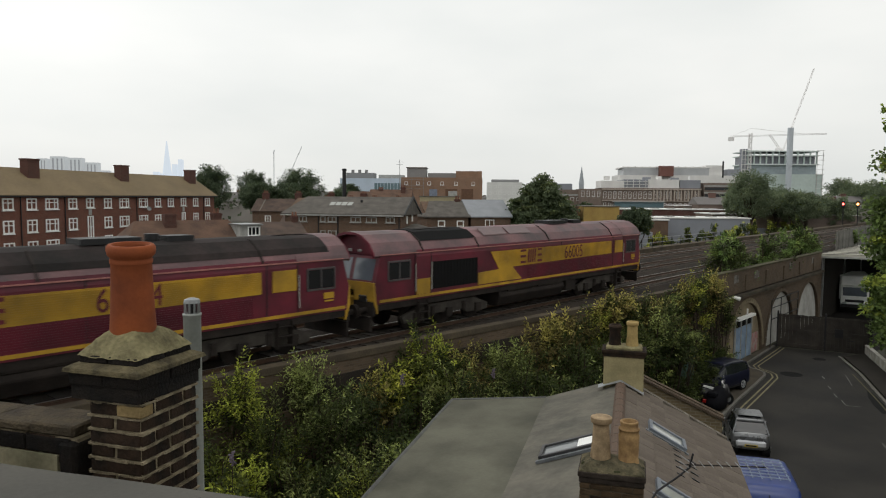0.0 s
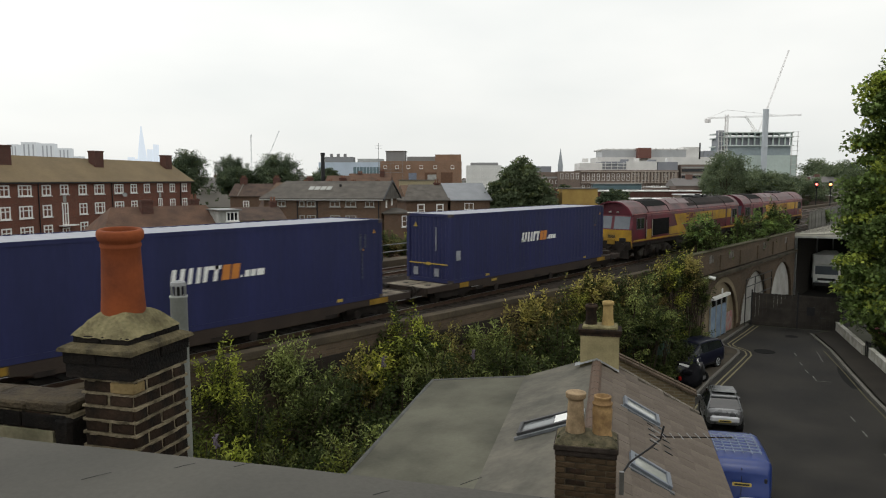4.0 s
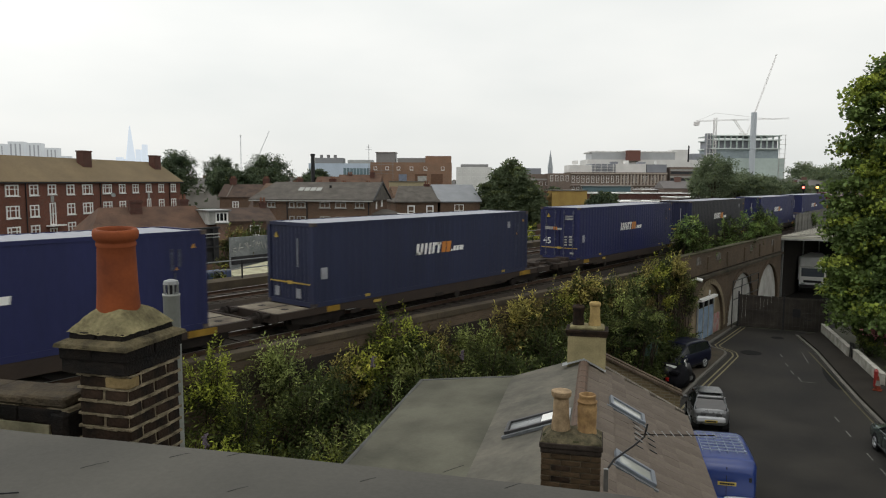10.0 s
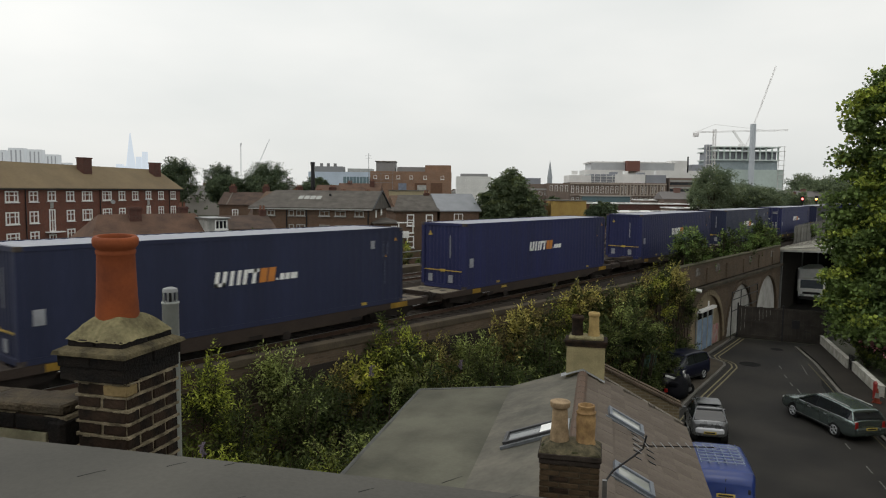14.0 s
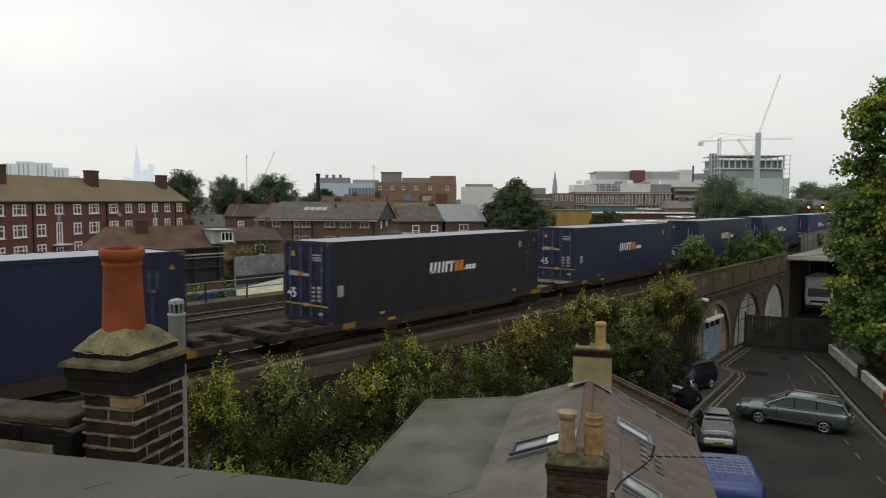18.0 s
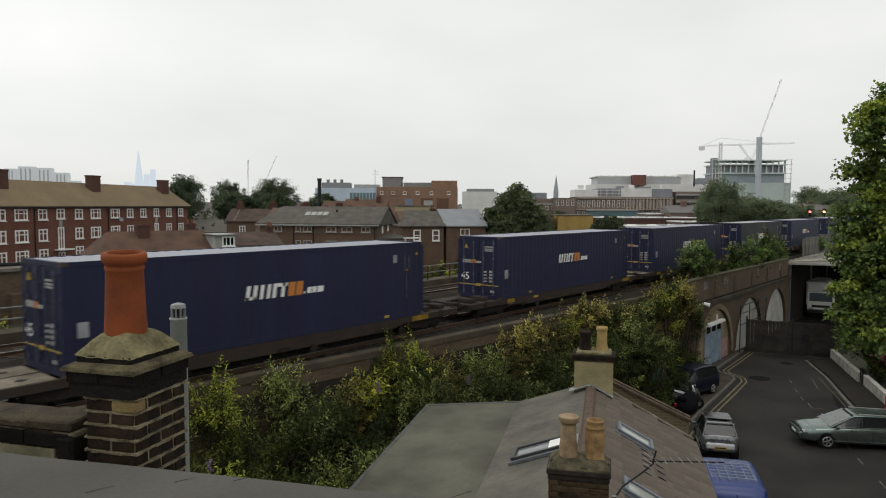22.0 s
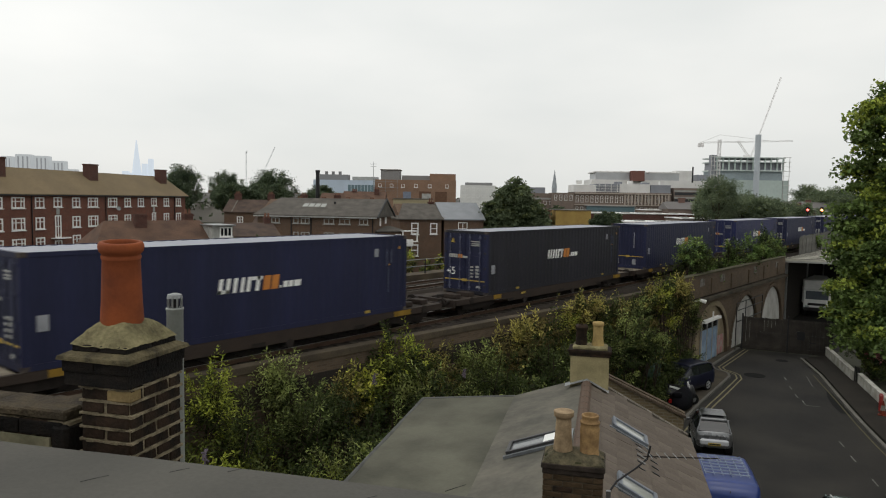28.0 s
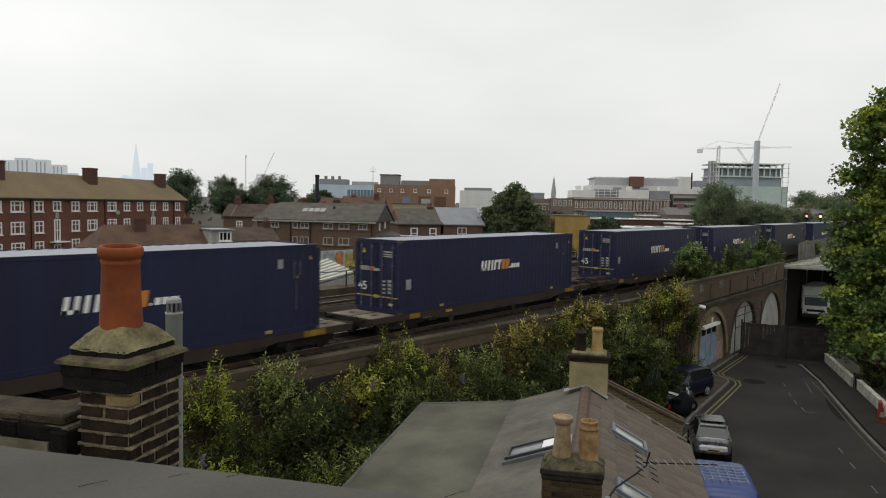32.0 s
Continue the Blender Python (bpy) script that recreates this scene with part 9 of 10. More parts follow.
        boxpart("tail_light", ob, REDLAMP if lamps else DARKSTEEL, s * (hwr - 0.08), yr + 0.05, sections[0][2] - 0.15, 0.16 if lamps else 0.08, 0.14, 0.3 if lamps else 0.16, "red tail light" if lamps else "dark tail light", 0.02)
        boxpart("wing_mirror", ob, paint, s * (W / 2 + 0.06), roofline[-1][0] - 0.25, roofline[-1][1] + 0.06, 0.16, 0.1, 0.12, bevel=0.02)
        boxpart("sill", ob, trim or DARKSTEEL, s * (W / 2 - 0.06), (yf + yr) / 2, sections[1][1] + 0.04, 0.1, L * 0.5, 0.1)
    boxpart("rear_bumper", ob, trim or paint, 0, yr - 0.02, sections[0][1] + 0.2, hwr * 1.9, 0.16, 0.24, bevel=0.05)
    boxpart("front_bumper", ob, trim or paint, 0, yf + 0.02, sections[-1][1] + 0.18, hwf * 1.9, 0.16, 0.24, bevel=0.05)
    boxpart("grille", ob, DARKSTEEL, 0, yf + 0.03, sections[-1][2] - 0.2, 0.7, 0.06, 0.14)
    boxpart("rear_plate", ob, PLATE_Y, 0, yr - 0.1, sections[0][2] - 0.28, 0.5, 0.02, 0.11, "yellow number plate with a dark bar")
    boxpart("rear_plate_bar", ob, DARKSTEEL, 0, yr - 0.112, sections[0][2] - 0.28, 0.4, 0.006, 0.055)
    boxpart("front_plate", ob, WHITE, 0, yf + 0.11, sections[-1][1] + 0.2, 0.5, 0.02, 0.11, "white number plate with a dark bar")
    return ob


ESTATE = mat("grey_green_metallic", (0.23, 0.285, 0.27), 0.24, metal=0.8, var=0.03, scale=1.5, fine=60, bump=0, spec=0.7)
est = car("estate_car", "grey-green metallic estate car turning in the street", 4.75, 1.76,
          [(-2.37, 0.38, 0.95, 0.72), (-2.28, 0.28, 1.0, 0.82), (-1.9, 0.22, 1.0, 0.87), (0.6, 0.22, 0.95, 0.88), (1.3, 0.22, 0.9, 0.87), (1.9, 0.24, 0.83, 0.84), (2.26, 0.26, 0.77, 0.8), (2.37, 0.32, 0.72, 0.72)],
          [(-2.3, 0.98, 1.02, 0.74, 0.62), (-2.08, 1.0, 1.37, 0.80, 0.62), (-1.0, 0.99, 1.45, 0.83, 0.64), (-0.1, 0.98, 1.46, 0.84, 0.64), (0.25, 0.97, 1.43, 0.84, 0.63), (1.25, 0.90, 0.94, 0.78, 0.70)],
          ESTATE, (-1.35, 1.37))
for s in (-1, 1):
    b = bmesh.new()
    bar(b, (s * 0.56, -1.8, 1.46), (s * 0.58, 0.05, 1.5), 0.022, 6)
    part("roof_rail", b, OFFWHITE, est, "silver roof rail")
    b = bmesh.new()
    bar(b, (s * 0.845, -2.0, 1.0), (s * 0.86, 0.95, 0.955), 0.012, 5)
    part("waist_trim", b, GALV, est, "bright waist trim")
    boxpart("headlamp", est, CLEARLAMP, s * 0.56, 2.28, 0.68, 0.36, 0.16, 0.13, "wide clear headlamp", 0.04)
    boxpart("side_strip", est, GALV, s * 0.882, 0.0, 0.36, 0.012, 2.3, 0.03, "pale strip along the sill")
boxpart("grille_bar", est, GALV, 0, 2.375, 0.64, 0.62, 0.03, 0.05, "chrome grille bar", 0.01)
boxpart("lower_intake", est, DARKSTEEL, 0, 2.45, 0.38, 1.1, 0.03, 0.1, "dark lower intake")
boxpart("bonnet_seam", est, DARKSTEEL, 0, 1.1, 0.945, 1.3, 0.02, 0.012)
for s in (-1, 1):
    for y in (0.62, -0.42):
        boxpart("door_handle", est, GALV, s * 0.885, y - 0.35, 0.84, 0.03, 0.16, 0.03)
        boxpart("door_seam", est, DARKSTEEL, s * 0.875, y, 0.6, 0.02, 0.015, 0.6)


def along(x, y, turn=0.0, z=0.016):
    """A pose in the street with the front pointing away along it."""
    return Matrix.Translation((x, y, z)) @ STREET @ Matrix.Rotation(turn, 4, "Z")


# small silver two-seater, seen from behind
SILVER = mat("silver_metallic", (0.23, 0.235, 0.24), 0.3, metal=0.6, var=0.06, bump=0, spec=0.7)
sm = car("compact_car", "small silver two-seat city car parked by the kerb", 2.55, 1.52,
         [(-1.27, 0.36, 0.78, 0.6), (-1.2, 0.28, 0.95, 0.7), (-1.0, 0.26, 1.0, 0.75), (0.3, 0.24, 0.98, 0.76), (0.75, 0.26, 0.9, 0.74), (1.15, 0.3, 0.72, 0.66), (1.27, 0.36, 0.58, 0.5)],
         [(-1.18, 0.9, 0.96, 0.68, 0.62), (-0.92, 0.96, 1.46, 0.7, 0.53), (-0.35, 0.97, 1.55, 0.71, 0.55), (0.1, 0.97, 1.52, 0.71, 0.54), (0.95, 0.84, 0.9, 0.66, 0.6)],
         SILVER, (-0.88, 0.9), 0.28, trim=mat("pale_bumper", (0.62, 0.63, 0.66), 0.4, var=0.05, bump=0), m=along(-9.5, 30.33), lamps=False)
boxpart("rear_window_edge", sm, RUBBER, 0, -1.12, 1.0, 1.3, 0.05, 0.05)
boxpart("roof_panel", sm, CARGLASS, 0, -0.38, 1.585, 0.98, 0.95, 0.02, "dark glass roof panel")
# blue van with a slatted roof rack
VANBLUE = mat("blue_van_paint", (0.02, 0.05, 0.235), 0.35, var=0.1, scale=1.5, bump=0, spec=0.6)
vn = car("panel_van", "bright blue van with a white roof rack parked by the kerb", 4.2, 1.72,
         [(-2.12, 0.36, 1.45, 0.72), (-2.05, 0.3, 1.66, 0.8), (-1.85, 0.28, 1.8, 0.85), (-0.6, 0.26, 1.86, 0.86), (0.5, 0.26, 1.83, 0.86), (0.8, 0.26, 1.62, 0.85), (1.4, 0.28, 1.04, 0.84), (2.02, 0.34, 0.82, 0.7)],
         [(-1.7, 1.6, 1.66, 0.5, 0.4), (-1.6, 1.6, 1.7, 0.6, 0.5), (-0.4, 1.6, 1.72, 0.6, 0.5), (0.6, 1.4, 1.84, 0.76, 0.66), (1.46, 1.04, 1.08, 0.78, 0.7)],
         VANBLUE, (-1.3, 1.35), 0.31, m=along(-7.06, 23.72) @ Matrix.Diagonal((1.09, 1, 1, 1)), lamps=False)
boxpart("rear_door_seam", vn, DARKSTEEL, 0, -2.125, 0.95, 0.015, 0.02, 0.9)
for k in range(7):
    boxpart("rack_slat", vn, mat("rack_grey", (0.3, 0.36, 0.48), 0.6, var=0.2, scale=4), 0, -1.5 + k * 0.26, 1.96, 1.25, 0.032, 0.025)
for k in range(6):
    boxpart("rack_runner", vn, mat("rack_grey", (0.34, 0.38, 0.44)), -0.6 + k * 0.24, -0.72, 1.93, 0.024, 1.7, 0.025)
boxpart("rear_door_seam", vn, DARKSTEEL, 0, -2.095, 1.1, 0.02, 0.02, 1.1)
# white car whose roof just shows below the van
wv = car("hatchback_car", "white hatchback parked behind the blue van", 3.9, 1.68,
         [(-1.95, 0.34, 0.95, 0.72), (-1.8, 0.26, 1.0, 0.82), (0.6, 0.24, 0.95, 0.84), (1.4, 0.26, 0.85, 0.8), (1.95, 0.34, 0.7, 0.64)],
         [(-1.85, 0.98, 1.02, 0.74, 0.64), (-1.55, 1.0, 1.42, 0.78, 0.6), (-0.6, 0.98, 1.47, 0.8, 0.62), (0.2, 0.96, 1.44, 0.8, 0.62), (1.1, 0.88, 0.92, 0.74, 0.66)],
         WHITE, (-1.2, 1.25), m=along(-4.8, 20.3))
# dark blue car in the forecourt
DKBLUE = mat("dark_blue_paint", (0.006, 0.008, 0.026), 0.35, var=0.15, bump=0, spec=0.25)
car("people_carrier", "dark blue people carrier parked at the arches", 3.8, 1.66,
    [(-2.0, 0.36, 1.05, 0.74), (-1.9, 0.28, 1.1, 0.83), (0.6, 0.26, 1.05, 0.85), (1.3, 0.28, 0.98, 0.83), (2.0, 0.34, 0.75, 0.68)],
    [(-1.9, 1.02, 1.06, 0.76, 0.7), (-1.75, 1.04, 1.5, 0.78, 0.62), (-0.4, 1.02, 1.56, 0.8, 0.64), (0.3, 1.0, 1.52, 0.8, 0.64), (1.4, 0.93, 0.97, 0.74, 0.7)],
    DKBLUE, (-1.25, 1.3), m=Matrix.Translation((-13.5, 38.0, 0.1)) @ Matrix.Rotation(radians(168), 4, "Z"), front_glass=False)
# covered motorcycle and a white-screened scooter at the edge of the forecourt
COVER = mat("black_cover", (0.009, 0.009, 0.012), 0.85, var=0.3, scale=4, fine=25, bump=0.5, spec=0.08)


def two_wheeler(ob, cover):
    for y in (-0.68, 0.68):
        b = bmesh.new()
        bar(b, (-0.06, y, 0.3), (0.06, y, 0.3), 0.3, 18)
        w = part("wheel", b, RUBBER, ob, "black tyre")
        b = bmesh.new()
        bar(b, (-0.07, y, 0.3), (0.07, y, 0.3), 0.17, 12)
        part("rim", b, TYREGREY, w)
    b = bmesh.new()
    rings = []
    for y, lo, hi, hw in cover:
        rings.append([(hw * math.cos(k * math.pi / 8) * (1.0 if k % 2 else 0.95), y, lo + (hi - lo) * math.sin(k * math.pi / 8) ** 0.8) for k in range(9)])
    loft(b, rings)
    return b


mc = thing("covered_motorcycle", "motorcycle under a crumpled black cover beside the shrubs", "motorcycle", Matrix.Translation((-12.3, 34.6, 0.1)) @ Matrix.Rotation(radians(4), 4, "Z"))
part("cover", two_wheeler(mc, ((-1.05, 0.25, 0.55, 0.2), (-0.8, 0.15, 0.78, 0.4), (-0.3, 0.12, 0.84, 0.46), (0.2, 0.12, 0.98, 0.48), (0.55, 0.14, 1.04, 0.44), (0.8, 0.2, 0.84, 0.32), (1.05, 0.25, 0.5, 0.18))), COVER, mc, smooth=True)
boxpart("tail_light", mc, REDLAMP, -0.28, -0.98, 0.55, 0.16, 0.12, 0.2, "red tail light", 0.03)
boxpart("top_case", mc, COVER, 0, -0.7, 0.86, 0.46, 0.38, 0.24, "black top case", 0.06)
sc = thing("scooter", "black scooter with a white leg shield and mirror", "scooter", Matrix.Translation((-12.72, 35.35, 0.1)) @ Matrix.Rotation(radians(-66), 4, "Z"))
part("bodywork", two_wheeler(sc, ((-0.95, 0.4, 0.7, 0.14), (-0.6, 0.25, 0.85, 0.24), (-0.1, 0.2, 0.82, 0.24), (0.2, 0.15, 0.4, 0.22), (0.45, 0.2, 1.0, 0.22), (0.65, 0.35, 1.05, 0.16), (0.8, 0.4, 0.7, 0.1))), mat("black_gloss", (0.012, 0.012, 0.014), 0.3, var=0.1, bump=0), sc, smooth=True)
boxpart("seat", sc, RUBBER, 0, -0.4, 0.9, 0.32, 0.85, 0.14, "black seat", 0.05)
b = bmesh.new()
for k in range(6):
    a0, a1 = -0.9 + k * 0.3, -0.6 + k * 0.3
    prism(b, [(0.5 * math.sin(a0), 0.62 - 0.2 * math.cos(a0)), (0.5 * math.sin(a1), 0.62 - 0.2 * math.cos(a1)), (0.5 * math.sin(a1), 0.58 - 0.2 * math.cos(a1)), (0.5 * math.sin(a0), 0.58 - 0.2 * math.cos(a0))], "z", 0.95, 1.12)
part("leg_shield", b, WHITE, sc, "white curved leg shield")
b = bmesh.new()
edge = [(-0.5 + k * 0.18, 0.98 - 0.28 * (k / 6) ** 1.4) for k in range(7)]
prism(b, edge + [(y, z - 0.09 - 0.08 * k / 6) for k, (y, z) in list(enumerate(edge))[::-1]], "x", 0.27, 0.31)
part("side_panel", b, WHITE, sc, "white curved side panel")
b = bmesh.new()
bar(b, (-0.36, 0.5, 1.16), (0.36, 0.5, 1.16), 0.02, 6)
part("handlebar", b, DARKSTEEL, sc)
for q in (-1, 1):
    boxpart("mirror", sc, CLEARLAMP, q * 0.34, 0.5, 1.32, 0.14, 0.03, 0.1, "mirror", 0.02)

# unseen plain walls added to block sky light from the street's east side
bm = bmesh.new()
for (x0, y0), (x1, y1) in (((9.4, 17.0), (1.6, 31.2)), ((1.6, 31.2), (-1.3, 37.4))):
    d_ = Vector((y1 - y0, x0 - x1, 0)).normalized() * -0.3
    prism(bm, [(x0, y0), (x1, y1), (x1 - d_.x, y1 - d_.y), (x0 - d_.x, y0 - d_.y)], "z", 0.0, 8.0)
structure("house_fronts_east", bm, hw, "unseen plain brick wall added to shade the street")

# white garden wall on the far side, in two lengths
for a, c in (((-9.2, 53.9), (-6.55, 47.2)), ((-6.2, 46.75), (-4.2, 41.6))):
    gm = frame_of(a, c)
    L = math.dist(a, c)
    gwl = thing("garden_wall", "low white-painted garden wall along the pavement", "wall", gm)
    boxpart("wall", gwl, mat("limewashed_wall", (0.6, 0.58, 0.52), 0.9, var=0.3, scale=2, fine=20, second=(0.35, 0.34, 0.29)), L / 2, 0, 0.32, L, 0.22, 0.64)
    boxpart("coping", gwl, mat("limewashed_wall", (0.6, 0.58, 0.52)), L / 2, 0, 0.67, L + 0.06, 0.28, 0.06, bevel=0.01)
gt_ = thing("garden_gate", "dark garden gate between the white walls", "gate", frame_of((-6.55, 47.2), (-6.2, 46.75)))
for k in range(4):
    boxpart("picket", gt_, DARKSTEEL, 0.05 + k * 0.15, 0, 0.5, 0.04, 0.04, 1.0)
boxpart("rail", gt_, DARKSTEEL, 0.28, 0, 0.75, 0.56, 0.04, 0.05)
gf2 = thing("garden_car", "blue car parked in the garden behind the wall", "car", Matrix.Translation((-3.9, 47.3, 0)) @ STREET)
boxpart("body", gf2, DKBLUE, 0, 0, 0.65, 1.65, 3.6, 0.7, bevel=0.15)
boxpart("cabin", gf2, CARGLASS, 0, -0.2, 1.2, 1.35, 1.9, 0.45, bevel=0.15)
# red post and cone
rp = thing("red_post", "red-painted short post on the pavement", "post", Matrix.Translation((-4.45, 41.0, 0.11)))
b = bmesh.new()
bar(b, (0, 0, 0), (0, 0, 0.8), 0.1, 10)
bar(b, (0, 0, 0.8), (0, 0, 0.92), 0.12, 10, 0.04)
part("post", b, RED, rp)
tc_ = thing("traffic_cone", "orange traffic cone with a white sleeve", "cone", Matrix.Translation((-4.27, 40.3, 0.11)))
b = bmesh.new()
box(b, 0, 0, 0.02, 0.4, 0.4, 0.04)
lathe(b, [(0.15, 0.04), (0.03, 0.72), (0.0, 0.73)], n=14)
part("cone", b, mat("cone_orange", (0.2, 0.04, 0.02), 0.7, var=0.3, scale=6), tc_)
b = bmesh.new()
lathe(b, [(0.118, 0.25), (0.072, 0.5)], n=14)
part("sleeve", b, mat("dirty_sleeve", (0.26, 0.25, 0.23), 0.8), tc_, "white reflective sleeve")
# gates across the end of the street
gate = thing("metal_gate", "tall grey-brown boarded gates closing the street end", "gate", frame_of((-14.5, 52.6), (-8.95, 53.95)))
GL = 5.7
GATE = mat("weathered_gate_board", (0.08, 0.07, 0.06), 0.8, var=0.3, scale=1.4, fine=12, second=(0.045, 0.04, 0.035))
rnd = random.Random(8)
for k in range(24):
    boxpart("board", gate, GATE, 0.13 + k * 0.2365, rnd.uniform(-0.008, 0.008), 1.22, 0.225, 0.03, 2.3 + rnd.uniform(-0.04, 0.04), bevel=0.004)
for x in (0.0, GL * 0.52, GL):
    boxpart("post", gate, DARKSTEEL, x, -0.02, 1.3, 0.1, 0.1, 2.6)
for z in (0.3, 1.3, 2.25):
    boxpart("rail", gate, GATE, GL / 2, -0.04, z, GL, 0.05, 0.07)
boxpart("hatch", gate, DARKSTEEL, GL * 0.665, -0.06, 1.3, 0.5, 0.04, 0.6, "black letter hatch")
for q in ((GL * 0.77, 0.78, 0.03, 1.1), (GL * 0.97, 0.78, 0.03, 1.1)):
    boxpart("wicket_edge", gate, DARKSTEEL, q[0], -0.03, q[1], q[2], 0.03, q[3])
boxpart("wicket_edge", gate, DARKSTEEL, GL * 0.87, -0.03, 1.33, 1.14, 0.03, 0.03)
boxpart("latch", gate, DARKSTEEL, GL * 0.8, -0.06, 0.85, 0.34, 0.03, 0.05)
# steel frame that rises before the arches
br_ = thing("security_screen", "thin black steel screen beside the arches", "fence", Matrix.Translation((-14.55, 51.2, 0)))
for k in range(4):
    boxpart("bar", br_, DARKSTEEL, 0, k * 2.2, 1.75, 0.05, 0.05, 3.5)
for z in (2.1, 2.9, 3.45):
    boxpart("rail", br_, DARKSTEEL, 0, 3.3, z, 0.05, 6.6, 0.05)

# loading canopy over the yard behind the gates
# dark asphalt, with the shade of tree and canopy put into its colour
b = bmesh.new()
prism(b, [(-14.9, 52.7), (-8.9, 54.1), (-8.3, 83.0), (-15.4, 83.0)], "z", 0.0, 0.02)
structure("loading_yard", b, mat("shaded_yard", (0.022, 0.02, 0.018), 0.9, var=0.3, scale=0.6, fine=20), "dark asphalt yard behind the gates, shade put into its colour")
cp = thing("loading_canopy", "open loading shed with a pale corrugated roof", "shed", Matrix.Translation((-14.85, 66.9, 0)))
b = bmesh.new()
prism(b, [(-0.4, 5.57), (6.5, 5.75), (6.5, 5.9), (-0.4, 5.72)], "y", -0.6, 16.0)
part("roof_sheet", b, mat("canopy_sheet", (0.62, 0.6, 0.5), 0.7, var=0.2, scale=0.6, fine=8), cp)
for k in range(9):
    b = bmesh.new()
    prism(b, [(-0.4, 5.72), (6.5, 5.9), (6.5, 5.96), (-0.4, 5.78)], "y", -0.4 + k * 1.8, -0.25 + k * 1.8)
    part("roof_rib", b, mat("canopy_rib", (0.2, 0.19, 0.17), 0.8), cp)
boxpart("fascia", cp, OFFWHITE, 0, 0, 0, 7.0, 0.08, 0.16, m=Matrix.Translation((3.0, -0.66, 5.6)) @ Matrix.Rotation(-0.026, 4, "Y"))
for x in (-0.05, 6.2):
    for y in (-0.2, 8.0, 15.6):
        boxpart("column", cp, GALV, x, y, 2.79, 0.18, 0.18, 5.58)
boxpart("back_wall", cp, DARKSTEEL, 3.0, 16.0, 2.78, 7.0, 0.2, 5.56)
# dark sheet added where the viaduct lies in the canopy's shade
boxpart("lining", cp, mat("shade_lining", (0.03, 0.026, 0.022), 0.9, var=0.3, scale=2), -0.12, 7.8, 2.75, 0.1, 15.6, 5.5, "dark sheet standing for the shade along the viaduct")
# unseen wall added to keep light out of the shed's rear
boxpart("side_wall", cp, DARKSTEEL, 6.45, 12.6, 2.8, 0.12, 6.6, 5.6, "unseen side wall added to darken the shed")
tk = thing("box_lorry", "white box lorry parked under the loading canopy", "lorry", Matrix.Translation((-13.45, 72.4, 0)) @ Matrix.Rotation(radians(14), 4, "Z"))
boxpart("cargo_box", tk, WHITE, 0, 3.6, 2.3, 2.4, 5.4, 2.2, bevel=0.03)
b = bmesh.new()
prism(b, [(0.0, 0.7), (0.0, 1.6), (0.25, 2.5), (0.9, 2.6), (0.9, 0.7)], "x", -1.1, 1.1)
part("cab", b, WHITE, tk)
b = bmesh.new()
prism(b, [(0.2, 2.6), (0.8, 3.36), (0.95, 3.4), (0.95, 2.6)], "x", -1.05, 1.05)
part("air_deflector", b, WHITE, tk)
b = bmesh.new()
prism(b, [(-0.01, 1.66), (0.22, 2.42), (0.27, 2.42), (0.05, 1.66)], "x", -0.95, 0.95)
# lorry glass shares the grey that stands for mirrored sky
part("windscreen", b, mat("windscreen_glass", (0.13, 0.15, 0.18)), tk, "grey windscreen, mirrored sky put into its colour")
boxpart("grille", tk, DARKSTEEL, 0, -0.02, 1.2, 1.5, 0.05, 0.22)
boxpart("bumper", tk, DARKSTEEL, 0, -0.05, 0.75, 2.2, 0.2, 0.3)
for s in (-1, 1):
    boxpart("headlight", tk, CLEARLAMP, s * 0.8, -0.06, 0.95, 0.34, 0.08, 0.2)
    for y in (0.9, 5.0):
        b = bmesh.new()
        bar(b, (s * 0.8, y, 0.48), (s * 1.1, y, 0.48), 0.48, 16)
        part("wheel", b, RUBBER, tk)

# arch front with painted shutter and hanging sign frame
af = thing("arch_doorway", "pale blue painted doors in a viaduct arch", "door", Matrix.Translation((-15.1, 47.0, 0)))
BLUEDOOR = mat("pale_blue_door", (0.32, 0.44, 0.58), 0.6, var=0.3, scale=1.6, fine=9, second=(0.18, 0.25, 0.36))
for k in range(3):
    boxpart("door_leaf", af, BLUEDOOR, 0.03, -1.1 + k * 1.05, 1.1, 0.08, 1.0, 2.1)
    boxpart("fanlight", af, CARGLASS, 0.03, -1.1 + k * 1.05, 2.42, 0.06, 0.94, 0.42)
boxpart("graffiti_panel", af, mat("graffiti_panel", (0.5, 0.2, 0.19), 0.7, var=0.4, scale=2.5, fine=9, second=(0.42, 0.38, 0.34)), 0.02, 2.4, 0.75, 0.05, 1.25, 1.3)
boxpart("sign_board", af, WHITE, 0.2, -0.1, 2.8, 0.3, 3.2, 0.16, "white board over the doors")
boxpart("sign_post", af, WHITE, 0.2, 0.2, 3.05, 0.08, 0.08, 0.5)
for y in (-1.64, -0.58, 0.47, 1.52):
    boxpart("door_frame", af, OFFWHITE, 0.08, y, 1.35, 0.08, 0.07, 2.7)
# green sheet hung among the shrubs
gs_ = thing("green_tarpaulin", "green tarpaulin sheet hanging among the shrubs", "tarpaulin", Matrix.Translation((-13.7, 34.4, 0)))
b = bmesh.new()
for k in range(8):
    quad(b, (0.05 * math.sin(k * 2.0), k * 0.22 - 0.9, 0.1), (0.05 * math.sin(k * 2.0 + 2.0), k * 0.22 - 0.68, 0.1), (0.04 * math.sin(k * 2.4 + 2.4), k * 0.22 - 0.68, 2.1 + 0.05 * k), (0.04 * math.sin(k * 2.4), k * 0.22 - 0.9, 2.05 + 0.05 * k))
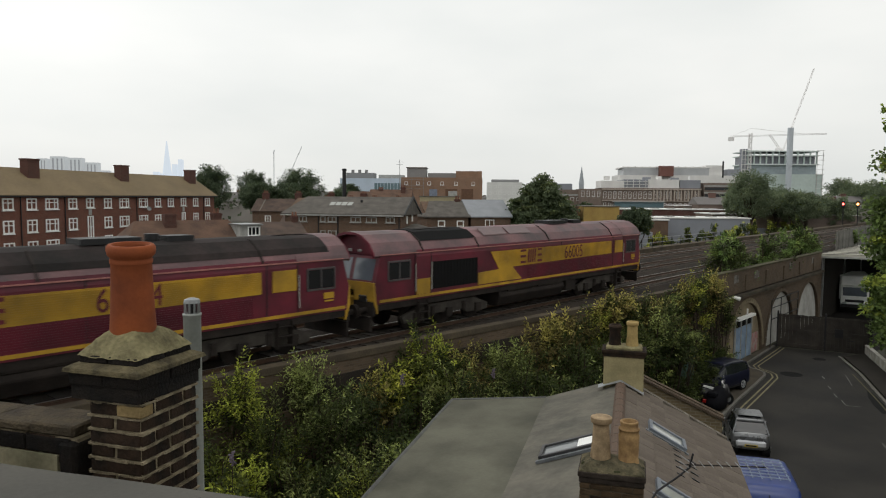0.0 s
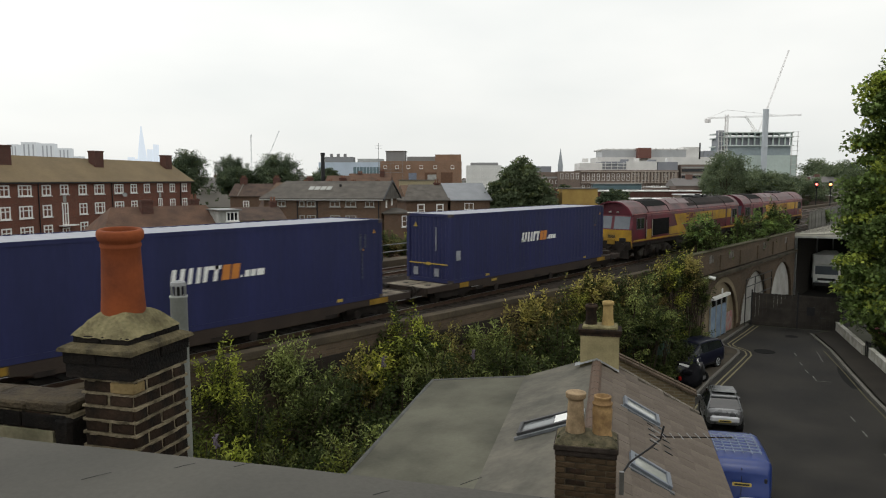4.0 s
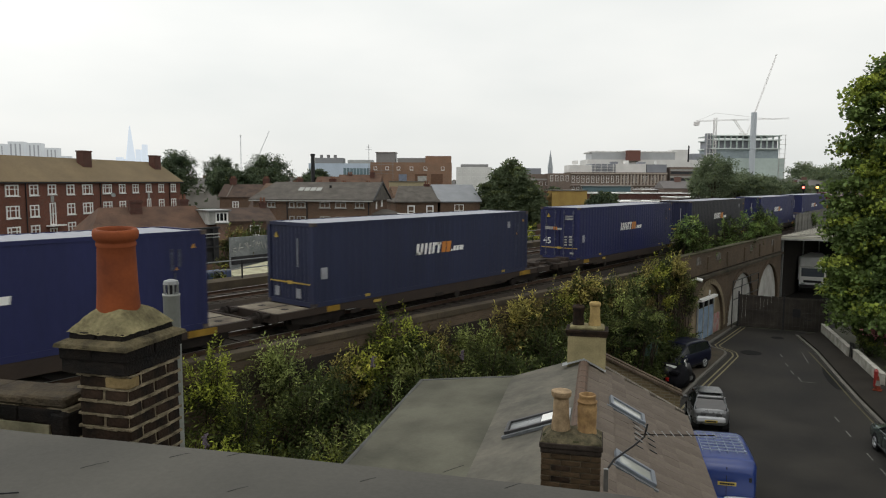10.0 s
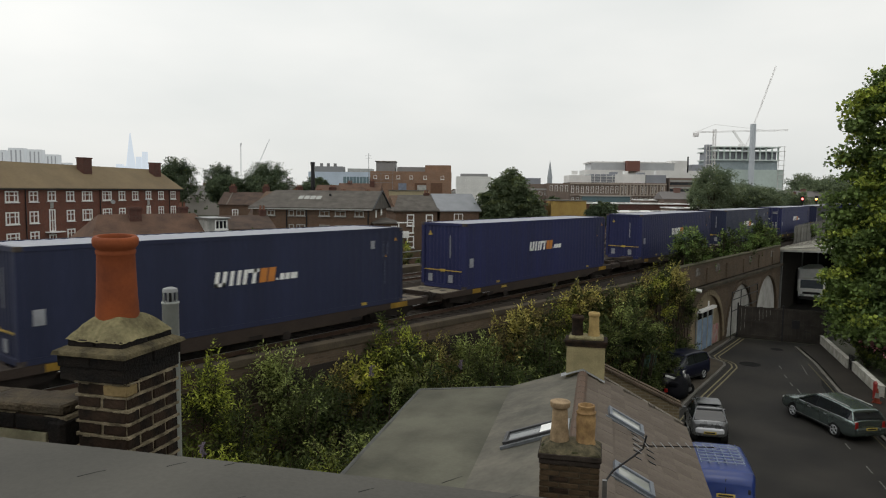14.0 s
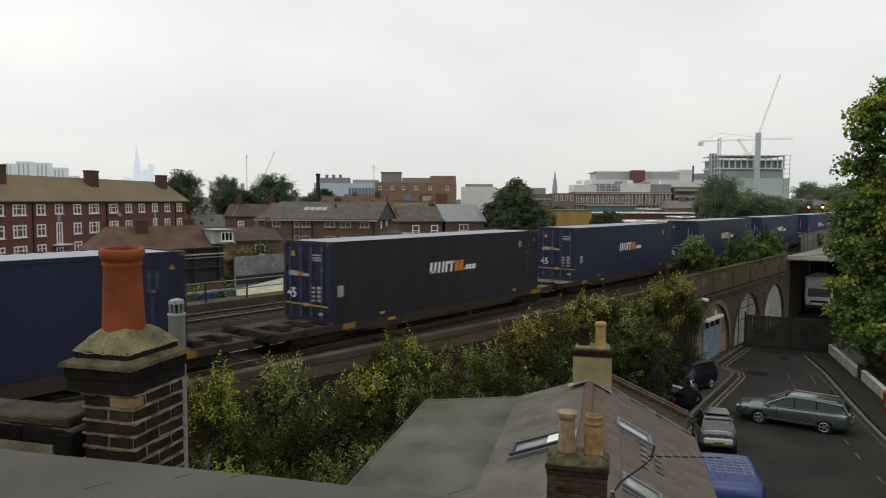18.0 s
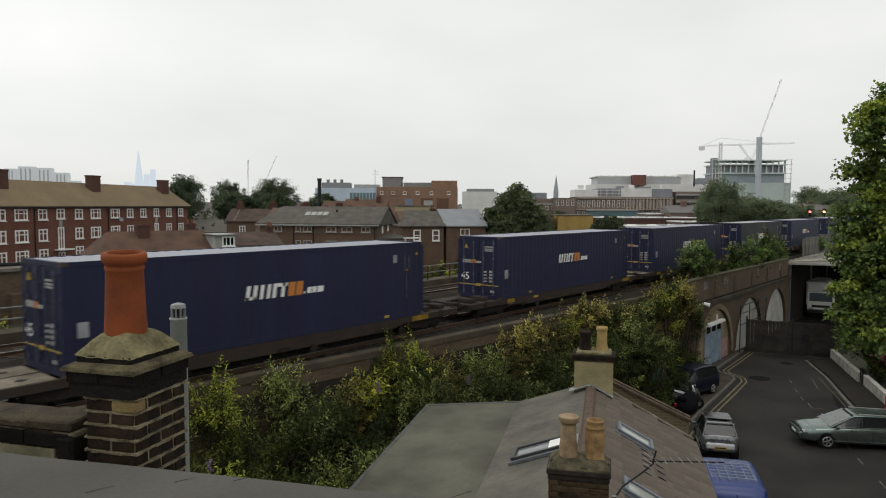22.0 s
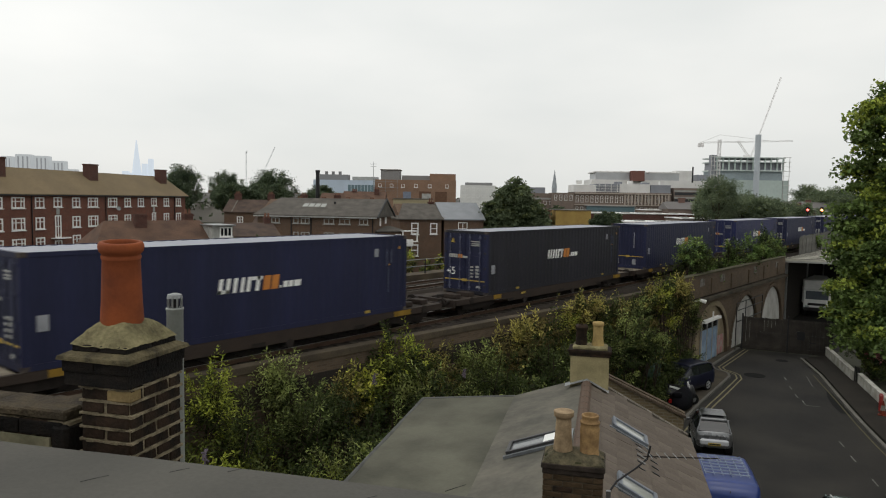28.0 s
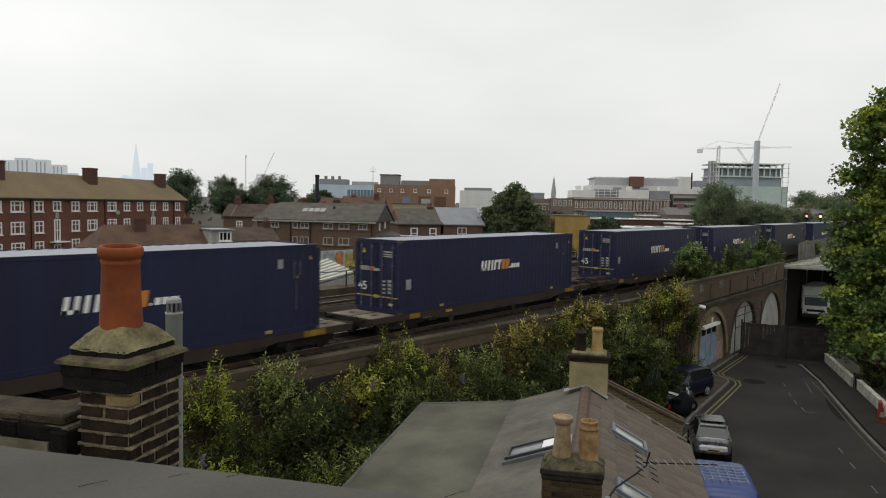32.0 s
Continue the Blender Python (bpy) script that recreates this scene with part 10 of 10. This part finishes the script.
part("sheet", b, mat("green_sheet", (0.02, 0.075, 0.048), 0.6, var=0.4, scale=3), gs_)
for y in (-0.92, 0.88):
    boxpart("post", gs_, TIMBER, -0.06, y, 1.2, 0.07, 0.07, 2.4)
# wall lamp on the string course
wl_ = thing("wall_lamp", "white swan-neck lamp fixed to the viaduct", "lamp", Matrix.Translation((-14.75, 42.9, 4.3)))
b = bmesh.new()
bar(b, (-0.2, 0, 0.0), (0.35, 0.1, 0.25), 0.03, 6)
bar(b, (0.35, 0.1, 0.25), (0.7, 0.16, 0.16), 0.09, 8, 0.12)
part("lamp", b, WHITE, wl_)



# ---- what moves ----
# seconds and the place of the first container's near end along the track
PROGRESS = ((0.0, -22.5), (2.0, -0.05), (3.0, 11.25), (6.0, 44.6), (9.0, 78.1), (13.0, 123.4), (19.0, 193.2), (23.0, 240.6), (28.0, 301.6), (32.0, 351.9))


def motions():
    for ob, off, z in TRAIN:
        walk(ob, [(t, pose(CX, s + off, z)) for t, s in PROGRESS])
    # the estate car pulls out, backs across the street and drives off: seconds, place, heading
    drive = ((0.0, -1.95, 30.5, 114), (11.0, -1.95, 30.5, 114), (12.3, -2.6, 32.0, 114), (13.0, -3.57, 33.9, 119), (13.5, -4.48, 35.0, 127), (14.0, -5.5, 35.2, 138), (14.5, -6.57, 35.65, 147), (15.3, -7.6, 35.6, 162), (16.5, -8.05, 35.35, 174), (17.3, -8.15, 35.6, 180), (18.0, -7.5, 35.6, 186), (18.5, -6.95, 35.3, 190), (19.0, -6.4, 34.95, 196), (19.5, -5.95, 34.95, 204), (20.3, -5.25, 34.95, 209), (21.0, -5.0, 34.95, 210), (23.2, -5.0, 34.95, 209), (24.0, -5.25, 34.5, 215), (24.5, -5.75, 34.1, 222), (25.0, -6.05, 33.3, 235), (25.5, -6.1, 32.2, 252), (26.2, -5.6, 30.3, 275), (27.0, -4.7, 27.4, 291), (27.5, -3.8, 25.2, 294), (28.2, -2.0, 21.6, 294), (29.5, 1.4, 14.0, 294), (32.0, 6.4, 2.4, 294))
    walk(est, [(t, pose(x, y, 0.012, 0, 0, h - 90)) for t, x, y, h in drive])


motions()
